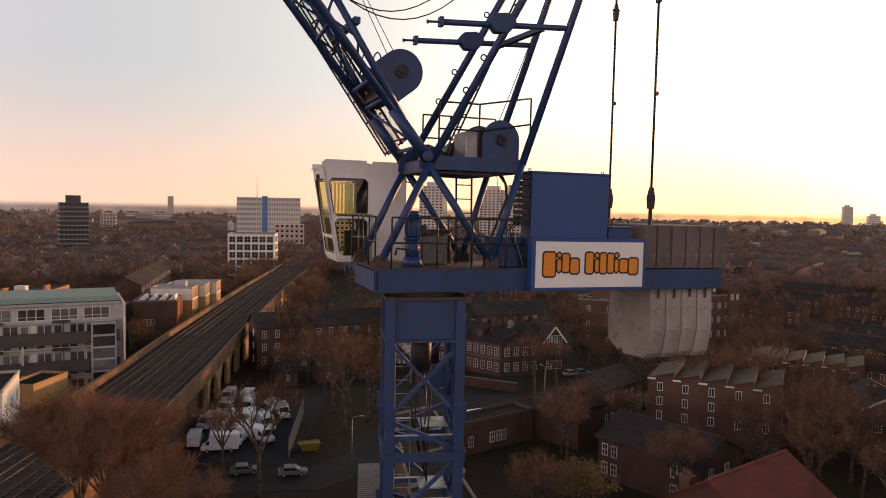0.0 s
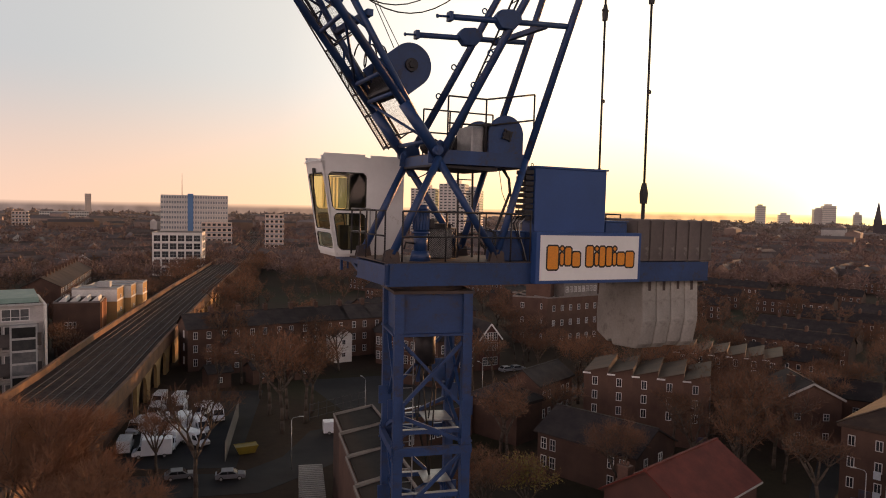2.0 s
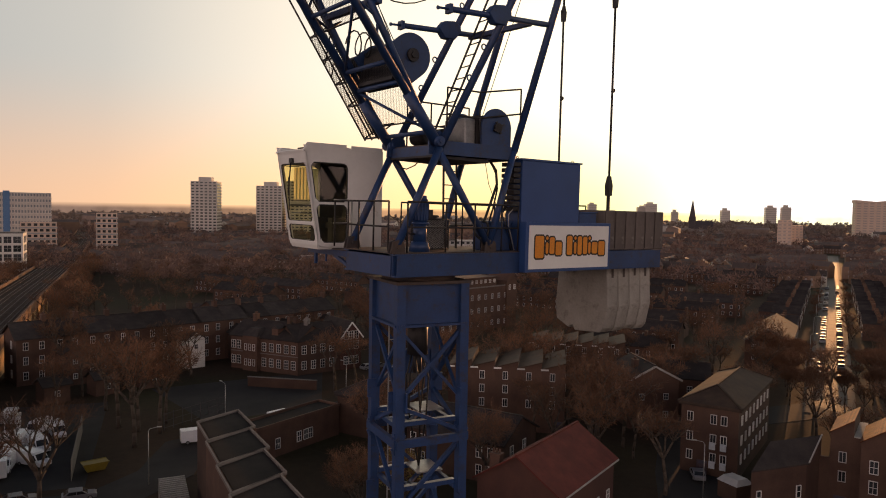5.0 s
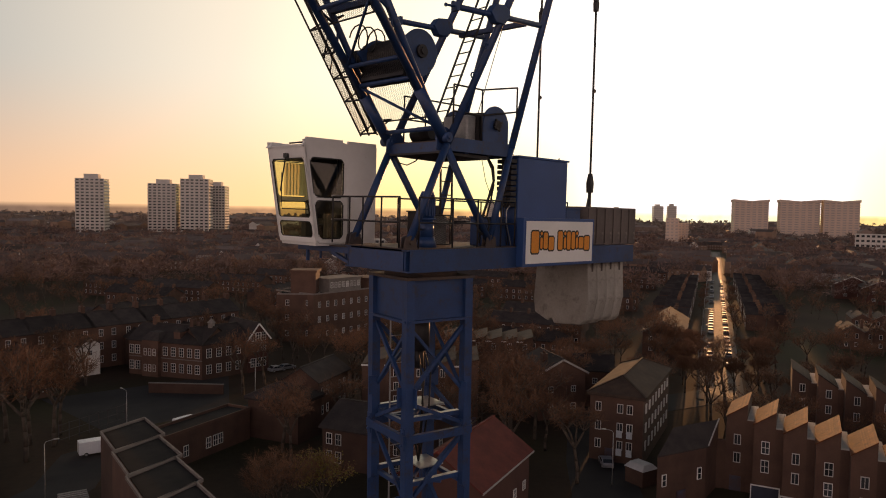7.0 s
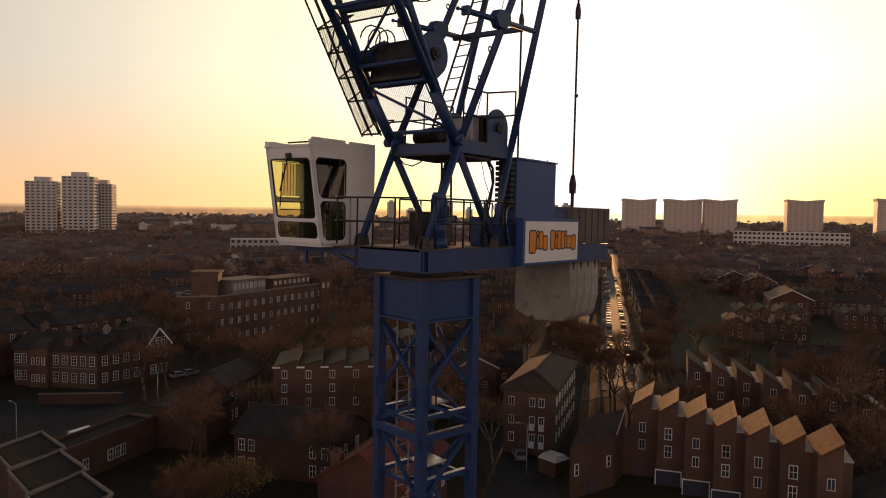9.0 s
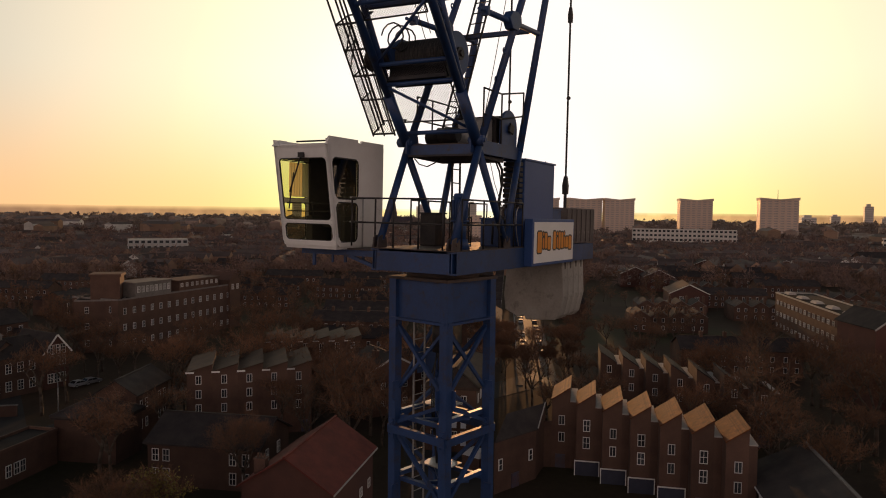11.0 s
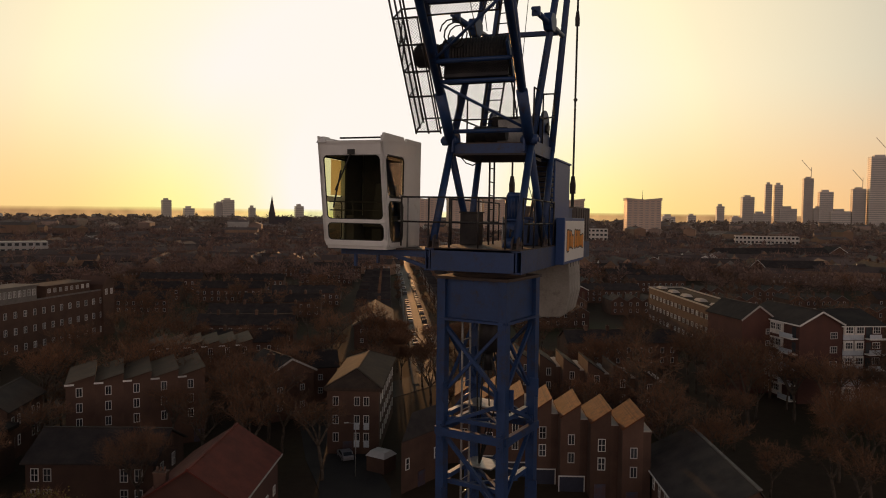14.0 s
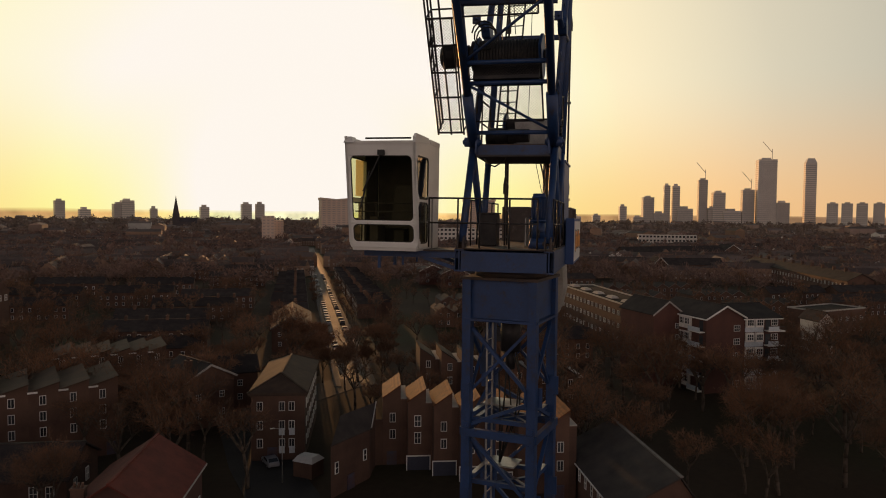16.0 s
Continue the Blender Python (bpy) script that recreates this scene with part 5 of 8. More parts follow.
tower("low_block", "low pale block with glazed upper floor", x, y, -20, 30, 14, 12, 4, PANEL_GREY, 10, "office block", COPING)
x, y = far_at(-2.13, 0.20, -5.9, 420)
tower("brick_tower", "brown brick tower block with pale corner", x, y, 5, 10, 12, 25, 9, TOWER_TAN, 4, "tower block", PANEL_GREY)
for az, dist, w, h in ((44.9, 620, 10, 26), (45.7, 640, 8, 22)):
    x, y = far_at(-5.09, 1.08, az, dist)
    tower("residential_tower", "hazy residential tower against the sun", x, y, -az, w, 14, h, 10, TOWER_TAN, 3, "tower block", TOWER_TAN, "", FAR_PANE)
# skyline at the horizon
for az, el, w in ((75.2, 1.3, 22), (76.3, 0.5, 30), (77.06, 2.0, 34), (77.9, 0.8, 40), (78.43, 2.9, 18), (79.08, 2.85, 22), (79.7, 1.15, 46), (80.98, 3.3, 26), (81.7, 1.2, 30), (82.1, 2.35, 36), (83.0, 1.0, 50), (84.1, 2.55, 34), (85.3, 4.7, 52), (86.4, 1.6, 36), (88.15, 4.4, 30), (33.13, 0.93, 26), (34.7, 0.33, 30), (36.95, 0.75, 34), (37.5, 1.0, 36), (39.29, 0.43, 20), (42.85, 0.59, 26), (45.9, 0.84, 30), (46.91, 0.86, 26), (71.5, 0.5, 40), (73.2, 0.6, 24)):
    x, y = far_at(-10.48, 6.34, az - 1.94, 2800)
    w *= 1.17
    h = 29 + 2800 * math.tan(radians(el - (0.6 if az > 70 else 0.2)))
    sk = thing("skyline_tower", "hazy glass tower on the far skyline", "skyscraper", (x, y, 0), -az + 15)
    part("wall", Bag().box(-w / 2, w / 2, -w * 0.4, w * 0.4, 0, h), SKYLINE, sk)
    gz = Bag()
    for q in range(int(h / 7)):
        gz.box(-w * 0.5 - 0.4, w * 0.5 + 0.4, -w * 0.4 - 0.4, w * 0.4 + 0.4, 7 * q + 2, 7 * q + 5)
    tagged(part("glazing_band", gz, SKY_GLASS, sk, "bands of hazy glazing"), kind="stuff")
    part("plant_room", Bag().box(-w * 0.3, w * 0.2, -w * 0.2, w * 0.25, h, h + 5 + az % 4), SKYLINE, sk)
    if az in (80.98, 85.3, 84.1):
        part("tower_crane", Bag().tube((w * 0.3, 0, h), (w * 0.3, 0, h + 38), 1.1, 5).tube((w * 0.3, 0, h + 26), (w * 0.3 - 32, 0, h + 64), 1.0, 5), SKYLINE, sk, "distant luffing crane")
    if az == 88.15:
        part("crown", Bag().solid([(-w / 2, -w * 0.4, h), (w / 2, -w * 0.4, h), (w / 2, w * 0.4, h), (-w / 2, w * 0.4, h)], [(-w * 0.3, -w * 0.25, h + 16), (w * 0.3, -w * 0.25, h + 16), (w * 0.3, w * 0.25, h + 16), (-w * 0.3, w * 0.25, h + 16)]), SKYLINE, sk)
for az in (89.6, 90.5, 91.4, 92.4):
    x, y = far_at(-10.48, 6.34, az - 1.94, 2700)
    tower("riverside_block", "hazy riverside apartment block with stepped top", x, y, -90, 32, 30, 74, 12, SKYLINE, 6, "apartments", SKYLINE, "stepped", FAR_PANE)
x, y = far_at(-10.48, 6.34, 38.9, 1150)
ch = thing("church_spire", "dark stone church tower with a tall spire", "church", (x, y, 0), -40)
part("church_tower", Bag().box(-5, 5, -5, 5, 0, 26), TOWER_DARK, ch)
part("spire", Bag().solid([(-4.5, -4.5, 26), (4.5, -4.5, 26), (4.5, 4.5, 26), (-4.5, 4.5, 26)], [(-0.1, -0.1, 53), (0.1, -0.1, 53), (0.1, 0.1, 53), (-0.1, 0.1, 53)]), TOWER_DARK, ch)
part("nave", Bag().box(5, 30, -7, 7, 0, 14).solid([(5, -7, 14), (5, 7, 14), (5, 0, 20)], [(30, -7, 14), (30, 7, 14), (30, 0, 20)]), TOWER_DARK, ch)


# ---- terraced blocks of the neighbourhood ----
BACK = Bag().solid([(0, 0, 0), (2.7, 0, 0), (2.7, 4, 0), (0, 4, 0)], [(0, 0, 5), (2.7, 0, 5), (2.7, 4, 5), (0, 4, 5)])
BACK.solid([(-0.1, 0, 5), (2.8, 0, 5), (1.35, 0, 6.2)], [(-0.1, 4, 5), (2.8, 4, 5), (1.35, 4, 6.2)], 1)
STACK = Bag().box(-0.35, 0.35, -0.5, 0.5, -1.2, 1.0).box(-0.4, 0.4, -0.55, 0.55, 1.0, 1.12)
for y in (-0.3, 0.0, 0.3):
    STACK.tube((0, y, 1.12), (0, y, 1.42), 0.1, 5, 0.08)
BACKS, STACKS = {}, {}


def terrace_block(label, n, w=5.2, d=8.5, h=7.6, wall_mat=BRICK, roof_mat=SLATE, roof="ridge_x", rise=2.2, far=False):
    bl = thing("terrace_block", label, "terrace", (0, 0, 0), 0, "neighbourhood terraces")
    W_ = n * w
    key = wall_mat.name
    if key not in BACKS:
        BACKS[key], STACKS[key] = mesh_of("back_extension", BACK, [wall_mat, SLATE]), mesh_of("chimney", STACK, wall_mat)
    if roof == "ridge_x":
        part("wall", Bag().box(0, W_, 0, d, 0, h).solid([(0, 0, h), (0, d, h), (0, d / 2, h + rise)], [(W_, 0, h), (W_, d, h), (W_, d / 2, h + rise)]), wall_mat, bl)
        for piece, bag in roof_parts(W_, d, h, "ridge_x", rise):
            part(piece, bag, roof_mat, bl)
    for i in range(n):
        if roof == "ridge_y":
            part("wall", Bag().box(i * w, (i + 1) * w, 0, d, 0, h).solid([(i * w, 0, h), ((i + 1) * w, 0, h), ((i + 0.5) * w, 0, h + rise)], [(i * w, d, h), ((i + 1) * w, d, h), ((i + 0.5) * w, d, h + rise)]), wall_mat, bl)
            for (xa, za), (xb, zb) in (((i * w, h), ((i + 0.5) * w, h + rise)), (((i + 0.5) * w, h + rise), ((i + 1) * w, h))):
                part("roof_slope", Bag().solid([(xa, -0.2, za), (xb, -0.2, zb), (xb, d + 0.2, zb), (xa, d + 0.2, za)], [(xa, -0.2, za + 0.18), (xb, -0.2, zb + 0.18), (xb, d + 0.2, zb + 0.18), (xa, d + 0.2, za + 0.18)]), roof_mat, bl)
                part("barge_board", Bag().bar((xa, -0.24, za + 0.02), (xb, -0.24, zb + 0.02), 0.06, 0.2), COPING_DULL, bl, "pale barge board")
        elif roof == "mono":
            part("wall", Bag().solid([(i * w, 0, 0), ((i + 1) * w, 0, 0), ((i + 1) * w, d, 0), (i * w, d, 0)], [(i * w, 0, h), ((i + 1) * w, 0, h + rise), ((i + 1) * w, d, h + rise), (i * w, d, h)]), wall_mat, bl)
            part("roof_slope", Bag().solid([(i * w, -0.2, h), ((i + 1) * w, -0.2, h + rise), ((i + 1) * w, d + 0.2, h + rise), (i * w, d + 0.2, h)], [(i * w, -0.2, h + 0.16), ((i + 1) * w, -0.2, h + rise + 0.16), ((i + 1) * w, d + 0.2, h + rise + 0.16), (i * w, d + 0.2, h + 0.16)]), roof_mat, bl)
            part("flashing", Bag().box(i * w - 0.1, i * w + 1.0, -0.27, -0.2, h - 0.1, h + 0.12), COPING, bl, "pale flashing")
        for z in (0.8, 3.1, 5.3) if h > 7 and not far else (0.8, 3.1) if not far else ():
            for cx in (1.4, 3.8) if roof != "mono" else (1.9,):
                part("window", WINDOWS["tall" if z < 5 else "small"][0], None, bl, at=pose(i * w + cx, 0, z))
        if roof != "mono":
            part("chimney", STACKS[key], None, bl, at=pose((i + 1) * w - 0.1, d / 2, h + rise))
            part("back_extension", BACKS[key], None, bl, at=pose(i * w + 0.3, d, 0))
    for z in ((0.8, 3.1, 5.3) if h > 7 else (0.8, 3.1)) if far else ():
        row = Bag()
        for i in range(n):
            for cx in (1.4, 3.8) if roof != "mono" else (1.9,):
                row.box(i * w + cx - 0.4, i * w + cx + 0.4, -0.06, 0.02, z, z + 1.25, 0).box(i * w + cx - 0.32, i * w + cx + 0.32, -0.08, -0.06, z + 0.08, z + 1.17, 1)
        tagged(part("window_row", row, [WINDOW_WHITE, PANE], bl), "row of small white windows", kind="stuff")
    return bl


PROTO = [terrace_kind for far_off in (False, True) for terrace_kind in (
         terrace_block("brown brick terrace with slate roofs and chimneys", 5, 5.2, 8.5, 5.6, far=far_off),
         terrace_block("brown brick terrace with a row of small gables", 4, 5.6, 8, 4.8, BRICK, SLATE, "ridge_y", 1.7, far_off),
         terrace_block("dark brick terrace with slate roofs", 5, 5.0, 8, 5.2, BRICK, SLATE, far=far_off),
         terrace_block("brown brick terrace with single-slope tiled roofs", 7, 3.8, 8, 6.0, BRICK, SLATE, "mono", 0.8, far_off))]
rnd = random.Random(5)
ACROSS = STREET_N
spots = []
for u in (172, 198, 224, 250, 276):      # gables along the sunward street
    spots += [(street_at(u, -6.6), STREET, 1, 1), (street_at(u + 36, 6.8), STREET, -1, 1)]
for u, s in ((131, -46), (150, -48), (168, -50), (168, -29), (190, -46), (212, -42)):
    spots.append((street_at(u, s), ACROSS, 1, 2))
for u in (108, 128, 150, 172, 196, 222, 250, 280, 312, 345):     # rows that face the crane
    for s in range(-190, -30, 25):
        if (u > 140 or s > -80) and rnd.random() < 0.56:
            spots.append((street_at(u + rnd.uniform(-3, 3), s + rnd.uniform(-4, 4)), ACROSS, 1, 3 if u < 140 else rnd.choice((0, 2, 2))))
    for s in range(28, 250, 27):
        if rnd.random() < 0.56:
            spots.append((street_at(u + rnd.uniform(-3, 3), s + rnd.uniform(-4, 4)), ACROSS, 1, rnd.choice((0, 1, 2))))
for k in range(4):                      # lit rows beyond the railway
    spots.append(((-205 + 21 * k, 492 - 8 * k), Vector((0.934, -0.357)), 1, k % 2))
for k in range(7):                      # rows behind the long terrace
    for j in ((0,) if k % 2 else ()):
        spots.append(((-20 + 22 * k + 6 * j, 166 + 17 * k * 0.8 + 30 * j), Vector((0.8, 0.55)), 1, rnd.choice((0, 2))))


def blocked(x, y, r):
    return any((x - a) ** 2 + (y - b) ** 2 < (r + c) ** 2 for a, b, c, *_ in TAKEN)


first = {}
for (px, py), dr_, side, k in spots:
    turn = math.degrees(math.atan2(dr_.y, dr_.x)) + (0 if side > 0 else 180)
    w_ = 20
    cx, cy = px + math.cos(radians(turn)) * w_ / 2 - math.sin(radians(turn)) * 5, py + math.sin(radians(turn)) * w_ / 2 + math.cos(radians(turn)) * 5
    if blocked(cx, cy, 9):
        continue
    if min(math.dist((cx, cy), p) for p in RAILWAY) < 24 or abs((cx - STREET_AT.x) * STREET_N.x + (cy - STREET_AT.y) * STREET_N.y) < 8:
        continue
    if math.hypot(px, py) > 125:
        k += 4
    m = plan(px, py, 0, turn, 1.06)
    if k not in first:
        PROTO[k].matrix_basis = m
        first[k] = 1
    else:
        copy_thing(PROTO[k], m)
    for q in (0.25, 0.75):
        TAKEN.append((px + math.cos(radians(turn)) * w_ * q - math.sin(radians(turn)) * 5, py + math.sin(radians(turn)) * w_ * q + math.cos(radians(turn)) * 5, 8, 13, 9, turn))

# houses too far to tell apart
far_b = Bag()
rn = random.Random(11)
for i in range(5200):
    az = radians(rn.uniform(-40, 108))
    r = 330 * math.exp(rn.random() * 2.0)
    cx, cy = r * math.sin(az), r * math.cos(az)
    t = rn.choice((0.76, 2.33, 0.3, 1.9)) + rn.uniform(-0.1, 0.1)
    if abs((cx - STREET_AT.x) * STREET_N.x + (cy - STREET_AT.y) * STREET_N.y) < 12 and r < 620:
        continue
    if min(math.dist((cx, cy), p) for p in RAILWAY[::4]) < (35 if r < 340 else 14):
        continue
    L, D, H = rn.uniform(8, 30), rn.uniform(5.5, 7.0), rn.uniform(4.0, 6.5)
    if r > 700 and rn.random() < 0.1:
        L, D, H = rn.uniform(15, 40), rn.uniform(9, 14), rn.uniform(8, 15)
    cx, cy = on_plan(cx, cy)
    L, D, H = L * PLAN, D * PLAN, H * PLAN
    ct_, st_ = math.cos(t), math.sin(t)
    P = lambda a, b, z: (cx + a * ct_ - b * st_, cy + a * st_ + b * ct_, z)
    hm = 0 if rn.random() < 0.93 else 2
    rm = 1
    # beyond 850 the paler materials with haze in their colour take over
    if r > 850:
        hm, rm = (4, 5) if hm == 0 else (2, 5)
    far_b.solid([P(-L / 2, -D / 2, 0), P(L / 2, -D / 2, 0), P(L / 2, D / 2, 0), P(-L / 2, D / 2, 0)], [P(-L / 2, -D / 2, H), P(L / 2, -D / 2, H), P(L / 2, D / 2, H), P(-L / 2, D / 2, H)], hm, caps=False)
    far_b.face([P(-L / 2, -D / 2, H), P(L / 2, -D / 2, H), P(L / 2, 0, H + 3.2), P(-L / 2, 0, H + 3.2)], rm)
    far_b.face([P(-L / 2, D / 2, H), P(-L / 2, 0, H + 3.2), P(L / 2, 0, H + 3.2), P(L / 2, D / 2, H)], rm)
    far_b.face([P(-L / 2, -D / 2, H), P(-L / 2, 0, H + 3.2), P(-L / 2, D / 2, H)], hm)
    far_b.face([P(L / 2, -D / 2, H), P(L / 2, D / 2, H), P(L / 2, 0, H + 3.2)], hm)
    if r < 700:
        for z in (1.2, 4.0):
            for k in range(int(L / 3.2)):
                a = -L / 2 + 1.6 + 3.2 * k
                for sb_ in (-1, 1):
                    far_b.face([P(a - 0.6, sb_ * (D / 2 + 0.05), z), P(a + 0.6, sb_ * (D / 2 + 0.05), z), P(a + 0.6, sb_ * (D / 2 + 0.05), z + 1.4), P(a - 0.6, sb_ * (D / 2 + 0.05), z + 1.4)], 3)
# paler than near brick and slate, palest farthest off: haze put into the colour
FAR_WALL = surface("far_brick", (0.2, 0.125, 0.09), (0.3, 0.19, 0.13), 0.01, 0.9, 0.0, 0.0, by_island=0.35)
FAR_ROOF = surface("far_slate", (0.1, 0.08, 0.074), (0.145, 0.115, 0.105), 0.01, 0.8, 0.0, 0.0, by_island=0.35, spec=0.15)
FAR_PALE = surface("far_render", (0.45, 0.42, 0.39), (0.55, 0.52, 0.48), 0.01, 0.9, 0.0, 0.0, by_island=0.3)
HAZED_WALL = surface("hazed_far_brick", (0.25, 0.18, 0.15), (0.31, 0.225, 0.185), 0.01, 0.9, 0.0, 0.0, by_island=0.3)
HAZED_ROOF = surface("hazed_far_roofs", (0.15, 0.122, 0.115), (0.2, 0.165, 0.152), 0.01, 0.8, 0.0, 0.0, by_island=0.3, spec=0.1)
single("distant_houses", far_b, [FAR_WALL, FAR_ROOF, FAR_PALE, FAR_PANE, HAZED_WALL, HAZED_ROOF], "countless distant brick houses with slate roofs", "houses", "stuff")


# ---- the crane ----
# crane frame: origin on the mast's axis at ground level, x towards the counterweight, y across
MAST_X, MAST_Y = -0.402, 15.372
# the upper crane leans back a little towards its counterweights, by a tilt fitted to the camera's view
PIVOT = Matrix.Translation((MAST_X, MAST_Y, 27.27 + GROUND_DROP))
CRANE = PIVOT @ pose(0, 0, 0, 0.28, 0.60, 0) @ PIVOT.inverted() @ pose(MAST_X, MAST_Y, GROUND_DROP, 0, 0, 17.31)
W = 0.87


def on_crane(name, label, category, base, group=""):
    return thing(name, label, category, base, 0, group, "", CRANE)


# mast, turned a little against the upper crane
mast = thing("tower_crane_mast", "blue steel lattice tower crane mast with diagonal bracing", "crane mast", (0, 0, -GROUND_DROP), 0, frame_of=pose(MAST_X, MAST_Y, GROUND_DROP, 0, 0, 6.51))
HALF, LEG = 0.715, 0.19
COLLARS = [23.85 - 3.0 * i for i in range(12)]
BASE = -GROUND_DROP
leg = Bag().box(-LEG / 2, LEG / 2, -LEG / 2, LEG / 2, BASE, 27.1)
for z in COLLARS:
    for s in (-1, 1):
        leg.box(s * 0.105 - 0.012, s * 0.105 + 0.012, -0.07, 0.07, z - 0.22, z + 0.22)
        leg.tube((s * 0.09, -0.03, z + 0.13), (s * 0.15, -0.03, z + 0.13), 0.025, 6)
        leg.tube((s * 0.09, 0.03, z - 0.13), (s * 0.15, 0.03, z - 0.13), 0.025, 6)
leg_mesh = mesh_of("leg", leg, BLUE, (0, 0, BASE))
CORNERS = [(-HALF, -HALF), (HALF, -HALF), (HALF, HALF), (-HALF, HALF)]
for x, y in CORNERS:
    part("leg", leg_mesh, None, mast, at=pose(x, y, 0))
for k in range(4):
    (x0, y0), (x1, y1) = CORNERS[k], CORNERS[(k + 1) % 4]
    a, b = Vector((x0, y0, 0)), Vector((x1, y1, 0))
    out = Vector(((x0 + x1), (y0 + y1), 0)).normalized()
    # top box between slewing ring and first bay
    pl = Bag()
    pl.bar(a * 0.98 + Vector((0, 0, 26.66)), b * 0.98 + Vector((0, 0, 26.66)), 0.03, 0.86)
    pl.bar(a * 1.07 + Vector((0, 0, 26.24)), b * 1.07 + Vector((0, 0, 26.24)), 0.14, 0.05)
    part("top_panel", pl, BLUE, mast)
    for i, z in enumerate([26.2] + COLLARS[:11]):
        low = COLLARS[i]
        mid = (z + low) / 2 + (0.1 if i else -0.33)
        p, q = (a, b) if k % 2 else (b, a)
        part("brace", Bag().bar(p * 0.97 + Vector((0, 0, z - 0.08)), q * 0.97 + Vector((0, 0, mid)), 0.075, 0.075), BLUE, mast)
        if i == 0:
            part("brace", Bag().bar(q * 0.93 + Vector((0, 0, z - 0.08)), p * 0.93 + Vector((0, 0, mid)), 0.06, 0.06), BLUE, mast)
        part("brace", Bag().bar(q * 0.97 + Vector((0, 0, mid - 0.12)), p * 0.97 + Vector((0, 0, low + 0.12)), 0.075, 0.075), BLUE, mast)
        rail = Bag()
        rail.bar(a * 1.12 + Vector((0, 0, low)), b * 1.12 + Vector((0, 0, low)), 0.1, 0.17)
        part("collar_beam", rail, BLUE, mast)
        if i < 3:
            for pnt in (a, b):
                c = pnt * 0.86 + (a + b) * 0.06
                part("gusset_plate", Bag().bar(c + out * 0.10 + Vector((0, 0, mid - 0.2)), c + out * 0.10 + Vector((0, 0, mid + 0.2)), 0.03, 0.2, up=out), BLUE, mast)
# resting platforms, horizontal bracing and ladder inside
for z in (24.1, 22.75, 19.75, 16.75):
    fr = Bag()
    for s in (-1, 1):
        fr.bar((s * 0.62, -0.66, z), (s * 0.62, 0.66, z), 0.09, 0.09)
        fr.bar((-0.66, s * 0.62, z + 0.1), (0.66, s * 0.62, z + 0.1), 0.09, 0.09)
    fr.bar((-0.62, -0.62, z + 0.02), (0.5, 0.62, z + 0.02), 0.08, 0.06)
    fr.bar((-0.62, 0.1, z + 0.02), (0.2, -0.62, z + 0.02), 0.08, 0.06)
    landing = part("landing_frame", fr, BLUE, mast)
    for s in (-1, 1):
        # pale strip along the top edge of the blue frame
        part("edge_strip", Bag().box(-0.6, 0.6, s * 0.62 - 0.05, s * 0.62 + 0.05, z + 0.146, z + 0.156), GALV, landing, "pale edge strip")
    pl = Bag().box(0.0, 0.6, -0.1, 0.6, z + 0.15, z + 0.18)
    part("landing_plate", pl, GALV, mast, "grey steel landing plate")
pl = Bag()
pl.box(-0.05, 0.62, 0.66, 0.69, 24.93, 25.45)
part("guard_panel", pl, BLUE, mast)
hub = Bag().tube((0, 0, 25.5), (0, 0, 26.3), 0.22, 16).tube((0, 0, 25.1), (0, 0, 25.5), 0.1, 12)
cable_hub = part("cable_hub", hub, DARK_STEEL, mast, "dark cable hub")
for i in range(5):
    t = i * 1.3
    part("hub_cable", Bag().rope([(0.12 * math.cos(t), 0.12 * math.sin(t), 25.5), (0.25 * math.cos(t + 0.5), 0.25 * math.sin(t + 0.5), 25.0), (0.15 * math.cos(t + 1), 0.2 * math.sin(t), 24.2), (0.2, 0.3, 22.9)], 0.018), RUBBER, cable_hub, "hanging black cable")
ld = Bag()
for s in (-0.17, 0.17):
    ld.bar((-0.35 + s, 0.35, BASE + 0.2), (-0.35 + s, 0.35, 26.2), 0.04, 0.02)
for i in range(122):
    ld.tube((-0.52, 0.35, BASE + 0.5 + 0.3 * i), (-0.18, 0.35, BASE + 0.5 + 0.3 * i), 0.011, 5)
part("mast_ladder", ld, GALV, mast, "galvanised steel ladder")
ft = Bag().box(-2.2, 2.2, -2.2, 2.2, BASE, BASE + 0.5)
part("foundation", ft, CONCRETE, mast, "concrete foundation block")
fl = Bag().box(-0.84, 0.84, -0.84, 0.84, 27.08, 27.14)
fl.tube((0, 0, 27.14), (0, 0, 27.27), 0.78, 36)
for i in range(24):
    t = 2 * math.pi * i / 24
    fl.tube((0.7 * math.cos(t), 0.7 * math.sin(t), 27.05), (0.7 * math.cos(t), 0.7 * math.sin(t), 27.09), 0.03, 6)
part("slewing_ring", fl, RUST_STEEL, mast, "dark steel slewing ring")

# slewing platform and counterjib
plat = on_crane("slewing_platform", "blue steel slewing platform and counterjib with worn deck", "crane platform", (0, 0, 27.27))
for s in (-1, 1):
    bm_ = Bag()
    y = s * 0.9
    bm_.box(-1.25, 6.95, y - 0.012, y + 0.012, 27.30, 27.69)
    bm_.box(-1.25, 6.95, y - 0.1, y + 0.1, 27.27, 27.30)
    bm_.box(-1.25, 6.95, y - 0.1, y + 0.1, 27.69, 27.72)
    for x in (-0.9, 0.1, 1.15, 2.0, 3.0, 4.0, 4.9, 5.8, 6.7):
        bm_.box(x - 0.01, x + 0.01, y - 0.09, y + 0.09, 27.30, 27.69)
    part("main_beam", bm_, BLUE, plat)
    sk = Bag().box(-1.2, 6.94, s * 0.985, s * 1.0, 27.295, 27.695)
    part("web_plate", sk, BLUE, plat)
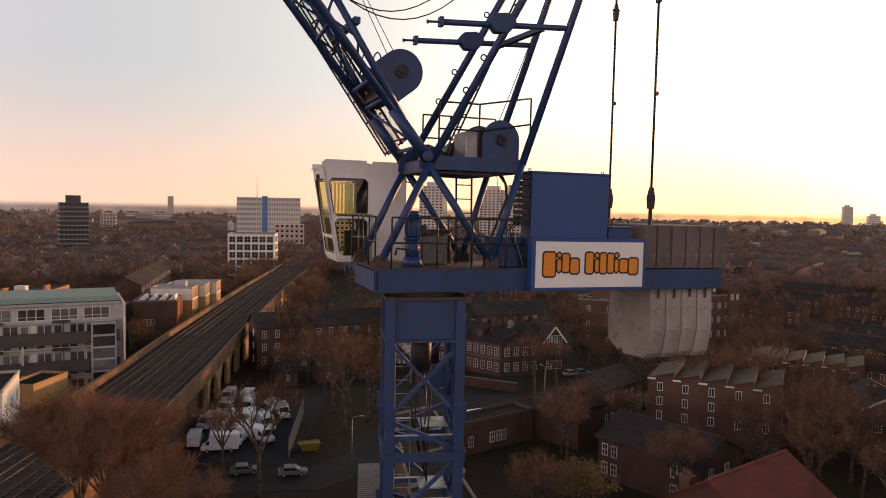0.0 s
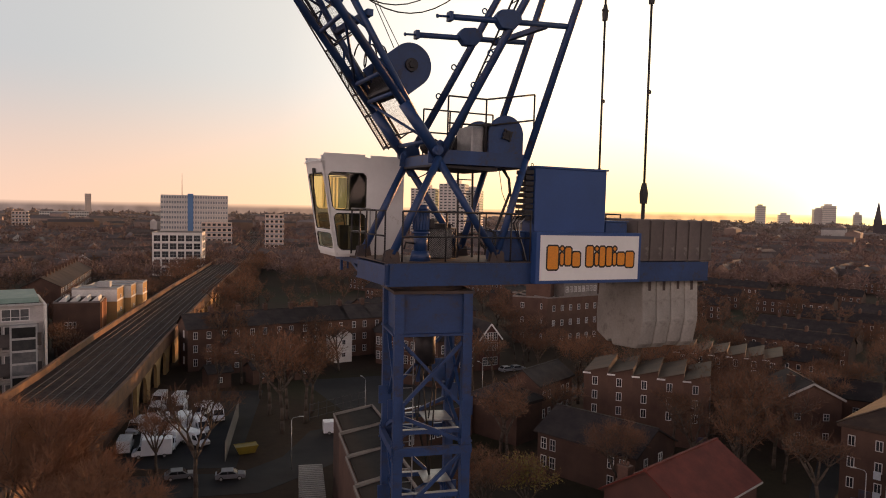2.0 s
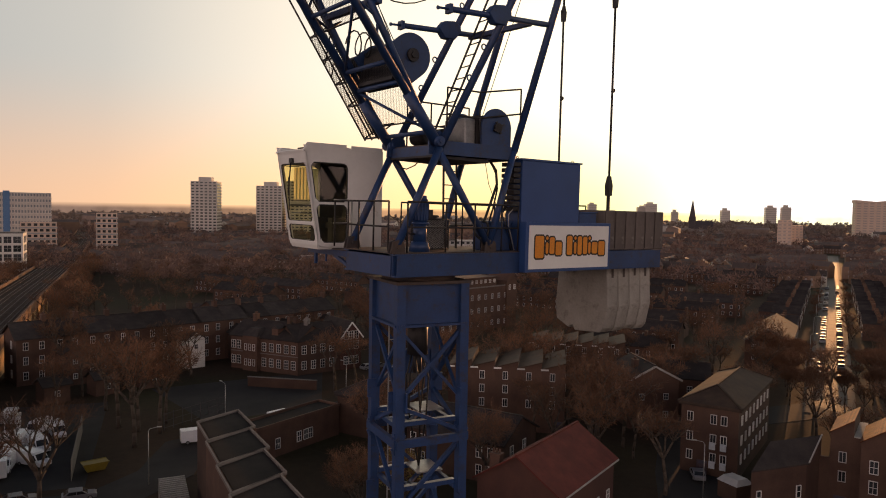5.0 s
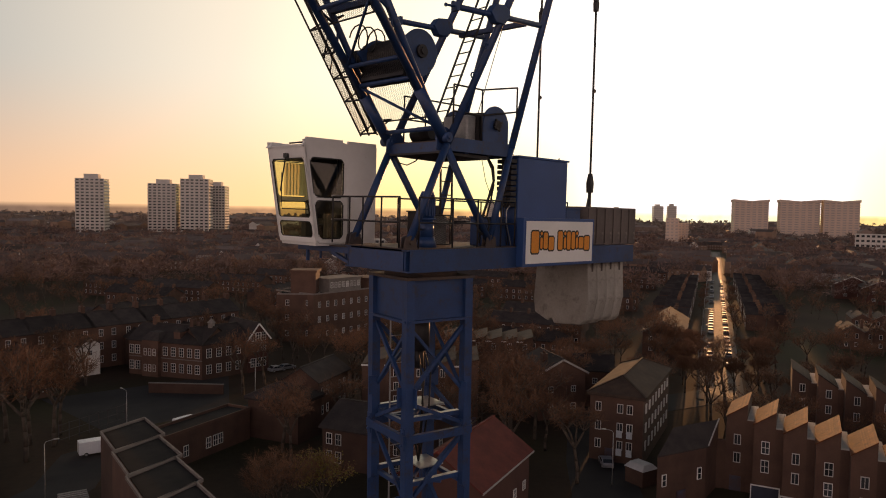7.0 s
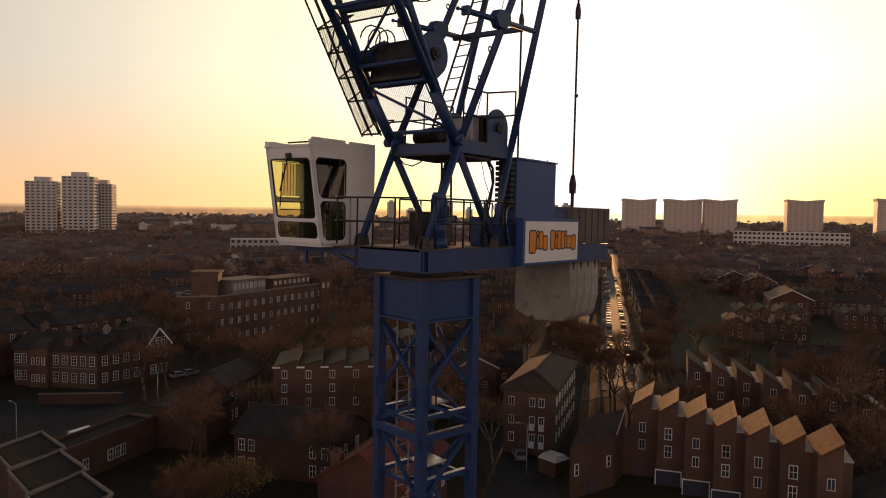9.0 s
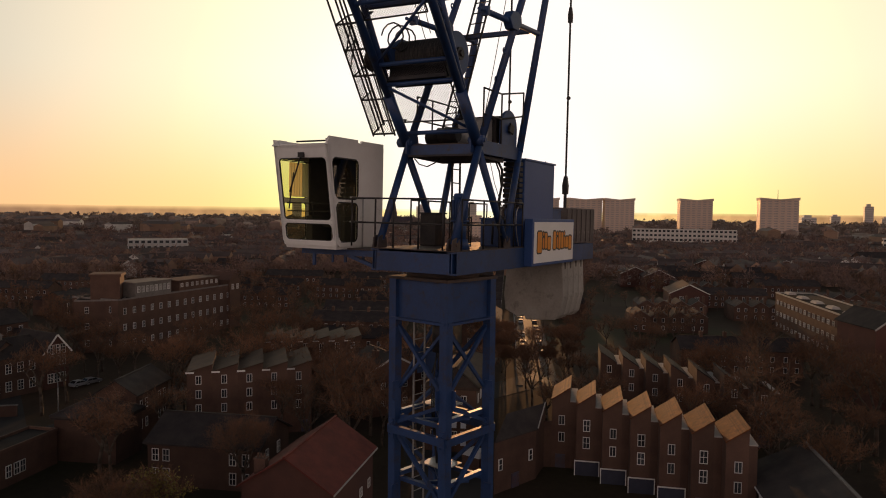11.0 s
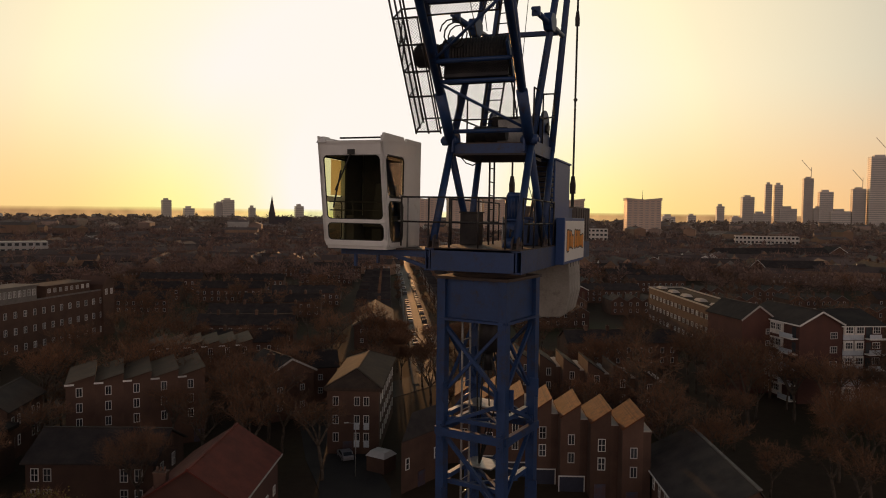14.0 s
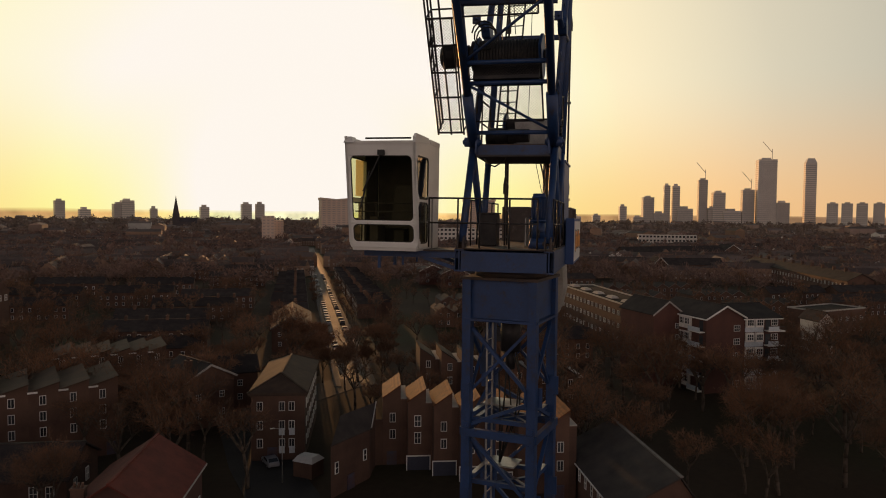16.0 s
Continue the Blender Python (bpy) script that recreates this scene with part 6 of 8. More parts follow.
for x in (-1.2, 1.1, 2.4, 3.6, 4.8, 6.9):
    cb = Bag().box(x - 0.06, x + 0.06, -0.86, 0.86, 27.28, 27.68)
    part("cross_beam", cb, BLUE, plat)
dk = Bag().box(-1.28, 4.6, -0.98, 0.98, 27.722, 27.745)
part("deck_plate", dk, RUST_STEEL, plat, "worn dark steel deck plate")
for s in (-1, 1):
    for x in (-1.14, 1.2):
        ft = Bag()
        ft.plate([(x - 0.17, 27.745), (x + 0.17, 27.745), (x + 0.13, 27.95), (x, 28.0), (x - 0.13, 27.95)], (s * W - 0.07, s * W - 0.04))
        ft.plate([(x - 0.17, 27.745), (x + 0.17, 27.745), (x + 0.13, 27.95), (x, 28.0), (x - 0.13, 27.95)], (s * W + 0.04, s * W + 0.07))
        ft.tube((x, s * W - 0.11, 27.86), (x, s * W + 0.11, 27.86), 0.045, 10)
        part("foot_bracket", ft, RUST_STEEL, plat, "dark rusty pin bracket")

# a-frame
frame_thing = on_crane("crane_a_frame", "blue tubular steel A-frame with crossed struts", "crane frame", (0, 0, 27.745))
APEX = (4.95, 39.0)
for s in (-1, 1):
    y = s * W
    for p, q, r in (((-1.14, y, 27.85), (-0.16, y, 29.85), 0.078), ((-0.16, y, 29.75), (1.2, y, 27.85), 0.078),
                    ((1.2, y, 27.85), (1.84, y, 29.9), 0.075), ((1.84, y, 29.9), (APEX[0], y, APEX[1]), 0.08), ((-0.16, y, 29.85), (APEX[0], y, APEX[1]), 0.08)):
        part("frame_tube", Bag().tube(p, q, r, 14), BLUE, frame_thing)
    nd = Bag()
    nd.plate([(-0.38, 29.72), (-0.02, 29.72), (0.1, 29.95), (0.06, 30.12), (-0.12, 30.2), (-0.36, 30.05)], (y - s * 0.1 - 0.02, y - s * 0.1 + 0.02))
    nd.tube((-0.25, y - 0.16, 29.97), (-0.25, y + 0.16, 29.97), 0.1, 14)
    nd.tube((-0.25, y - 0.2, 29.97), (-0.25, y + 0.2, 29.97), 0.05, 10)
    part("pivot_bracket", nd, BLUE, frame_thing)
    # jib stop strut
    st = Bag()
    st.tube((-0.02, y, 32.62), (2.72, y, 32.78), 0.062, 12)
    st.tube((-0.28, y, 32.6), (-0.02, y, 32.62), 0.025, 8)
    st.tube((-0.31, y, 32.595), (-0.28, y, 32.6), 0.04, 8)
    st.box(-0.06, 0.02, y - 0.085, y + 0.085, 32.53, 32.71)
    part("jib_stop_strut", st, BLUE, frame_thing)
    nd = Bag().plate([(0.95, 32.72), (1.12, 32.52), (1.4, 32.52), (1.58, 32.72), (1.56, 32.86), (1.38, 32.94), (1.1, 32.9)], (y - 0.1, y + 0.1))
    part("strut_node", nd, BLUE, frame_thing, bevel=0.02)
    for x, z in ((0.62, 31.27), (0.98, 31.95), (1.72, 33.3)):
        lug = Bag()
        ring = [(x - 0.07 + 0.06 * math.cos(t), y, z + 0.06 + 0.06 * math.sin(t)) for t in [i * math.pi / 5 for i in range(11)]]
        lug.rope(ring, 0.016, 6)
        part("lifting_lug", lug, BLUE, frame_thing)
part("cross_beam", Bag().bar((2.2, -W, 32.72), (1.9, W, 32.66), 0.12, 0.1), BLUE, frame_thing)
part("cross_beam", Bag().tube((1.84, -W, 29.9), (1.84, W, 29.9), 0.06, 10), BLUE, frame_thing)
part("cross_beam", Bag().tube((3.4, -W, 34.6), (3.4, W, 34.6), 0.06, 10), BLUE, frame_thing)
part("apex_shaft", Bag().tube((APEX[0], -W - 0.15, APEX[1]), (APEX[0], W + 0.15, APEX[1]), 0.16, 14), BLUE, frame_thing)

# pendant bars from the apex to the counterjib
for s in (-1, 1):
    y = 0.06 + s * 0.86
    pd = on_crane("pendant_bar", "dark steel pendant bar holding up the counterjib", "pendant bar", (5.06, y, 27.75), "pendant bars")
    top = Vector((APEX[0] + 0.08, y, APEX[1]))
    low = Vector((5.07, y, 27.75))
    at = lambda z: low + (top - low) * ((z - low.z) / (top.z - low.z))
    part("rod", Bag().tube(at(34.0), top, 0.028, 8), ROPE, pd)
    part("rod", Bag().tube(at(29.5), at(33.7), 0.028, 8), ROPE, pd)
    part("rod", Bag().tube(low, at(29.1), 0.045, 8), ROPE, pd)
    for z, r, h in ((29.3, 0.07, 0.24), (33.8, 0.055, 0.2)):
        sh = Bag()
        p = at(z)
        sh.solid([(p.x + a * r * 0.7, p.y + b * r, z - h) for a, b in ((-1, -1), (1, -1), (1, 1), (-1, 1))], [(p.x + a * r, p.y + b * r, z) for a, b in ((-1, -1), (1, -1), (1, 1), (-1, 1))])
        sh.solid([(p.x + a * r, p.y + b * r, z) for a, b in ((-1, -1), (1, -1), (1, 1), (-1, 1))], [(p.x + a * r * 0.45, p.y + b * r * 0.6, z + h) for a, b in ((-1, -1), (1, -1), (1, 1), (-1, 1))])
        sh.tube((p.x - 0.09, p.y, z + 0.05), (p.x + 0.09, p.y, z + 0.05), 0.03, 8)
        part("shackle", sh, DARK_STEEL, pd)
    for z in (31.62, 35.4):
        p = at(z)
        part("joint_ring", Bag().tube((p.x + 0.02, p.y - 0.02, z), (p.x + 0.06, p.y + 0.02, z), 0.05, 8), DARK_STEEL, pd)

# jib: two lower and two upper chords that spread from the feet
jib = on_crane("crane_jib", "blue steel lattice luffing jib raised steeply", "crane jib", (-0.25, 0, 29.97))
AX = lambda z: -0.25 - 0.8 * (z - 29.97)
BX = lambda z: -0.5 - 0.63 * (z - 30.3)
TOPZ = 39.0
for s in (-1, 1):
    y = s * (W - 0.02)
    part("lower_chord", Bag().tube((AX(29.97), y, 29.97), (AX(TOPZ), y, TOPZ), 0.085, 14), BLUE, jib)
    part("upper_chord", Bag().tube((BX(30.4), y, 30.4), (BX(33.2), y, 33.2), 0.07, 14).tube((BX(33.2), y, 33.2), (AX(TOPZ) + 0.78, y, TOPZ), 0.07, 14), BLUE, jib)
    part("foot_sleeve", Bag().tube((AX(29.95), y, 29.95), (AX(30.85), y, 30.85), 0.115, 14), BLUE, jib)
    for i in range(10):
        z0, z1 = 31.0 + 0.75 * i, 31.4 + 0.75 * i
        xb = lambda z: BX(z) if z < 33.2 else BX(33.2) - 0.8 * (z - 33.2)
        part("side_lacing", Bag().tube((AX(z0), y, z0), (xb(z1), y, z1), 0.026, 7), BLUE, jib)
        part("side_lacing", Bag().tube((xb(z1), y, z1), (AX(z0 + 0.75), y, z0 + 0.75), 0.026, 7), BLUE, jib)
for i, z in enumerate((30.15, 31.05, 31.4, 32.4, 33.7, 35.0, 36.3, 37.6)):
    part("cross_strut", Bag().tube((AX(z), -W, z), (AX(z), W, z), 0.045, 9), BLUE, jib)
part("cross_strut", Bag().bar((BX(32.42) + 0.12, -W - 0.12, 32.45), (BX(32.42), W, 32.45), 0.12, 0.12), BLUE, jib)
for z0, z1, sg in ((30.15, 31.05, 1), (31.4, 32.4, -1), (32.4, 33.7, 1), (33.7, 35.0, -1), (35.0, 36.3, 1)):
    part("face_lacing", Bag().tube((AX(z0), -sg * W, z0), (AX(z1), sg * W, z1), 0.03, 8), BLUE, jib)


def wire_panel(name, p, u, v, parent, frame_r=0.018, pitch=0.06, label="dark woven wire mesh"):
    """A wire-mesh panel at p spanned by u and v, in a tube frame."""
    p, u, v = Vector(p), Vector(u), Vector(v)
    b = Bag()
    lu, lv = u.length, v.length
    e, f = u / lu, v / lv
    n = e.cross(f).normalized()
    for a, c in ((p, p + u), (p + u, p + u + v), (p + u + v, p + v), (p + v, p)):
        b.tube(a, c, frame_r, 6)
    fr = part(name, b, DARK_STEEL, parent)
    w = Bag()
    k = -lv
    while k < lu:
        for sg in (1, -1):
            s0, s1 = max(k, 0), min(k + lv, lu)
            if s1 - s0 > 0.02:
                c0 = p + e * s0 + (f * (s0 - k) if sg > 0 else f * (lv - (s0 - k)))
                c1 = p + e * s1 + (f * (s1 - k) if sg > 0 else f * (lv - (s1 - k)))
                d = (c1 - c0).normalized().cross(n) * 0.0035
                w.face([c0 - d, c0 + d, c1 + d, c1 - d])
        k += pitch
    part("wire_mesh", w, WIRE, fr, label)
    return fr


# maintenance cage beside and below the jib
cage = on_crane("jib_walkway_cage", "dark wire-mesh walkway cage along the jib", "walkway cage", (-0.49, 1.56, 30.16))
d = Vector((-1.41, -0.06, 2.0))
q0 = Vector((-0.49, 1.56, 30.15))
UP = Vector((0.4, 0, 0.29))
wire_panel("outer_guard", q0, d, UP * 0.95, cage)
wire_panel("under_guard", q0, d, Vector((0.02, -0.5, 0.0)), cage)
for k in (0.0, 0.33, 0.55, 0.78, 1.0):
    p = q0 + d * k
    part("cage_hoop", Bag().tube(p, p + Vector((0.02, -0.55, 0)), 0.022, 7).tube(p, p + UP, 0.018, 7), DARK_STEEL, cage)
for off in ((0.0, 0.0, 0.0), (0.4, 0.0, 0.29), (0.02, -0.55, 0.0), (0.01, -0.28, 0.0), (0.2, 0.0, 0.145)):
    o = Vector(off)
    part("cage_rail", Bag().tube(q0 + o - d * 0.02, q0 + o + d * 1.6, 0.02, 7), DARK_STEEL, cage)
for k in (0.02, 1.0, 1.3, 1.55):
    p = q0 + d * k
    part("cage_strut", Bag().tube(p + Vector((0.02, -0.55, 0)), p + UP + Vector((0, -0.62, 0)), 0.018, 7).tube(p + UP, p + UP + Vector((0, -0.62, 0)), 0.018, 7), DARK_STEEL, cage)
for k in (0.62, 0.74):
    p = q0 + d * k
    part("cage_strut", Bag().tube(p, p + UP + d * 0.2, 0.016, 6), DARK_STEEL, cage)
mesh_floor = on_crane("jib_mesh_floor", "dark wire-mesh floor panels under the jib", "mesh floor", (-0.5, 0, 30.3))
for z0, z1 in ((30.32, 31.02), (31.08, 31.38), (32.1, 32.95)):
    wire_panel("floor_panel", (AX(z0) + 0.02, -0.66, z0 + 0.05), (0, 1.45, 0), (AX(z1) - AX(z0), 0, z1 - z0), mesh_floor)

# winch on the jib
w1 = on_crane("luffing_winch", "dark blue drum winch mounted on the jib", "winch", (-1.1, 0.3, 31.3))
c = Vector((-0.74, 0, 31.63))


def d_plate(cx, cz, r, ang, tail, y0, y1, n=20):
    """A plate with one round end at (cx, cz) and a square tail along ang."""
    out = []
    for i in range(n + 1):
        t = ang - math.pi / 2 + math.pi + math.pi * i / n
        out.append((cx + r * math.cos(t + math.pi), cz + r * math.sin(t + math.pi)))
    ca, sa = math.cos(ang), math.sin(ang)
    out += [(cx - tail * ca - r * sa, cz - tail * sa + r * ca), (cx - tail * ca + r * sa, cz - tail * sa - r * ca)]
    return Bag().plate(out, (y0, y1))


tilt = radians(38)
part("side_plate", d_plate(-0.74, 31.63, 0.44, tilt, 0.42, -0.66, -0.6), BLUE, w1, bevel=0.012)
part("side_plate", d_plate(-0.74, 31.63, 0.4, tilt, 0.42, 0.62, 0.68), BLUE, w1, bevel=0.012)
dr = Bag().lathe_y(-0.74, 31.63, [(-0.6 + 0.0305 * i, 0.33 if i % 2 else 0.352) for i in range(41)], 28)
part("drum", dr, ROPE, w1, "drum wound with dark wire rope")
hb = Bag().tube((-0.74, -0.72, 31.63), (-0.74, -0.66, 31.63), 0.13, 16).tube((-0.74, -0.76, 31.63), (-0.74, -0.7, 31.63), 0.07, 6).box(-0.74, -0.62, -0.73, -0.7, 31.6, 31.66)
part("hub", hb, DARK_STEEL, w1)
mt = Bag().lathe_y(-0.88, 31.64, [(0.69, 0.2)] + [(0.70, 0.3), (0.76, 0.3), (0.77, 0.22)] + [(0.78, 0.2)] + [(0.79 + 0.024 * i, 0.225 if (i // 2) % 2 else 0.195) for i in range(15)] + [(1.15, 0.235), (1.36, 0.235), (1.41, 0.19), (1.44, 0.08)], 22)
part("motor", mt, DARK_STEEL, w1, "dark finned motor")
bd = Bag().solid([(-1.18, -0.62, 31.12), (-0.9, -0.62, 31.02), (-0.9, 0.7, 31.02), (-1.18, 0.7, 31.12)], [(-1.1, -0.62, 31.5), (-0.75, -0.62, 31.4), (-0.75, 0.7, 31.4), (-1.1, 0.7, 31.5)])
part("winch_frame", bd, DARK_STEEL, w1)
part("cable_coil", Bag().rope([(-1.5 + 0.02 * i, 0.45 + 0.22 * math.cos(i * 0.55), 31.95 + 0.24 * math.sin(i * 0.55)) for i in range(36)], 0.016), RUBBER, w1, "coil of black cable")

# winch deck in the a-frame
deck2 = on_crane("winch_deck", "blue steel winch deck inside the A-frame", "deck", (0.8, 0, 29.7))
part("floor_plate", Bag().box(-0.22, 1.86, -0.8, 0.8, 29.9, 29.93), RUST_STEEL, deck2)
for s in (-1, 1):
    part("side_beam", Bag().box(-0.15, 1.84, s * 0.84 - 0.035, s * 0.84 + 0.035, 29.72, 30.0), BLUE, deck2)
for x in (-0.2, 0.5, 1.2, 1.8):
    part("cross_beam", Bag().box(x - 0.06, x + 0.06, -0.8, 0.8, 29.7, 29.9), BLUE, deck2)
part("belly_plate", Bag().solid([(-0.28, -0.78, 29.66), (1.2, -0.78, 29.62), (1.2, 0.78, 29.62), (-0.28, 0.78, 29.66)], [(-0.28, -0.78, 29.7), (1.2, -0.78, 29.7), (1.2, 0.78, 29.7), (-0.28, 0.78, 29.7)]), DARK_STEEL, deck2)
w2 = on_crane("hoist_winch", "blue drum winch with grey gearbox on the winch deck", "winch", (1.36, -0.2, 29.93))
part("side_plate", d_plate(1.37, 30.38, 0.41, radians(90), 0.43, -0.83, -0.77), BLUE, w2, bevel=0.012)
part("side_plate", d_plate(1.37, 30.38, 0.41, radians(90), 0.43, 0.36, 0.42), BLUE, w2, bevel=0.012)
dr = Bag().lathe_y(1.37, 30.38, [(-0.77 + 0.0283 * i, 0.28 if i % 2 else 0.302) for i in range(41)], 26)
part("drum", dr, ROPE, w2, "drum wound with dark wire rope")
hb = Bag().tube((1.37, -0.9, 30.38), (1.37, -0.83, 30.38), 0.1, 14)
for i in range(4):
    t = i * math.pi / 2 + 0.5
    hb.bar((1.37, -0.88, 30.38), (1.37 + 0.14 * math.cos(t), -0.88, 30.38 + 0.14 * math.sin(t)), 0.04, 0.04)
part("hub", hb, DARK_STEEL, w2)
part("gearbox", Bag().box(0.66, 0.95, -0.62, 0.1, 29.98, 30.55), GALV, w2, "grey box housing", bevel=0.03)
part("brake", Bag().tube((0.8, 0.1, 30.2), (0.8, 0.65, 30.2), 0.2, 18).box(0.95, 1.08, -0.7, 0.3, 29.95, 30.62), DARK_STEEL, w2)
lm = Bag()
for x, y in ((0.1, 0.2), (0.35, 0.45), (-0.05, -0.1)):
    lm.tube((x, y - 0.22, 30.12), (x, y + 0.22, 30.12), 0.14, 14)
part("brake_motor", lm, DARK_STEEL, w2)


# railings
def railing(name, label, pts, height, base, mids=(0.5,), posts=None, r=0.019):
    """Tube railing along pts, with a post at every point."""
    rl = on_crane(name, label, "railing", base, "crane railings")
    for p, q in zip(pts, pts[1:]):
        for k in (1.0, *mids):
            up = Vector((0, 0, height * k))
            part("rail", Bag().tube(Vector(p) + up, Vector(q) + up, r, 7), DARK_STEEL, rl)
    for p in pts:
        part("post", Bag().tube(p, Vector(p) + Vector((0, 0, height)), r, 7), DARK_STEEL, rl)
    return rl


LBL = "dark tubular steel guard railing on the crane"
railing("platform_railing", LBL, [(-0.94, -0.94, 27.745), (0.0, -0.94, 27.745), (0.75, -0.94, 27.745), (1.5, -0.94, 27.745), (1.97, -0.94, 27.745)], 1.0, (0.5, -0.94, 27.745))
railing("platform_railing", LBL, [(-1.2, 1.55, 27.745), (-1.2, 0.95, 27.745), (-1.2, 0.5, 27.745), (-1.2, -0.1, 27.745), (-1.2, -0.66, 27.745)], 1.0, (-1.2, 0.4, 27.745))
railing("platform_railing", LBL, [(0.15, 0.95, 27.745), (0.9, 0.95, 27.745), (1.9, 0.95, 27.745), (2.9, 0.95, 27.745), (3.9, 0.95, 27.745)], 1.0, (2, 0.95, 27.745))
railing("platform_railing", LBL, [(3.95, -0.3, 27.745), (4.4, -0.3, 27.745), (4.82, -0.3, 27.745)], 1.05, (4.4, -0.3, 27.745), ())
railing("winch_deck_railing", LBL, [(0.0, -W, 30.0), (0.86, -W, 30.0), (2.0, -W, 30.2)], 1.07, (0.8, -W, 30.0))
railing("winch_deck_railing", LBL, [(0.2, W, 30.0), (0.85, W, 30.0), (1.95, W, 30.0)], 1.02, (0.8, W, 30.0))


def ladder(label, p, q, across, parent_base, step=0.3):
    ld = on_crane("ladder", label, "ladder", parent_base, "crane ladders")
    p, q, a = Vector(p), Vector(q), Vector(across)
    part("stringer", Bag().bar(p, q, 0.035, 0.035), DARK_STEEL, ld)
    part("stringer", Bag().bar(p + a, q + a, 0.035, 0.035), DARK_STEEL, ld)
    n = int((q - p).length / step)
    for i in range(n):
        c0 = p + (q - p) * ((i + 0.6) / n)
        part("rung", Bag().tube(c0, c0 + a, 0.014, 6), DARK_STEEL, ld)


ladder("dark steel ladder from the deck to the winch deck", (0.86, 0.3, 27.745), (0.81, 0.3, 29.9), (0.36, 0, 0), (0.86, 0.3, 27.745))
ladder("dark steel ladder climbing inside the A-frame", (0.5, 0.1, 30.0), (4.4, 0.1, 38.6), (0.03, 0.4, 0.0), (0.5, 0.3, 30.0))

# slewing motor, guards and boxes on the deck
sm = on_crane("slewing_motor", "blue upright slewing motor bolted to the deck", "motor", (-0.41, -0.6, 27.745))
part("gear_housing", Bag().tube((-0.41, -0.6, 27.745), (-0.41, -0.6, 27.95), 0.22, 18, 0.17).tube((-0.41, -0.6, 27.95), (-0.41, -0.6, 28.3), 0.14, 18), BLUE, sm)
mt = Bag().tube((-0.41, -0.6, 28.3), (-0.41, -0.6, 28.34), 0.19, 18).tube((-0.41, -0.6, 28.34), (-0.41, -0.6, 28.78), 0.15, 18).tube((-0.41, -0.6, 28.78), (-0.41, -0.6, 28.88), 0.16, 18, 0.12)
motor_body = part("motor_body", mt, BLUE, sm)
for i in range(16):
    t = 2 * math.pi * i / 16
    part("cooling_fin", Bag().bar((-0.41 + 0.155 * math.cos(t), -0.6 + 0.155 * math.sin(t), 28.38), (-0.41 + 0.155 * math.cos(t), -0.6 + 0.155 * math.sin(t), 28.75), 0.012, 0.03), BLUE, motor_body)
part("terminal_box", Bag().box(-0.24, -0.14, -0.68, -0.52, 28.42, 28.6), DARK_STEEL, sm, bevel=0.01)
part("brake_lever", Bag().rope([(-0.56, -0.62, 28.1), (-0.75, -0.64, 28.12), (-0.78, -0.64, 27.98)], 0.022), DARK_STEEL, sm)
mg = on_crane("mesh_guard", "grey wire-mesh guard box on the deck", "guard", (0.2, -0.35, 27.745))
wire_panel("mesh_face", (-0.15, -0.4, 27.78), (0.62, 0, 0), (0, 0, 0.62), mg, pitch=0.04, label="pale wire mesh")
part("backing_sheet", Bag().box(-0.12, 0.44, -0.3, -0.28, 27.76, 28.38), GALV, mg, "dull grey sheet")
cbx = on_crane("control_box", "dark blue steel control box on the deck", "box", (1.62, -0.5, 27.745))
part("box_body", Bag().box(1.3, 1.95, -0.75, -0.2, 27.745, 28.36), BLUE, cbx, bevel=0.02)
part("box_lid", Bag().box(1.28, 1.97, -0.77, -0.18, 28.36, 28.39), BLUE, cbx)
cbx = on_crane("control_box", "dark steel locker at the far edge of the deck", "box", (0.6, 0.6, 27.745))
part("box_body", Bag().box(0.3, 0.75, 0.4, 0.8, 27.745, 28.45), DARK_STEEL, cbx, bevel=0.02)
part("box_lid", Bag().box(0.28, 0.77, 0.38, 0.82, 28.45, 28.48), DARK_STEEL, cbx)

# electrical cabinet with its resistor bank
ec = on_crane("electrical_cabinet", "tall plain blue electrical cabinet on the counterjib", "cabinet", (2.95, -0.68, 27.745))
part("cabinet_body", Bag().box(2.06, 3.9, -0.93, -0.42, 27.745, 29.74), BLUE_SMOOTH, ec, bevel=0.015)
part("cabinet_top", Bag().box(2.03, 3.93, -0.96, -0.39, 29.74, 29.78), BLUE_SMOOTH, ec)
for x in (2.1, 3.86):
    ring = [(x + 0.03 * math.cos(t), -0.7, 29.81 + 0.03 * math.sin(t)) for t in [i * math.pi / 4 for i in range(9)]]
    part("lifting_eye", Bag().rope(ring, 0.01, 5), DARK_STEEL, ec)
part("side_hatch", Bag().box(2.04, 2.062, -0.88, -0.47, 27.9, 28.55), BLUE_SMOOTH, ec)
rb = on_crane("resistor_bank", "dark stack of resistor boxes with loose cables", "resistor bank", (1.95, -0.68, 28.6))
for i in range(9):
    z = 28.62 + 0.122 * i
    part("resistor_box", Bag().box(1.84, 2.035, -0.9, -0.48, z, z + 0.09), DARK_STEEL, rb, bevel=0.01)
for i in range(7):
    y0 = -0.88 + 0.06 * i
    part("loose_cable", Bag().rope([(1.9, y0, 28.7 + 0.1 * (i % 3)), (1.72 - 0.04 * (i % 4), y0 - 0.02, 28.55), (1.74, y0, 28.3), (1.86, y0 + 0.03, 28.05 + 0.05 * (i % 2)), (1.93, y0, 27.76)], 0.012, 5), RUBBER if i % 3 else GALV, rb)
cr = on_crane("power_cable", "black power cables hanging under the winch deck", "cable", (1.6, -0.5, 29.6))
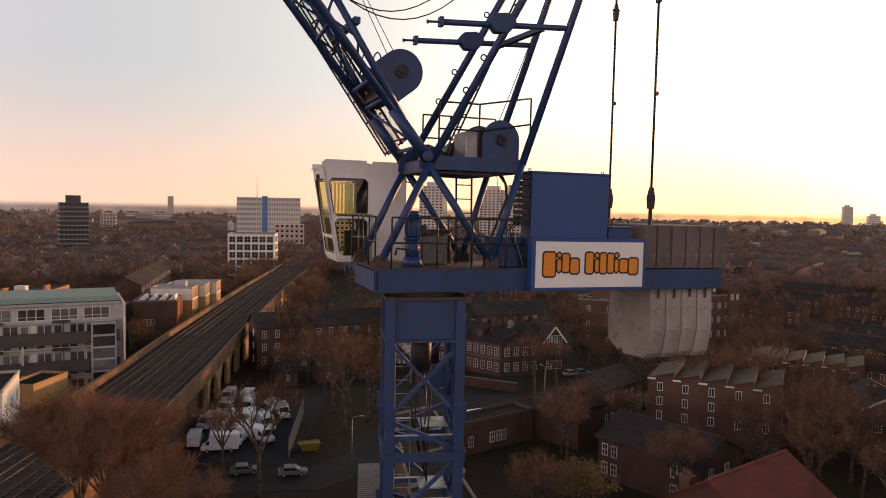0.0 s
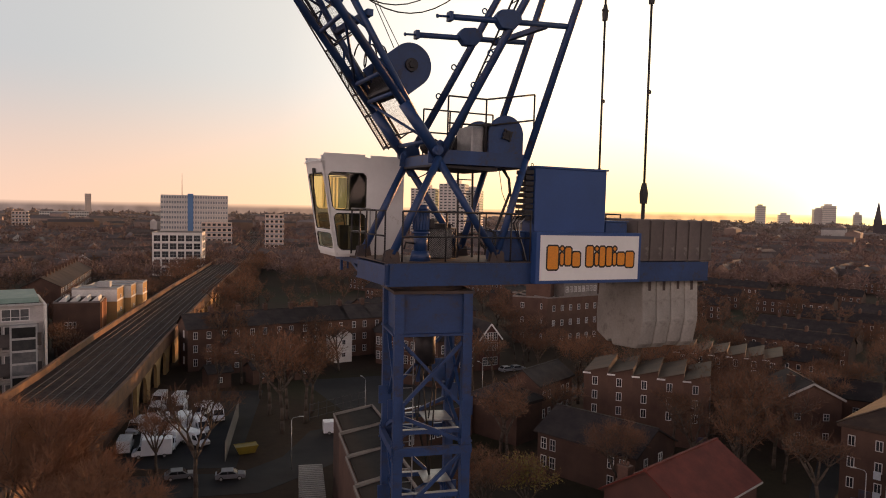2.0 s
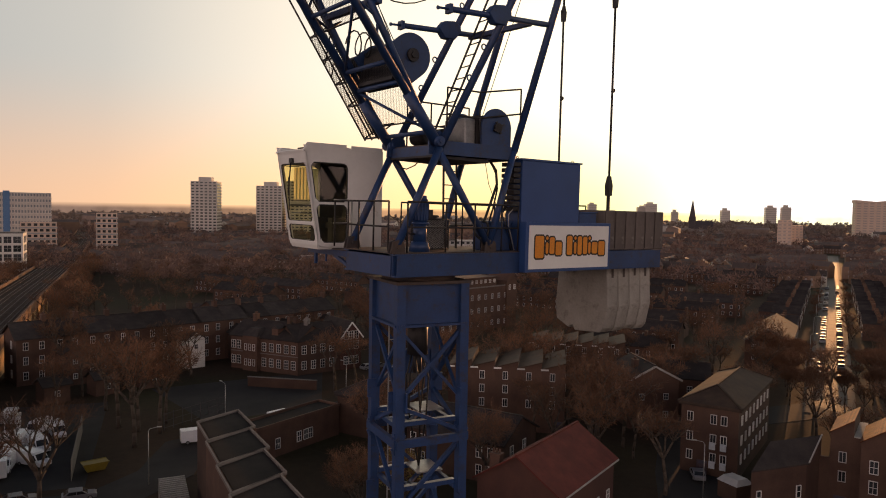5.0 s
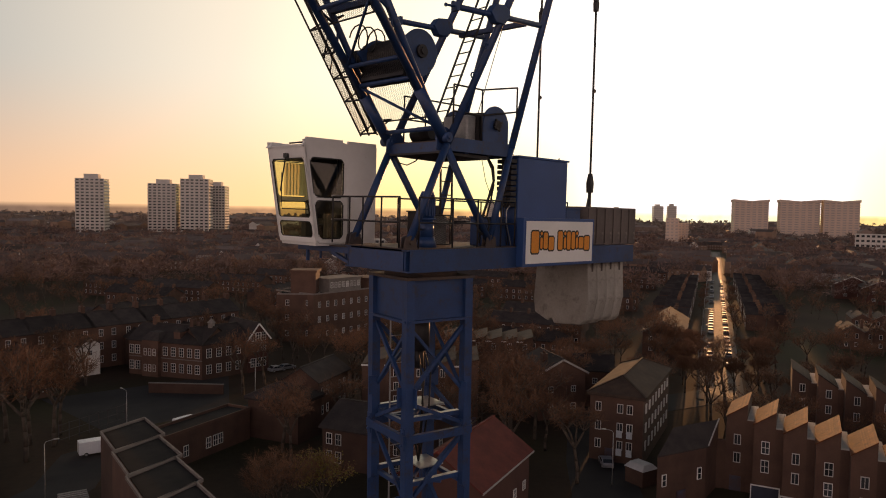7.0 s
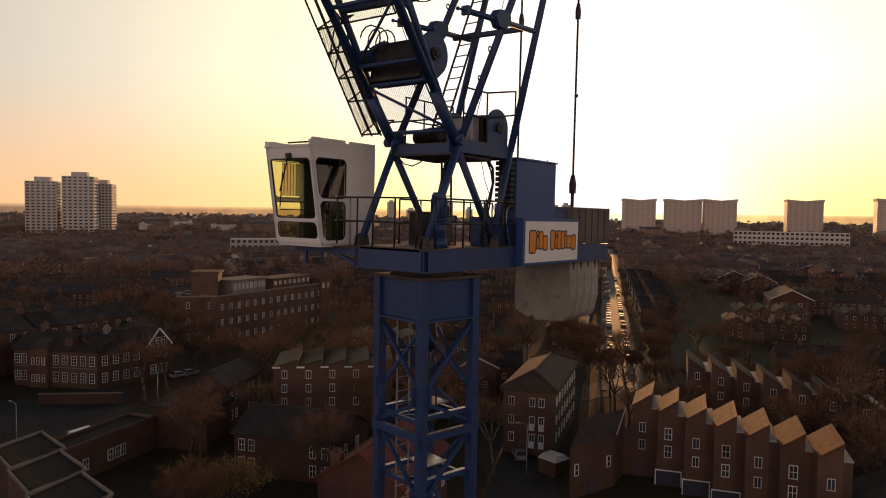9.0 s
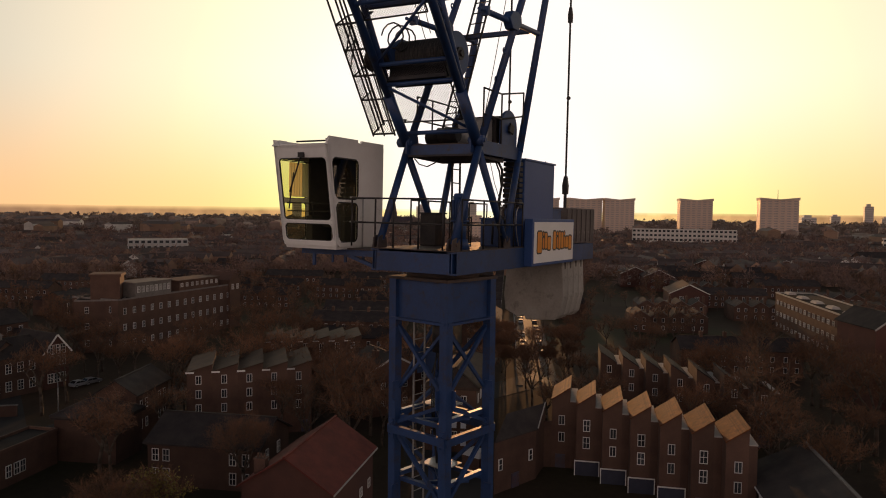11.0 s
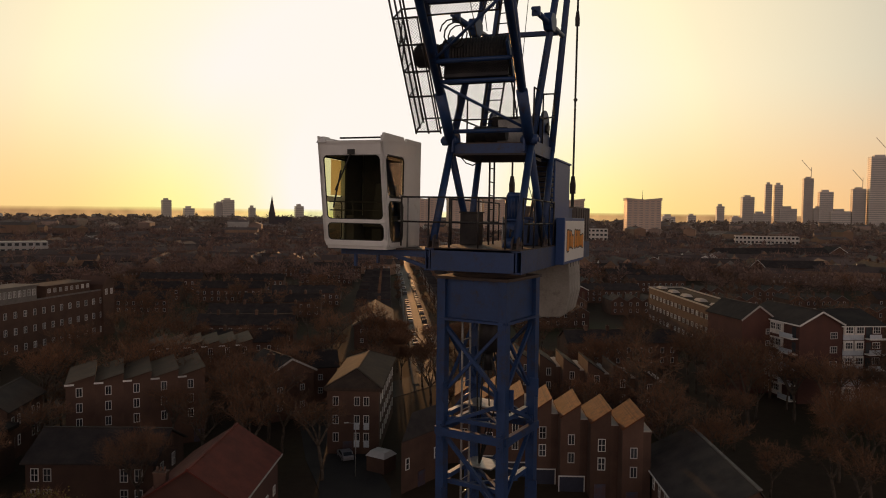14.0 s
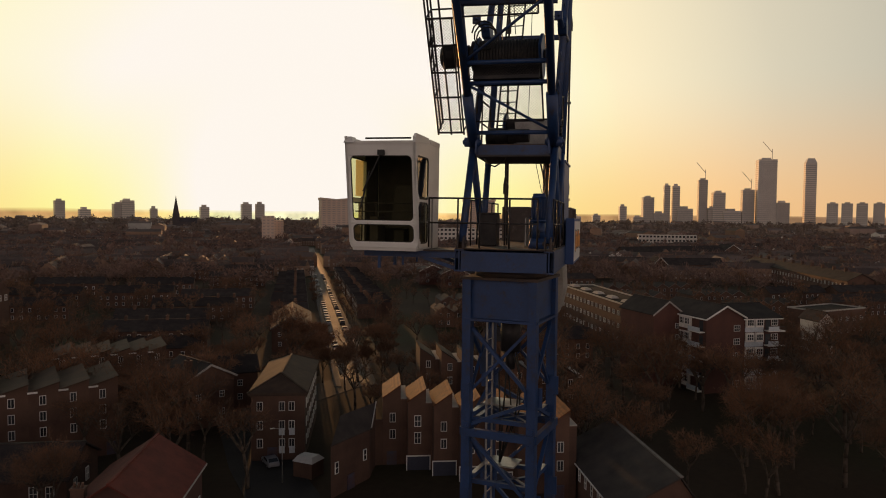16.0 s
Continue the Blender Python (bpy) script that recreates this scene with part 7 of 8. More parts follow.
part("cable_run", Bag().rope([(1.5, -0.5, 29.68), (1.62, -0.55, 29.5), (1.66, -0.55, 29.2), (1.5, -0.55, 28.8), (1.32, -0.52, 28.3), (1.3, -0.5, 27.8)], 0.03, 7), RUBBER, cr)
part("cable_run", Bag().rope([(1.6, -0.4, 29.68), (1.7, -0.45, 29.45), (1.72, -0.5, 29.1), (1.62, -0.5, 28.7), (1.5, -0.5, 28.35)], 0.02, 7), RUBBER, cr)
part("cable_coil", Bag().rope([(0.98 + (0.17 + 0.012 * (i % 5)) * math.cos(i * 0.5), -0.9 + 0.004 * (i % 7), 28.22 + (0.17 + 0.012 * (i % 5)) * math.sin(i * 0.5)) for i in range(60)], 0.011, 5), RUBBER, cr, "coil of black cable on the railing")
part("cable_run", Bag().rope([(1.52, -0.3, 29.66), (1.55, -0.4, 29.2), (1.7, -0.5, 28.75), (1.78, -0.6, 28.4)], 0.008, 5), RUBBER, cr)
part("cable_run", Bag().rope([(-0.3, 0.6, 29.62), (-0.26, 0.5, 29.5), (-0.1, 0.4, 29.46), (0.05, 0.3, 29.55), (0.1, 0.2, 29.66)], 0.014, 6), RUBBER, cr)
sb = on_crane("side_box", "small blue steel box beside the cabinet", "box", (4.3, -0.6, 27.745))
part("box_body", Bag().box(3.95, 4.55, -0.9, -0.45, 27.745, 28.62), BLUE, sb, bevel=0.02)
part("box_lid", Bag().box(3.93, 4.57, -0.92, -0.43, 28.62, 28.65), BLUE, sb)

# sign: lettering shown as plain blocks
sg = on_crane("sign_board", "white sign in a blue frame with orange black-edged lettering blocks", "sign", (3.35, -1.1, 27.32))
part("sign_frame", Bag().box(1.97, 4.72, -1.2, -1.0, 27.29, 28.39), BLUE_SMOOTH, sg, bevel=0.01)
part("sign_face", Bag().box(2.06, 4.64, -1.215, -1.2, 27.36, 28.32), SIGN_WHITE, sg)


def block(x, z, w, h, cut, parent):
    def shape(x, z, w, h, c, y0, y1):
        return Bag().plate([(x + c, z), (x + w - c, z), (x + w, z + c), (x + w, z + h - c), (x + w - c, z + h), (x + c, z + h), (x, z + h - c), (x, z + c)], (y0, y1))
    ed = part("lettering_edge", shape(x - 0.035, z - 0.035, w + 0.07, h + 0.07, cut + 0.02, -1.219, -1.214), SIGN_BLACK, parent, "black edge")
    part("lettering_block", shape(x, z, w, h, cut, -1.223, -1.218), SIGN_ORANGE, ed, "orange block")


for x, z, w, h in ((2.24, 27.60, 0.26, 0.49), (2.56, 27.69, 0.08, 0.26), (2.56, 28.0, 0.08, 0.08), (2.68, 27.69, 0.15, 0.37), (2.87, 27.66, 0.19, 0.30),
                   (3.23, 27.66, 0.17, 0.43), (3.46, 27.68, 0.08, 0.27), (3.46, 28.0, 0.08, 0.08), (3.58, 27.66, 0.14, 0.42), (3.76, 27.67, 0.14, 0.40), (3.94, 27.68, 0.08, 0.27), (3.94, 28.0, 0.08, 0.08), (4.06, 27.68, 0.19, 0.27), (4.29, 27.64, 0.21, 0.33)):
    block(x, z, w, h, 0.03, sg)

# counterweights
slab = on_crane("counterweight_slab", "dark weathered concrete counterweight slab standing on the counterjib", "counterweight", (4.95, 0, 27.735), "upper counterweights")
part("concrete_block", Bag().solid([(4.77, -0.97, 27.735), (5.145, -0.97, 27.735), (5.145, 0.97, 27.735), (4.77, 0.97, 27.735)], [(4.77, -0.97, 28.7), (5.145, -0.97, 28.7), (5.145, 0.97, 28.7), (4.77, 0.97, 28.7)]), CONCRETE_DARK, slab, bevel=0.025)
part("steel_edge", Bag().box(4.78, 4.79, -0.985, -0.97, 27.78, 28.66), RUST_STEEL, slab)
for i in range(1, 6):
    m = CRANE @ Matrix.Translation((4.95 + 0.383 * i, 0, 27.735))
    copy_thing(slab, m)
hang = on_crane("hanging_counterweight", "pale concrete counterweight slab hung under the counterjib", "counterweight", (5.42, 0, 25.6), "hanging counterweights")
prof = [(-0.72, 27.26), (-0.78, 26.3), (-0.66, 25.74), (-0.55, 25.62), (0.3, 25.56), (0.36, 25.68), (0.46, 25.66), (0.5, 25.6), (0.95, 25.8), (1.0, 26.2), (0.92, 27.26)]
part("concrete_block", Bag().solid([(5.21, y, z) for y, z in prof], [(5.62, y, z) for y, z in prof]), CONCRETE, hang, bevel=0.03)
for y0, y1 in ((-0.735, -0.72), (0.92, 0.95)):
    part("hanger_strap", Bag().box(5.38, 5.46, y0, y1, 26.9, 27.27), RUST_STEEL, hang)
for i in range(1, 4):
    copy_thing(hang, CRANE @ Matrix.Translation((5.42 + 0.43 * i, 0, 25.6 + (0.03 if i == 2 else 0))))

# operator's cab on the far side
cab = on_crane("operator_cab", "white crane operator cab with yellow-tinted windows", "crane cab", (-0.8, 2.4, 27.68))
Y0, Y1 = 1.67, 3.13
FX = lambda z: -1.55 - 0.35 * (z - 27.79) / 2.13


def side_wall(y0, y1, xr):
    """Cab side with an upper and a lower window opening: one plate with two holes."""
    hole_hi = [(FX(28.72) + 0.1, 28.72), (xr, 28.72), (xr, 29.56), (FX(29.56) + 0.1, 29.56)]
    hole_lo = [(FX(27.82) + 0.1, 27.82), (xr, 27.82), (xr, 28.64), (FX(28.64) + 0.1, 28.64)]
    rim = [(FX(27.74) + 0.1, 27.72), (xr, 27.72), (0.08, 27.72), (0.08, 29.9), (xr + 0.12, 29.91), (xr, 29.93), (FX(29.93), 29.93), (FX(29.56), 29.56), (FX(28.72), 28.72), (FX(28.64), 28.64), (FX(27.82), 27.82)]
    pts = rim + hole_hi + hole_lo          # rim 0-10, upper hole 11-14, lower hole 15-18
    quads = [(0, 1, 16, 15), (0, 15, 10), (10, 15, 18, 9), (9, 18, 11, 8), (18, 17, 12, 11), (8, 11, 14, 7), (7, 14, 13, 5, 6), (1, 2, 3, 4, 5, 13, 12, 17, 16)]
    b = Bag()
    n = len(pts)
    b.v = [(x, y0, z) for x, z in pts] + [(x, y1, z) for x, z in pts]
    b.f = [q for q in quads] + [tuple(n + k for k in reversed(q)) for q in quads]
    for loop in (range(0, 11), range(11, 15), range(15, 19)):
        loop = list(loop)
        b.f += [(p, q, n + q, n + p) for p, q in zip(loop, loop[1:] + loop[:1])]
    b.m, b.s = [0] * len(b.f), [False] * len(b.f)
    return b


part("side_wall", side_wall(Y0, Y0 + 0.05, -0.84), CAB_WHITE, cab)
part("side_wall", side_wall(Y1 - 0.05, Y1, -0.84), CAB_WHITE, cab)
fw = Bag()


def front_strip(z0, z1, ya0, ya1, yb0, yb1, depth=0.06):
    fw.solid([(FX(z0), ya0, z0), (FX(z0) + depth, ya0, z0), (FX(z0) + depth, ya1, z0), (FX(z0), ya1, z0)], [(FX(z1), yb0, z1), (FX(z1) + depth, yb0, z1), (FX(z1) + depth, yb1, z1), (FX(z1), yb1, z1)])


front_strip(29.55, 29.84, Y0, Y1, Y0, Y1)
front_strip(28.19, 28.27, Y0, Y1, Y0, Y1)
front_strip(27.72, 27.84, Y0 + 0.03, Y1 - 0.03, Y0, Y1)
for z0, z1 in ((27.84, 28.19), (28.27, 29.55)):
    front_strip(z0, z1, Y0, Y0 + 0.09, Y0, Y0 + 0.09)
    front_strip(z0, z1, Y1 - 0.1, Y1, Y1 - 0.1, Y1)
part("front_wall", fw, CAB_WHITE, cab, bevel=0.012)
part("rear_wall", Bag().box(0.03, 0.08, Y0 + 0.05, Y1 - 0.05, 27.72, 29.88), CAB_WHITE, cab)
part("roof", Bag().solid([(-1.88, Y0 + 0.05, 29.76), (0.05, Y0 + 0.05, 29.76), (0.05, Y1 - 0.05, 29.76), (-1.88, Y1 - 0.05, 29.76)], [(-1.9, Y0 + 0.05, 29.82), (0.05, Y0 + 0.05, 29.84), (0.05, Y1 - 0.05, 29.84), (-1.9, Y1 - 0.05, 29.82)]), CAB_WHITE, cab)
part("roof_lip", Bag().solid([(-1.93, Y0 - 0.01, 29.8), (-0.88, Y0 - 0.01, 29.88), (-0.88, Y0 + 0.04, 29.88), (-1.93, Y0 + 0.04, 29.8)], [(-1.83, Y0 - 0.01, 29.985), (-0.88, Y0 - 0.01, 29.985), (-0.88, Y0 + 0.04, 29.985), (-1.83, Y0 + 0.04, 29.985)]).box(-0.74, 0.06, Y0 - 0.01, Y0 + 0.04, 29.88, 29.975), CAB_WHITE, cab)
part("roof_lip", Bag().solid([(-1.93, Y1 - 0.2, 29.8), (-1.6, Y1 - 0.2, 29.8), (-1.6, Y1 + 0.01, 29.8), (-1.93, Y1 + 0.01, 29.8)], [(-1.83, Y1 - 0.12, 29.93), (-1.6, Y1 - 0.12, 29.93), (-1.6, Y1 - 0.02, 29.93), (-1.83, Y1 - 0.02, 29.93)]), CAB_WHITE, cab)
part("roof_rail", Bag().tube((-1.5, Y0 + 0.2, 29.93), (-1.5, Y1 - 0.3, 29.93), 0.02, 6).tube((-0.9, Y0 + 0.2, 29.92), (-0.9, Y1 - 0.3, 29.92), 0.02, 6), DARK_STEEL, cab)
part("floor", Bag().solid([(-1.5, Y0 + 0.06, 27.66), (0.05, Y0 + 0.02, 27.66), (0.05, Y1 - 0.02, 27.66), (-1.5, Y1 - 0.06, 27.66)], [(-1.52, Y0 + 0.05, 27.72), (0.08, Y0, 27.72), (0.08, Y1, 27.72), (-1.52, Y1 - 0.05, 27.72)]), CAB_WHITE, cab)


def pane(name, pts, parent, r=0.09):
    """A glass sheet with a rubber gasket and rounded corners in the white frame."""
    b = Bag()
    b.face(pts)
    ob = part(name, b, CAB_GLASS, parent, "yellow-tinted glass")
    ob.visible_shadow = False
    P = [Vector(p) for p in pts]
    out = (P[1] - P[0]).cross(P[2] - P[1]).normalized() * 0.022
    loop, n = [], len(P)
    for k in range(n):
        a, c, d = P[k - 1], P[k], P[(k + 1) % n]
        e, f = (a - c).normalized() * r, (d - c).normalized() * r
        arc = [c + e * (1 - math.sin(t)) + f * (1 - math.cos(t)) for t in [math.pi / 2 * q / 5 for q in range(6)]]
        loop += arc
        corner = [c] + arc
        part("corner_fillet", Bag().solid([tuple(v - out) for v in corner], [tuple(v + out) for v in corner]), CAB_WHITE, ob, "white rounded frame corner")
    gk = Bag()
    for p, q in zip(loop, loop[1:] + loop[:1]):
        gk.bar(p, q, 0.026, 0.026)
    part("rubber_gasket", gk, RUBBER, ob)


for y, xr in ((Y0 + 0.012, -0.84), (Y1 - 0.012, -0.84)):
    pane("window_pane", [(FX(28.72) + 0.1, y, 28.72), (xr, y, 28.72), (xr, y, 29.56), (FX(29.56) + 0.1, y, 29.56)], cab)
    pane("window_pane", [(FX(27.82) + 0.1, y, 27.82), (xr, y, 27.82), (xr, y, 28.64), (FX(28.64) + 0.1, y, 28.64)], cab)
pane("window_pane", [(FX(28.27) + 0.02, Y0 + 0.09, 28.27), (FX(28.27) + 0.02, Y1 - 0.1, 28.27), (FX(29.55) + 0.02, Y1 - 0.1, 29.55), (FX(29.55) + 0.02, Y0 + 0.09, 29.55)], cab)
pane("window_pane", [(FX(27.84) + 0.02, Y0 + 0.09, 27.84), (FX(27.84) + 0.02, Y1 - 0.1, 27.84), (FX(28.19) + 0.02, Y1 - 0.1, 28.19), (FX(28.19) + 0.02, Y0 + 0.09, 28.19)], cab)
seat = Bag().box(-0.9, -0.4, 2.05, 2.6, 28.1, 28.25).solid([(-0.5, 2.05, 28.2), (-0.36, 2.05, 28.2), (-0.36, 2.6, 28.2), (-0.5, 2.6, 28.2)], [(-0.38, 2.1, 29.05), (-0.26, 2.1, 29.05), (-0.26, 2.55, 29.05), (-0.38, 2.55, 29.05)])
seat.box(-0.75, -0.5, 2.2, 2.45, 27.72, 28.1)
part("operator_seat", seat, CAB_DARK, cab, "dark padded seat", bevel=0.03)
cs = Bag().box(-1.15, -0.65, 1.78, 1.98, 27.72, 28.35).box(-1.15, -0.65, 2.66, 2.84, 27.72, 28.35)
for y in (1.88, 2.75):
    cs.tube((-1.0, y, 28.35), (-1.05, y, 28.6), 0.018, 6).tube((-1.05, y, 28.58), (-1.06, y, 28.66), 0.035, 8)
part("control_console", cs, CAB_DARK, cab, bevel=0.015)
part("lining", Bag().box(-0.02, 0.02, Y0 + 0.06, Y1 - 0.1, 27.74, 29.75), CAB_DARK, cab, "dark rear lining")
part("lining", Bag().box(-0.8, -0.03, Y1 - 0.09, Y1 - 0.055, 27.74, 29.75), CAB_DARK, cab, "dark side lining")
part("lining", Bag().box(-0.8, -0.03, Y0 + 0.055, Y0 + 0.09, 27.74, 29.75), CAB_DARK, cab, "dark side lining")
part("lining", Bag().box(-1.85, 0.0, Y0 + 0.06, Y1 - 0.06, 29.7, 29.74), CAB_DARK, cab, "dark ceiling lining")
part("window_bar", Bag().tube((FX(28.6) + 0.1, Y0 + 0.1, 28.62), (FX(28.6) + 0.1, Y1 - 0.12, 28.62), 0.014, 6).tube((FX(28.4) + 0.1, Y0 + 0.1, 28.45), (FX(28.4) + 0.1, Y1 - 0.12, 28.45), 0.014, 6), DARK_STEEL, cab)
wp = Bag().box(FX(29.6) - 0.06, FX(29.6), 2.3, 2.44, 29.56, 29.66).bar((FX(29.58) - 0.05, 2.36, 29.6), (FX(28.85) - 0.03, 2.78, 28.85), 0.025, 0.02).bar((FX(29.2) - 0.04, 2.62, 29.25), (FX(28.4) - 0.03, 2.86, 28.5), 0.02, 0.03)
part("wiper", wp, RUBBER, cab, "black wiper")
bl = Bag()
for i in range(14):
    x = -1.5 + 0.044 * i
    y, y2 = Y1 - 0.1 - 0.025 * (i % 2), Y1 - 0.1 - 0.025 * ((i + 1) % 2)
    bl.face([(x, y, 29.5), (x + 0.044, y2, 29.5), (x + 0.044, y2, 28.76), (x, y, 28.76)])
part("sun_curtain", bl, CURTAIN, cab, "pale yellow pleated curtain")
part("curtain_rail", Bag().tube((-1.75, Y1 - 0.11, 29.52), (-0.86, Y1 - 0.11, 29.52), 0.012, 6), DARK_STEEL, cab)
ct = on_crane("cab_bracket", "blue steel bracket and catwalk carrying the cab", "bracket", (-0.6, 1.3, 27.5))
for x in (-1.1, 0.0):
    part("bracket_beam", Bag().box(x - 0.05, x + 0.05, 0.9, 2.95, 27.53, 27.655), BLUE, ct)
    part("bracket_brace", Bag().bar((x, 1.0, 27.32), (x, 1.75, 27.55), 0.07, 0.07), BLUE, ct)
    part("hanging_stub", Bag().box(x - 0.03, x + 0.03, 2.6, 2.66, 27.28, 27.53), BLUE, ct)
    part("hanging_stub", Bag().box(x - 0.02, x + 0.02, 2.1, 2.14, 27.36, 27.53), BLUE, ct)
part("catwalk_plate", Bag().box(-1.2, 0.05, 1.0, 1.66, 27.66, 27.69), RUST_STEEL, ct)
dh = on_crane("door_handrail", "pale tubular handrail beside the cab door", "handrail", (-0.8, 1.55, 27.7))
part("rail", Bag().tube((-1.2, 1.6, 28.76), (-0.75, 1.6, 28.76), 0.018, 7).tube((-0.75, 1.6, 28.76), (-0.75, 1.6, 27.69), 0.018, 7).tube((-1.2, 1.6, 28.25), (-0.75, 1.6, 28.25), 0.016, 7), GALV, dh)

# ropes and cables
rp = on_crane("wire_rope", "thin dark steel wire ropes of the crane", "wire rope", (1.4, 0, 30.7))
part("rope", Bag().tube((1.55, -0.1, 30.68), (4.9, 0.2, 39.0), 0.009, 5), ROPE, rp)
part("rope", Bag().tube((-0.9, -0.1, 32.05), (-2.2, -0.05, 34.6), 0.009, 5).tube((-0.55, 0.2, 31.95), (-1.9, 0.4, 34.4), 0.009, 5), ROPE, rp)
for y, z0, x0 in ((-0.3, 32.85, -2.0), (0.3, 33.15, -2.1)):
    pts = [(x0 + (2.9) * i / 10, y + 0.05 * i, z0 + 0.62 * ((i - 5) / 5) ** 2 - 0.3 + 0.05 * i) for i in range(11)]
    part("hanging_cable", Bag().rope(pts, 0.014, 6), RUBBER, rp, "black hanging cable")


# ---- trees: bare winter crowns ----
def make_tree(seed, height, spread, twig_count, leafy=0.0, lean=0.0, levels=4, twig=0.011):
    """Trunk with limbs and a crown of fine twigs, around the origin."""
    r = random.Random(seed)
    wood, tw = Bag(), Bag()
    tips = []

    def grow(p, d, length, rad, depth):
        q = p
        seg = 3 if depth < 2 else 2
        for i in range(seg):
            d2 = (d + Vector((r.uniform(-0.16, 0.16), r.uniform(-0.16, 0.16), r.uniform(-0.05, 0.14)))).normalized()
            e = q + d2 * (length / seg)
            wood.tube(q, e, max(rad * (1 - 0.3 * i / seg), 0.014), 6 if depth < 2 and levels > 2 else 3, max(rad * (1 - 0.3 * (i + 1) / seg), 0.012))
            q, d = e, d2
            if depth >= min(2, levels - 1):
                tips.append((q.copy(), d.copy()))
        if depth == levels:
            return
        n = (5, 4, 3, 3)[depth] if depth < 4 else 2
        for i in range(n):
            a = 2 * math.pi * (i + r.random() * 0.7) / n
            up = r.uniform(0.35, 0.85) if depth else r.uniform(0.5, 1.0)
            side = Vector((math.cos(a), math.sin(a), 0)) * spread
            nd = (d * up + side * r.uniform(0.5, 0.95) + Vector((0, 0, 0.16))).normalized()
            grow(q, nd, length * r.uniform(0.52, 0.8), rad * 0.56, depth + 1)

    grow(Vector((0, 0, 0)), Vector((lean, 0, 1)).normalized(), height * 0.34, height * 0.021, 0)
    for i in range(twig_count):
        p, d = r.choice(tips)
        o = Vector((r.gauss(0, 1), r.gauss(0, 1), r.gauss(0.15, 0.9))).normalized()
        d2 = (d * 0.7 + o * 0.8).normalized()
        L = r.uniform(0.35, 1.05) * height / 12
        a = p + o * r.uniform(0, 0.25)
        side = d2.cross(Vector((r.random(), r.random(), r.random()))).normalized() * twig
        b = a + d2 * L
        tw.face([a - side, a + side, b])
        for k in range(2 if levels > 2 else 1):
            c = a + d2 * (L * r.uniform(0.3, 0.8))
            e = c + (d2 + Vector((r.gauss(0, 0.7), r.gauss(0, 0.7), r.gauss(0.1, 0.6)))).normalized() * L * 0.5
            tw.face([c - side * 0.8, c + side * 0.8, e])
    lv = Bag()
    for i in range(int(leafy)):
        p, d = r.choice(tips)
        p = p + Vector((r.gauss(0, 0.3), r.gauss(0, 0.3), r.gauss(0, 0.3)))
        u = Vector((r.gauss(0, 1), r.gauss(0, 1), r.gauss(0, 1))).normalized() * 0.09
        v = u.cross(Vector((r.gauss(0, 1), r.gauss(0, 1), r.gauss(0, 1)))).normalized() * 0.07
        lv.face([p - u, p + v, p + u, p - v])
    return mesh_of("trunk", wood, BARK), mesh_of("crown", tw, TWIGS), (mesh_of("leaves", lv, LEAVES) if leafy else None)


KINDS = [("bare winter tree with a fine brown crown", make_tree(1, 12, 0.8, 5200)), ("bare upright winter tree with dark limbs", make_tree(2, 13, 0.55, 2200)), ("bare spreading winter tree", make_tree(3, 11, 0.95, 4200)),
         ("bare tree with a dense twiggy russet crown", make_tree(4, 10, 0.75, 6500)), ("small bare tree with some yellow leaves", make_tree(5, 8, 0.7, 2500, 1800))]
KINDS.append(("large bare tree with a dense fuzzy russet crown", make_tree(6, 15.5, 0.62, 15000, twig=0.014)))
MID_KINDS = [("bare winter tree among the houses", make_tree(11, 12, 0.8, 1000, levels=3, twig=0.024)), ("bare spreading tree among the houses", make_tree(12, 11, 0.95, 1000, levels=3, twig=0.024)), ("twiggy russet tree among the houses", make_tree(13, 10, 0.75, 1200, levels=3, twig=0.026))]


def tree(k, x, y, scale=1.0, turn=0.0, kinds=KINDS):
    label, (trunk, crown, leaves) = kinds[k]
    t = thing("tree", label, "tree", (x, y, 0), turn, "bare trees")
    t.matrix_basis = t.matrix_basis @ Matrix.Scale(scale, 4)
    part("trunk", trunk, None, t)
    part("crown", crown, None, t, "fine bare twigs")
    if leaves:
        part("leaves", leaves, None, t, "last yellow leaves")


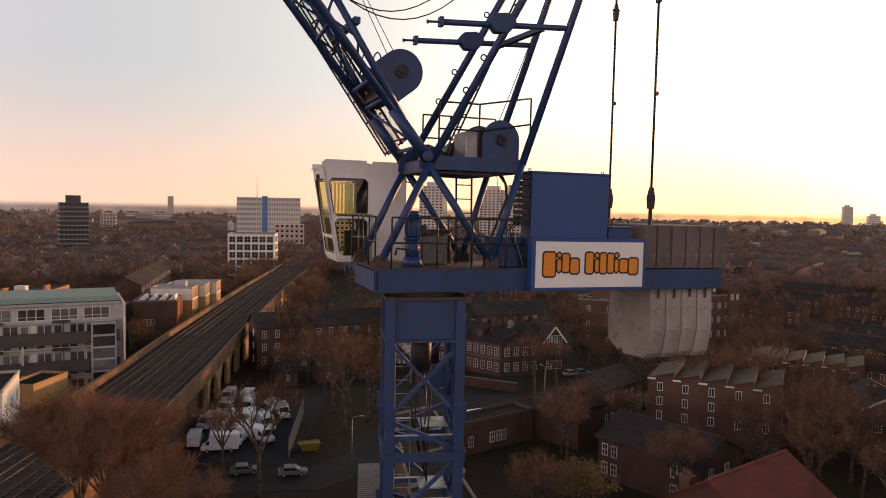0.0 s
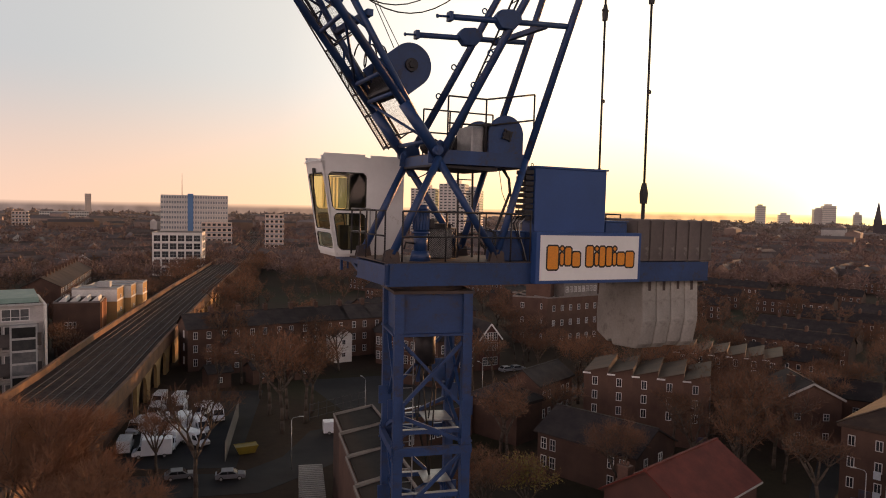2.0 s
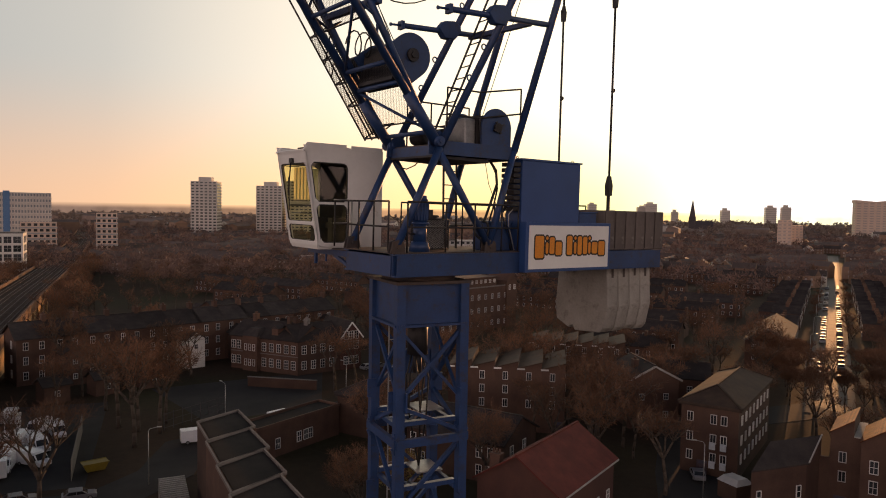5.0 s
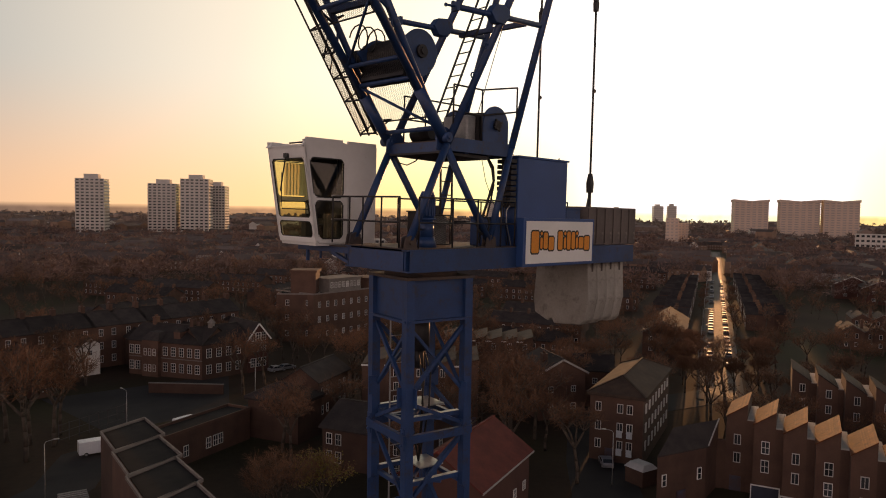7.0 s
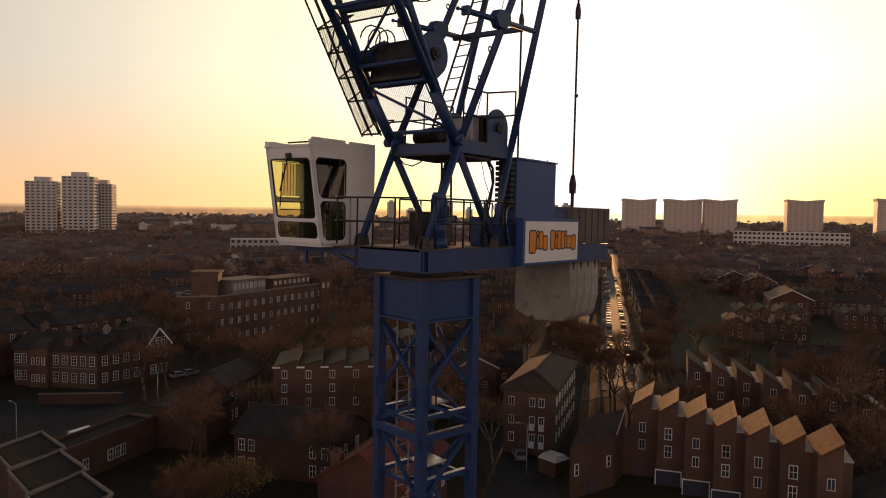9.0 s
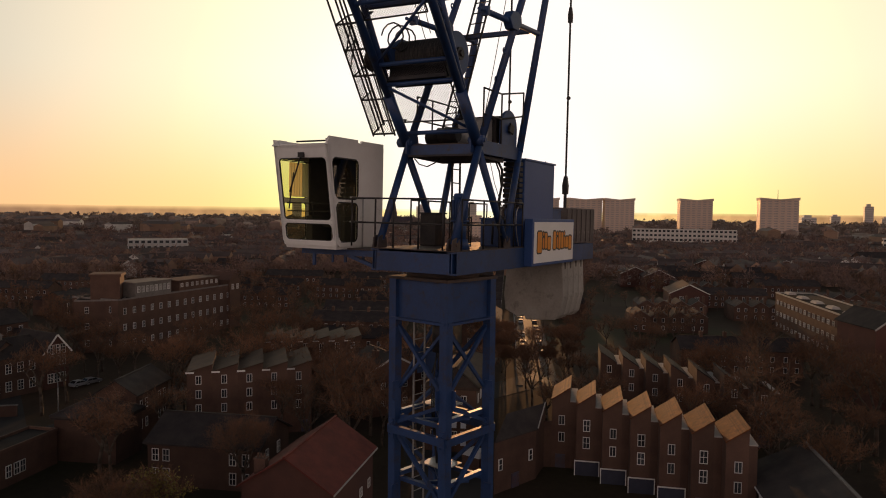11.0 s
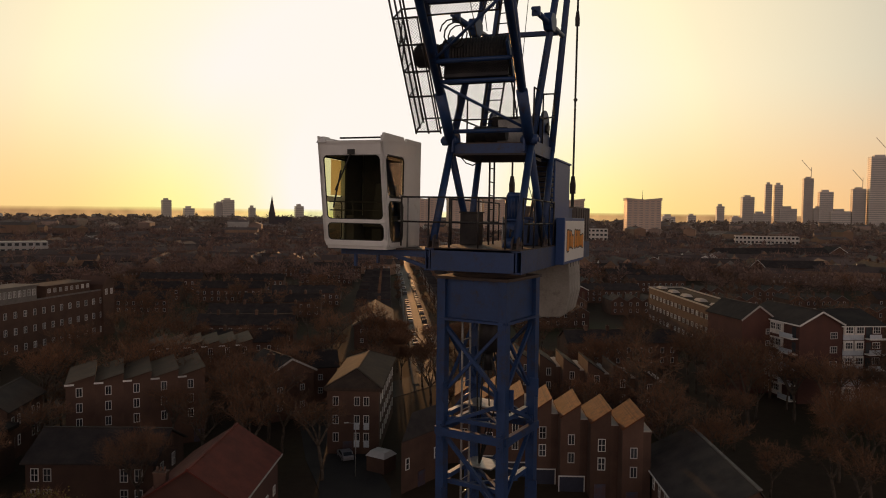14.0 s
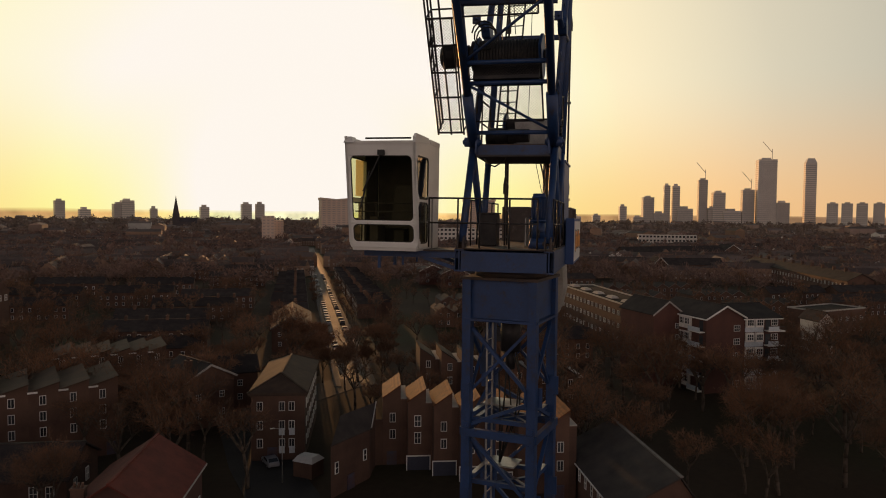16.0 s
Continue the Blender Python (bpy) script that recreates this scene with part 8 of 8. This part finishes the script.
for k, x, y, s, a in ((1, -16.39, 71.29, 0.92, 30), (0, -9.93, 98.53, 1.1, 60), (3, -6.81, 101.45, 1.0, 250), (0, -19.01, 119.0, 0.9, 20), (3, -22.79, 129.21, 1.1, 70), (4, 14.14, 61.11, 1.0, 0), (0, 10.58, 60.31, 0.75, 90), (2, 37.35, 67.15, 1.15, 40), (0, 40.83, 73.6, 1.1, 190), (3, 35.31, 72.14, 0.9, 300), (3, -6.02, 51.15, 0.75, 100), (0, 0.55, 46.03, 0.7, 10), (4, 32.78, 104.17, 1.2, 50), (4, 35.81, 109.07, 1.1, 150), (0, 43.4, 94.96, 1.1, 20), (3, 78.65, 40.92, 1.2, 100), (0, 69.7, 13.65, 1.1, 0), (3, 75.84, 7.84, 1.2, 40), (2, 83.87, 4.1, 1.1, 90), (0, 64.12, 3.48, 1.0, 200), (3, 95.56, 8.45, 1.2, 10), (0, 98.06, 50.46, 1.1, 60), (3, 106.21, 42.69, 1.1, 30), (0, 113.64, 55.88, 1.2, 130), (2, 90.11, 52.24, 1.2, 0), (5, -22.0, 50.5, 1.0, 20), (5, -27.0, 57.0, 0.95, 140), (5, -17.5, 45.5, 0.85, 250), (3, 98.4, 38.4, 1.1, 0), (0, 111, 32.7, 0.95, 67), (2, 95.4, 21.6, 1.2, 134), (3, 113.8, 16.1, 1.0, 201), (0, 93, 7.8, 1.1, 268), (2, 131.6, 42.8, 0.95, 335), (3, 125, 12.7, 1.2, 42), (0, 151, 6.3, 1.0, 109), (2, 98.7, 26.7, 1.1, 176), (3, 104, 12, 0.95, 243), (0, 88, 30, 1.2, 310), (2, 84, 16, 1.0, 17), (3, 120, 24, 1.1, 84), (0, 140, 30, 0.95, 151), (2, 106, 44, 1.2, 218), (0, 43.8, 76.5, 1.0, 0), (1, 45.3, 71.2, 0.85, 71), (2, 58.5, 84.3, 1.1, 142), (0, 56, 95.6, 0.9, 213), (1, 42.2, 61, 1.0, 284), (2, 24.8, 66, 0.85, 355), (0, 38.4, 95.6, 1.1, 66), (1, 70.3, 112.2, 0.9, 137), (2, 65.8, 119.2, 1.0, 208), (0, 106.7, 131.2, 0.85, 279), (1, 67.2, 88.9, 1.1, 350), (2, 80.5, 113.2, 0.9, 61), (0, 99.4, 110.4, 1.0, 132), (1, 37.4, 81.6, 0.85, 203), (2, 111.4, 169.6, 1.1, 274), (0, 79, 161.6, 0.9, 345), (1, 50, 110, 1.0, 56), (2, 30, 128, 0.85, 127), (1, 20, 140, 0.9, 269), (0, -10, 92.4, 1.25, 0), (1, -14.9, 110, 1.1, 83), (2, -21.3, 111, 0.9, 166), (0, -7.4, 97, 1.2, 249), (1, -3.6, 128, 1.0, 332), (2, 45.5, 79.5, 1.0, 55), (0, 46.5, 75.2, 1.0, 138), (1, 44.0, 84.5, 1.1, 221), (2, 53.1, 97.2, 0.9, 304), (0, -12.5, 101, 1.2, 27)):
    if math.hypot(x, y) < 74:
        tree(k, x, y, s, a)
    else:
        tree(k % 3, x, y, s, a, MID_KINDS)
    TAKEN.append((x, y, 2.0, 4, 4, 0))
rs = random.Random(4)
for i in range(14, len(RAILWAY) - 20):  # trees crowding the viaduct
    (ax, ay), (bx, by) = RAILWAY[i], RAILWAY[i + 1]
    nx, ny = (by - ay) / math.dist((ax, ay), (bx, by)), -(bx - ax) / math.dist((ax, ay), (bx, by))
    for side in ((1, 1, -1) if ay > 178 else (1,)):
        if ay < 112 and side > 0 or ay > 330:
            continue
        o = side * rs.uniform(7.6, 13.0)
        tree(rs.choice((0, 1, 2)), ax + nx * o + rs.uniform(-2, 2), ay + ny * o + rs.uniform(-3, 3), rs.uniform(0.75, 1.05), rs.uniform(0, 360), MID_KINDS)
for u in range(112, 330, 11):           # trees along the sunward street, also to shade the ground beside it
    for s in (-3.6, 4.6):
        if rs.random() < (0.9 if u < 150 else 0.6):
            x, y = street_at(u + rs.uniform(-3, 3), s + rs.uniform(-0.6, 0.6))
            tree(rs.choice((0, 1, 2)), x, y, rs.uniform(0.38, 0.62), rs.uniform(0, 360), MID_KINDS)
# dense bushes added to shade the sunlit ground at the street's near end
for u, s, size in ((141, -5.4, 0.42), (135, -5.8, 0.5), (129, -6.2, 0.45), (122, -5.6, 0.5), (116, -5.0, 0.4), (137, -9.0, 0.5), (127, -9.4, 0.45), (139, 6.4, 0.42), (131, 6.6, 0.5), (123, 6.2, 0.4), (118, 2.4, 0.4), (111, -1.6, 0.5)):
    x, y = street_at(u, s)
    tree(5, x, y, size, 37 * u % 360)
x, y = street_at(116, 1.0)
tree(1, x, y, 0.8, 40)
rt = random.Random(21)
count = 0
FAR_TREES = []
while count < 980:
    az, r = radians(rt.uniform(-34, 100)), 62 + 330 * rt.random() ** 0.85
    x, y = -5 + r * math.sin(az), 4 + r * math.cos(az)
    along = (x - STREET_AT.x) * STREET.x + (y - STREET_AT.y) * STREET.y
    off = abs((x - STREET_AT.x) * STREET_N.x + (y - STREET_AT.y) * STREET_N.y)
    if blocked(x, y, 1.2) or (along > -40 and off < 6.5) or min(math.dist((x, y), p) for p in RAILWAY) < 9 or (-32 < x < -14 and 78 < y < 116):
        continue
    if -14 < x < 16 and 85 < y < 128 or 36 < x < 60 and 40 < y < 80 or r < 75 and -8 < x < 60:
        continue
    row = (rt.choice((0, 1, 2)), x, y, rt.uniform(0.6, 1.05), rt.uniform(0, 360))
    if r < 165:
        tree(*row, MID_KINDS)
    else:
        FAR_TREES.append(row)
    TAKEN.append((x, y, 1.5, 3, 3, 0))
    count += 1

# the trees farther off, joined
light = [make_tree(31, 12, 0.8, 330, levels=2, twig=0.045), make_tree(32, 11, 0.9, 330, levels=2, twig=0.045)]
fv, ff, fm, base_i = [], [], [], 0
for i, (k, x, y, sc, a) in enumerate(FAR_TREES):
    m4 = np.array(plan(x, y, 0, a) @ Matrix.Scale(sc, 4))
    for slot, me in enumerate(light[i % 2][:2]):
        n = len(me.vertices)
        co = np.empty(n * 3)
        me.vertices.foreach_get("co", co)
        fv.append(co.reshape(-1, 3) @ m4[:3, :3].T + m4[:3, 3])
        ff += [tuple(v + base_i for v in p.vertices) for p in me.polygons]
        fm += [slot] * len(me.polygons)
        base_i += n
me = bpy.data.meshes.new("background_trees")
me.from_pydata(np.concatenate(fv).tolist(), [], ff)
me.materials.append(BARK)
me.materials.append(TWIGS)
me.polygons.foreach_set("material_index", fm)
tagged(new("background_trees", me), "bare brown winter trees between the terraces", "trees", "", "stuff")

# woods and gardens too far to tell apart
rw = np.random.default_rng(3)
ROWS_XY = np.array([row for row in TAKEN if row[3] > 12 and math.hypot(row[0], row[1]) > 150])
ROWS_C, ROWS_S = np.cos(np.radians(ROWS_XY[:, 5])), np.sin(np.radians(ROWS_XY[:, 5]))
verts, faces, slots = [], [], []
az = np.radians(rw.uniform(-42, 110, 15000))
rr = 260 * np.exp(rw.random(15000) * 2.2)
for a, r in zip(az, rr):
    cx, cy = r * math.sin(a), r * math.cos(a)
    if abs((cx - STREET_AT.x) * STREET_N.x + (cy - STREET_AT.y) * STREET_N.y) < 9 and r < 650 or min(math.dist((cx, cy), p) for p in RAILWAY[::3]) < (16 + 0.02 * r if r < 290 else 4):
        continue
    if r < 800:
        du, dv = cx - ROWS_XY[:, 0], cy - ROWS_XY[:, 1]
        lx, ly = du * ROWS_C + dv * ROWS_S, dv * ROWS_C - du * ROWS_S
        if np.any((np.abs(lx) < ROWS_XY[:, 3] / 2 + 3) & (ly > -ROWS_XY[:, 4] / 2 - 12) & (ly < ROWS_XY[:, 4] / 2 + 3)):
            continue
    cx, cy = on_plan(cx, cy)
    size = PLAN * rw.uniform(2.5, 5.5) * (1 + r / 2500)
    n, long, thin = (84, 0.15, 0.022) if r < 450 else (44, 0.19, 0.05) if r < 900 else (16, 0.3, 0.13)
    d = rw.normal(size=(n, 3))
    d /= np.linalg.norm(d, axis=1)[:, None]
    d[:, 2] = np.abs(d[:, 2]) * 1.1 - 0.15
    ctr = np.array([cx, cy, size * 1.0]) + d * size * rw.uniform(0.3, 0.85, (n, 1)) * rw.uniform(0.75, 1.2, 3)
    for c, out in zip(ctr, d):
        u, v = (out + rw.normal(size=3) * 0.5) * size * long, rw.normal(size=3) * size * thin
        k = len(verts)
        verts += [c - u * 0.6 - v, c - u * 0.5 + v, c + u]
        faces.append((k, k + 1, k + 2))
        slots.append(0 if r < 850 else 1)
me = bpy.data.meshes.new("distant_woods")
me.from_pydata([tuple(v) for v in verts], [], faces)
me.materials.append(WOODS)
# second slot, beyond 850: still paler, with more haze in the colour
me.materials.append(surface("more_hazed_woodland", (0.22, 0.165, 0.14), (0.17, 0.13, 0.115), 0.05, 0.95, 0.0, 0.0, by_island=0.25))
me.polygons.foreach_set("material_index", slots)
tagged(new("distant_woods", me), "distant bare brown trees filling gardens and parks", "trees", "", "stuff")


# ---- vehicles ----
def vehicle(name, label, category, profile, width, wheels, paint, glass_side, glass_front, scale=1.0):
    """A road vehicle from a side outline (x forward, z up)."""
    v = thing(name, label, category, (0, 0, 0), 0, category + "s", frame_of=Matrix.Identity(4))
    part("body", Bag().solid([(x, -width / 2, z) for x, z in profile], [(x, width / 2, z) for x, z in profile]), paint, v, bevel=0.08)
    for s in (-1, 1):
        for pts in glass_side:
            part("side_window", Bag().solid([(x, s * (width / 2 + 0.005), z) for x, z in pts], [(x, s * (width / 2 + 0.015), z) for x, z in pts]), CAR_GLASS, v)
        for x in wheels:
            tyre = part("wheel", Bag().tube((x, s * (width / 2 - 0.2), 0.33), (x, s * (width / 2 + 0.01), 0.33), 0.33, 16), RUBBER, v, "black tyre")
            part("rim", Bag().tube((x, s * (width / 2 + 0.005), 0.33), (x, s * (width / 2 + 0.02), 0.33), 0.2, 12), GALV, tyre)
    for (x0, z0), (x1, z1) in glass_front:
        o = 0.02 if x0 > 0 else -0.02
        part("windscreen" if x0 > 0 else "rear_window", Bag().solid([(x0 + o, -width / 2 + 0.12, z0), (x0 + o, width / 2 - 0.12, z0), (x1 + o, width / 2 - 0.2, z1), (x1 + o, -width / 2 + 0.2, z1)], [(x0 + 2 * o, -width / 2 + 0.12, z0 + 0.01), (x0 + 2 * o, width / 2 - 0.12, z0 + 0.01), (x1 + 2 * o, width / 2 - 0.2, z1 + 0.01), (x1 + 2 * o, -width / 2 + 0.2, z1 + 0.01)]), CAR_GLASS, v)
    fx = max(x for x, z in profile)
    for s in (-1, 1):
        part("headlight", Bag().box(fx - 0.06, fx + 0.01, s * (width / 2 - 0.3) - 0.14, s * (width / 2 - 0.3) + 0.14, 0.62, 0.8), GALV, v)
    return v


car = vehicle("car", "parked family car on the street", "car", [(-2.1, 0.3), (2.1, 0.3), (2.15, 0.7), (1.9, 0.86), (1.0, 0.95), (0.35, 1.42), (-1.2, 1.45), (-1.9, 1.0), (-2.15, 0.9)], 1.75, (-1.3, 1.3), CAR_PAINT,
              [[(0.85, 0.97), (0.32, 1.36), (-0.3, 1.38), (-0.3, 0.97)], [(-0.38, 0.97), (-0.38, 1.38), (-1.15, 1.38), (-1.6, 1.02)]], [((1.0, 0.97), (0.4, 1.38)), ((-1.85, 1.02), (-1.25, 1.4))])
van = vehicle("van", "white panel van parked in the yard", "van", [(-2.7, 0.35), (2.7, 0.35), (2.75, 0.95), (2.0, 1.2), (1.35, 2.1), (1.1, 2.35), (-2.7, 2.35)], 2.0, (-1.7, 1.8), VAN_WHITE,
              [[(1.9, 1.25), (1.35, 1.95), (0.6, 1.95), (0.6, 1.25)]], [((2.0, 1.25), (1.4, 2.05))])
box_van = vehicle("box_van", "white box van with a tall body in the yard", "van", [(-3.0, 0.5), (2.9, 0.4), (2.95, 1.0), (2.3, 1.3), (1.8, 2.1), (1.5, 2.15), (1.5, 3.0), (-3.0, 3.0)], 2.15, (-1.9, 1.9), VAN_WHITE,
                  [[(2.2, 1.35), (1.8, 2.0), (1.55, 2.0), (1.55, 1.35)]], [((2.3, 1.35), (1.85, 2.05))])
yard = [(-27.61, 87.24, 99), (-25.26, 88.7, 95), (-22.56, 88.13, 89), (-28.14, 94.3, 79), (-25.7, 95.55, 74), (-22.89, 95.19, 81), (-20.5, 94.13, 119), (-27.77, 101.35, 84), (-24.74, 101.99, 94), (-21.74, 101.22, 69), (-26.11, 107.87, 87), (-20.03, 88.78, 139), (-23.95, 84.84, 9), (-28.94, 107.43, 89), (-19.36, 99.45, 109)]
for i, (x, y, a) in enumerate(yard):
    src = box_van if i in (1, 2, 5, 12) else van
    m = plan(x, y, 0.02, a + (180 if i % 5 else 0), 1.0)
    if i in (0, 1):
        src.matrix_basis = m
    else:
        copy_thing(src, m)
copy_thing(van, plan(-2.9, 92.1, 0.03, 8, 1.0))
copy_thing(van, plan(7.9, 97.3, 0.03, 28, 1.0))
spots = [(-13.95, 77.1, 8), (28.6, 126.6, 20), (26.6, 125.9, 20), (-19.2, 77.5, 14), (48.6, 64.0, 60)]
ru = random.Random(8)
for s in (-1.35, 2.15):
    for u in range(140, 330, 5):
        if ru.random() < (0.45 if s < 0 else 0.72):
            x, y = street_at(u + ru.uniform(-0.6, 0.6), s)
            spots.append((x, y, 42.2 if s > 0 else 222.2))
for i, (x, y, a) in enumerate(spots):
    m = plan(x, y, 0.03, a, 1.0)
    if i == 0:
        car.matrix_basis = m
    else:
        copy_thing(car, m)
# a skip shape stands in here for a yellowish vehicle
skip = thing("skip", "yellow skip shape in place of a yellowish vehicle", "skip", (-13.5, 85.3, 0), 20)
part("tub", Bag().solid([(-0.9, -0.6, 0.1), (0.9, -0.6, 0.1), (0.9, 0.6, 0.1), (-0.9, 0.6, 0.1)], [(-1.3, -0.65, 0.95), (1.3, -0.65, 0.95), (1.3, 0.65, 0.95), (-1.3, 0.65, 0.95)]), YELLOW_STEEL, skip)
for s in (-0.7, 0.7):
    part("rim", Bag().box(-1.32, 1.32, s - 0.05, s + 0.05, 0.92, 1.0), YELLOW_STEEL, skip)
# hoarding and street lamps
hd = thing("yard_hoarding", "pale boarded hoarding round the van yard", "fence", (-15.41, 82.46, 0), 94)
for i in range(12):
    part("board_panel", Bag().box(i * 1.5, i * 1.5 + 1.46, -0.03, 0.03, 0, 2.3), COPING_DULL, hd)

yw = thing("boundary_wall", "low brown brick boundary wall beside the yard", "wall", (5.0, 119.1, 0), -29)
part("wall", Bag().box(0, 11.6, 0, 0.3, 0, 1.5), BRICK, yw)
part("coping", Bag().box(-0.05, 11.65, -0.06, 0.36, 1.5, 1.6), COPING_DULL, yw)
fn = thing("yard_fence", "dark steel fence with posts beside the yard", "fence", (-6.9, 98.0, 0), 42)
for i in range(8):
    part("post", Bag().box(1.5 * i, 1.5 * i + 0.09, 0, 0.09, 0, 2.3), CLADDING_DARK, fn)
for z in (0.3, 1.2, 2.1):
    part("rail", Bag().box(0.09, 10.5, 0.02, 0.07, z, z + 0.06), CLADDING_DARK, fn)


def street_lamp(x, y, a):
    lp = thing("street_lamp", "grey steel street lamp with a short arm", "street lamp", (x, y, 0), a, "street lamps")
    lp.matrix_basis = lp.matrix_basis @ Matrix.Scale(0.8, 4)
    part("pole", Bag().tube((0, 0, 0), (0, 0, 7), 0.08, 8, 0.05), GALV, lp)
    part("arm", Bag().rope([(0, 0, 7), (0.2, 0, 7.3), (1.2, 0, 7.5)], 0.035), GALV, lp)
    part("lamp_head", Bag().box(1.0, 1.6, -0.12, 0.12, 7.42, 7.54), GALV, lp, bevel=0.03)


for u in range(125, 330, 28):
    x, y = street_at(u, -3.2)
    street_lamp(x, y, -46)
for x, y, a in ((0.59, 97.28, 120), (18.39, 106.07, 120), (45.3, 59.07, 150), (-7.78, 79.27, 0)):
    street_lamp(x, y, a)
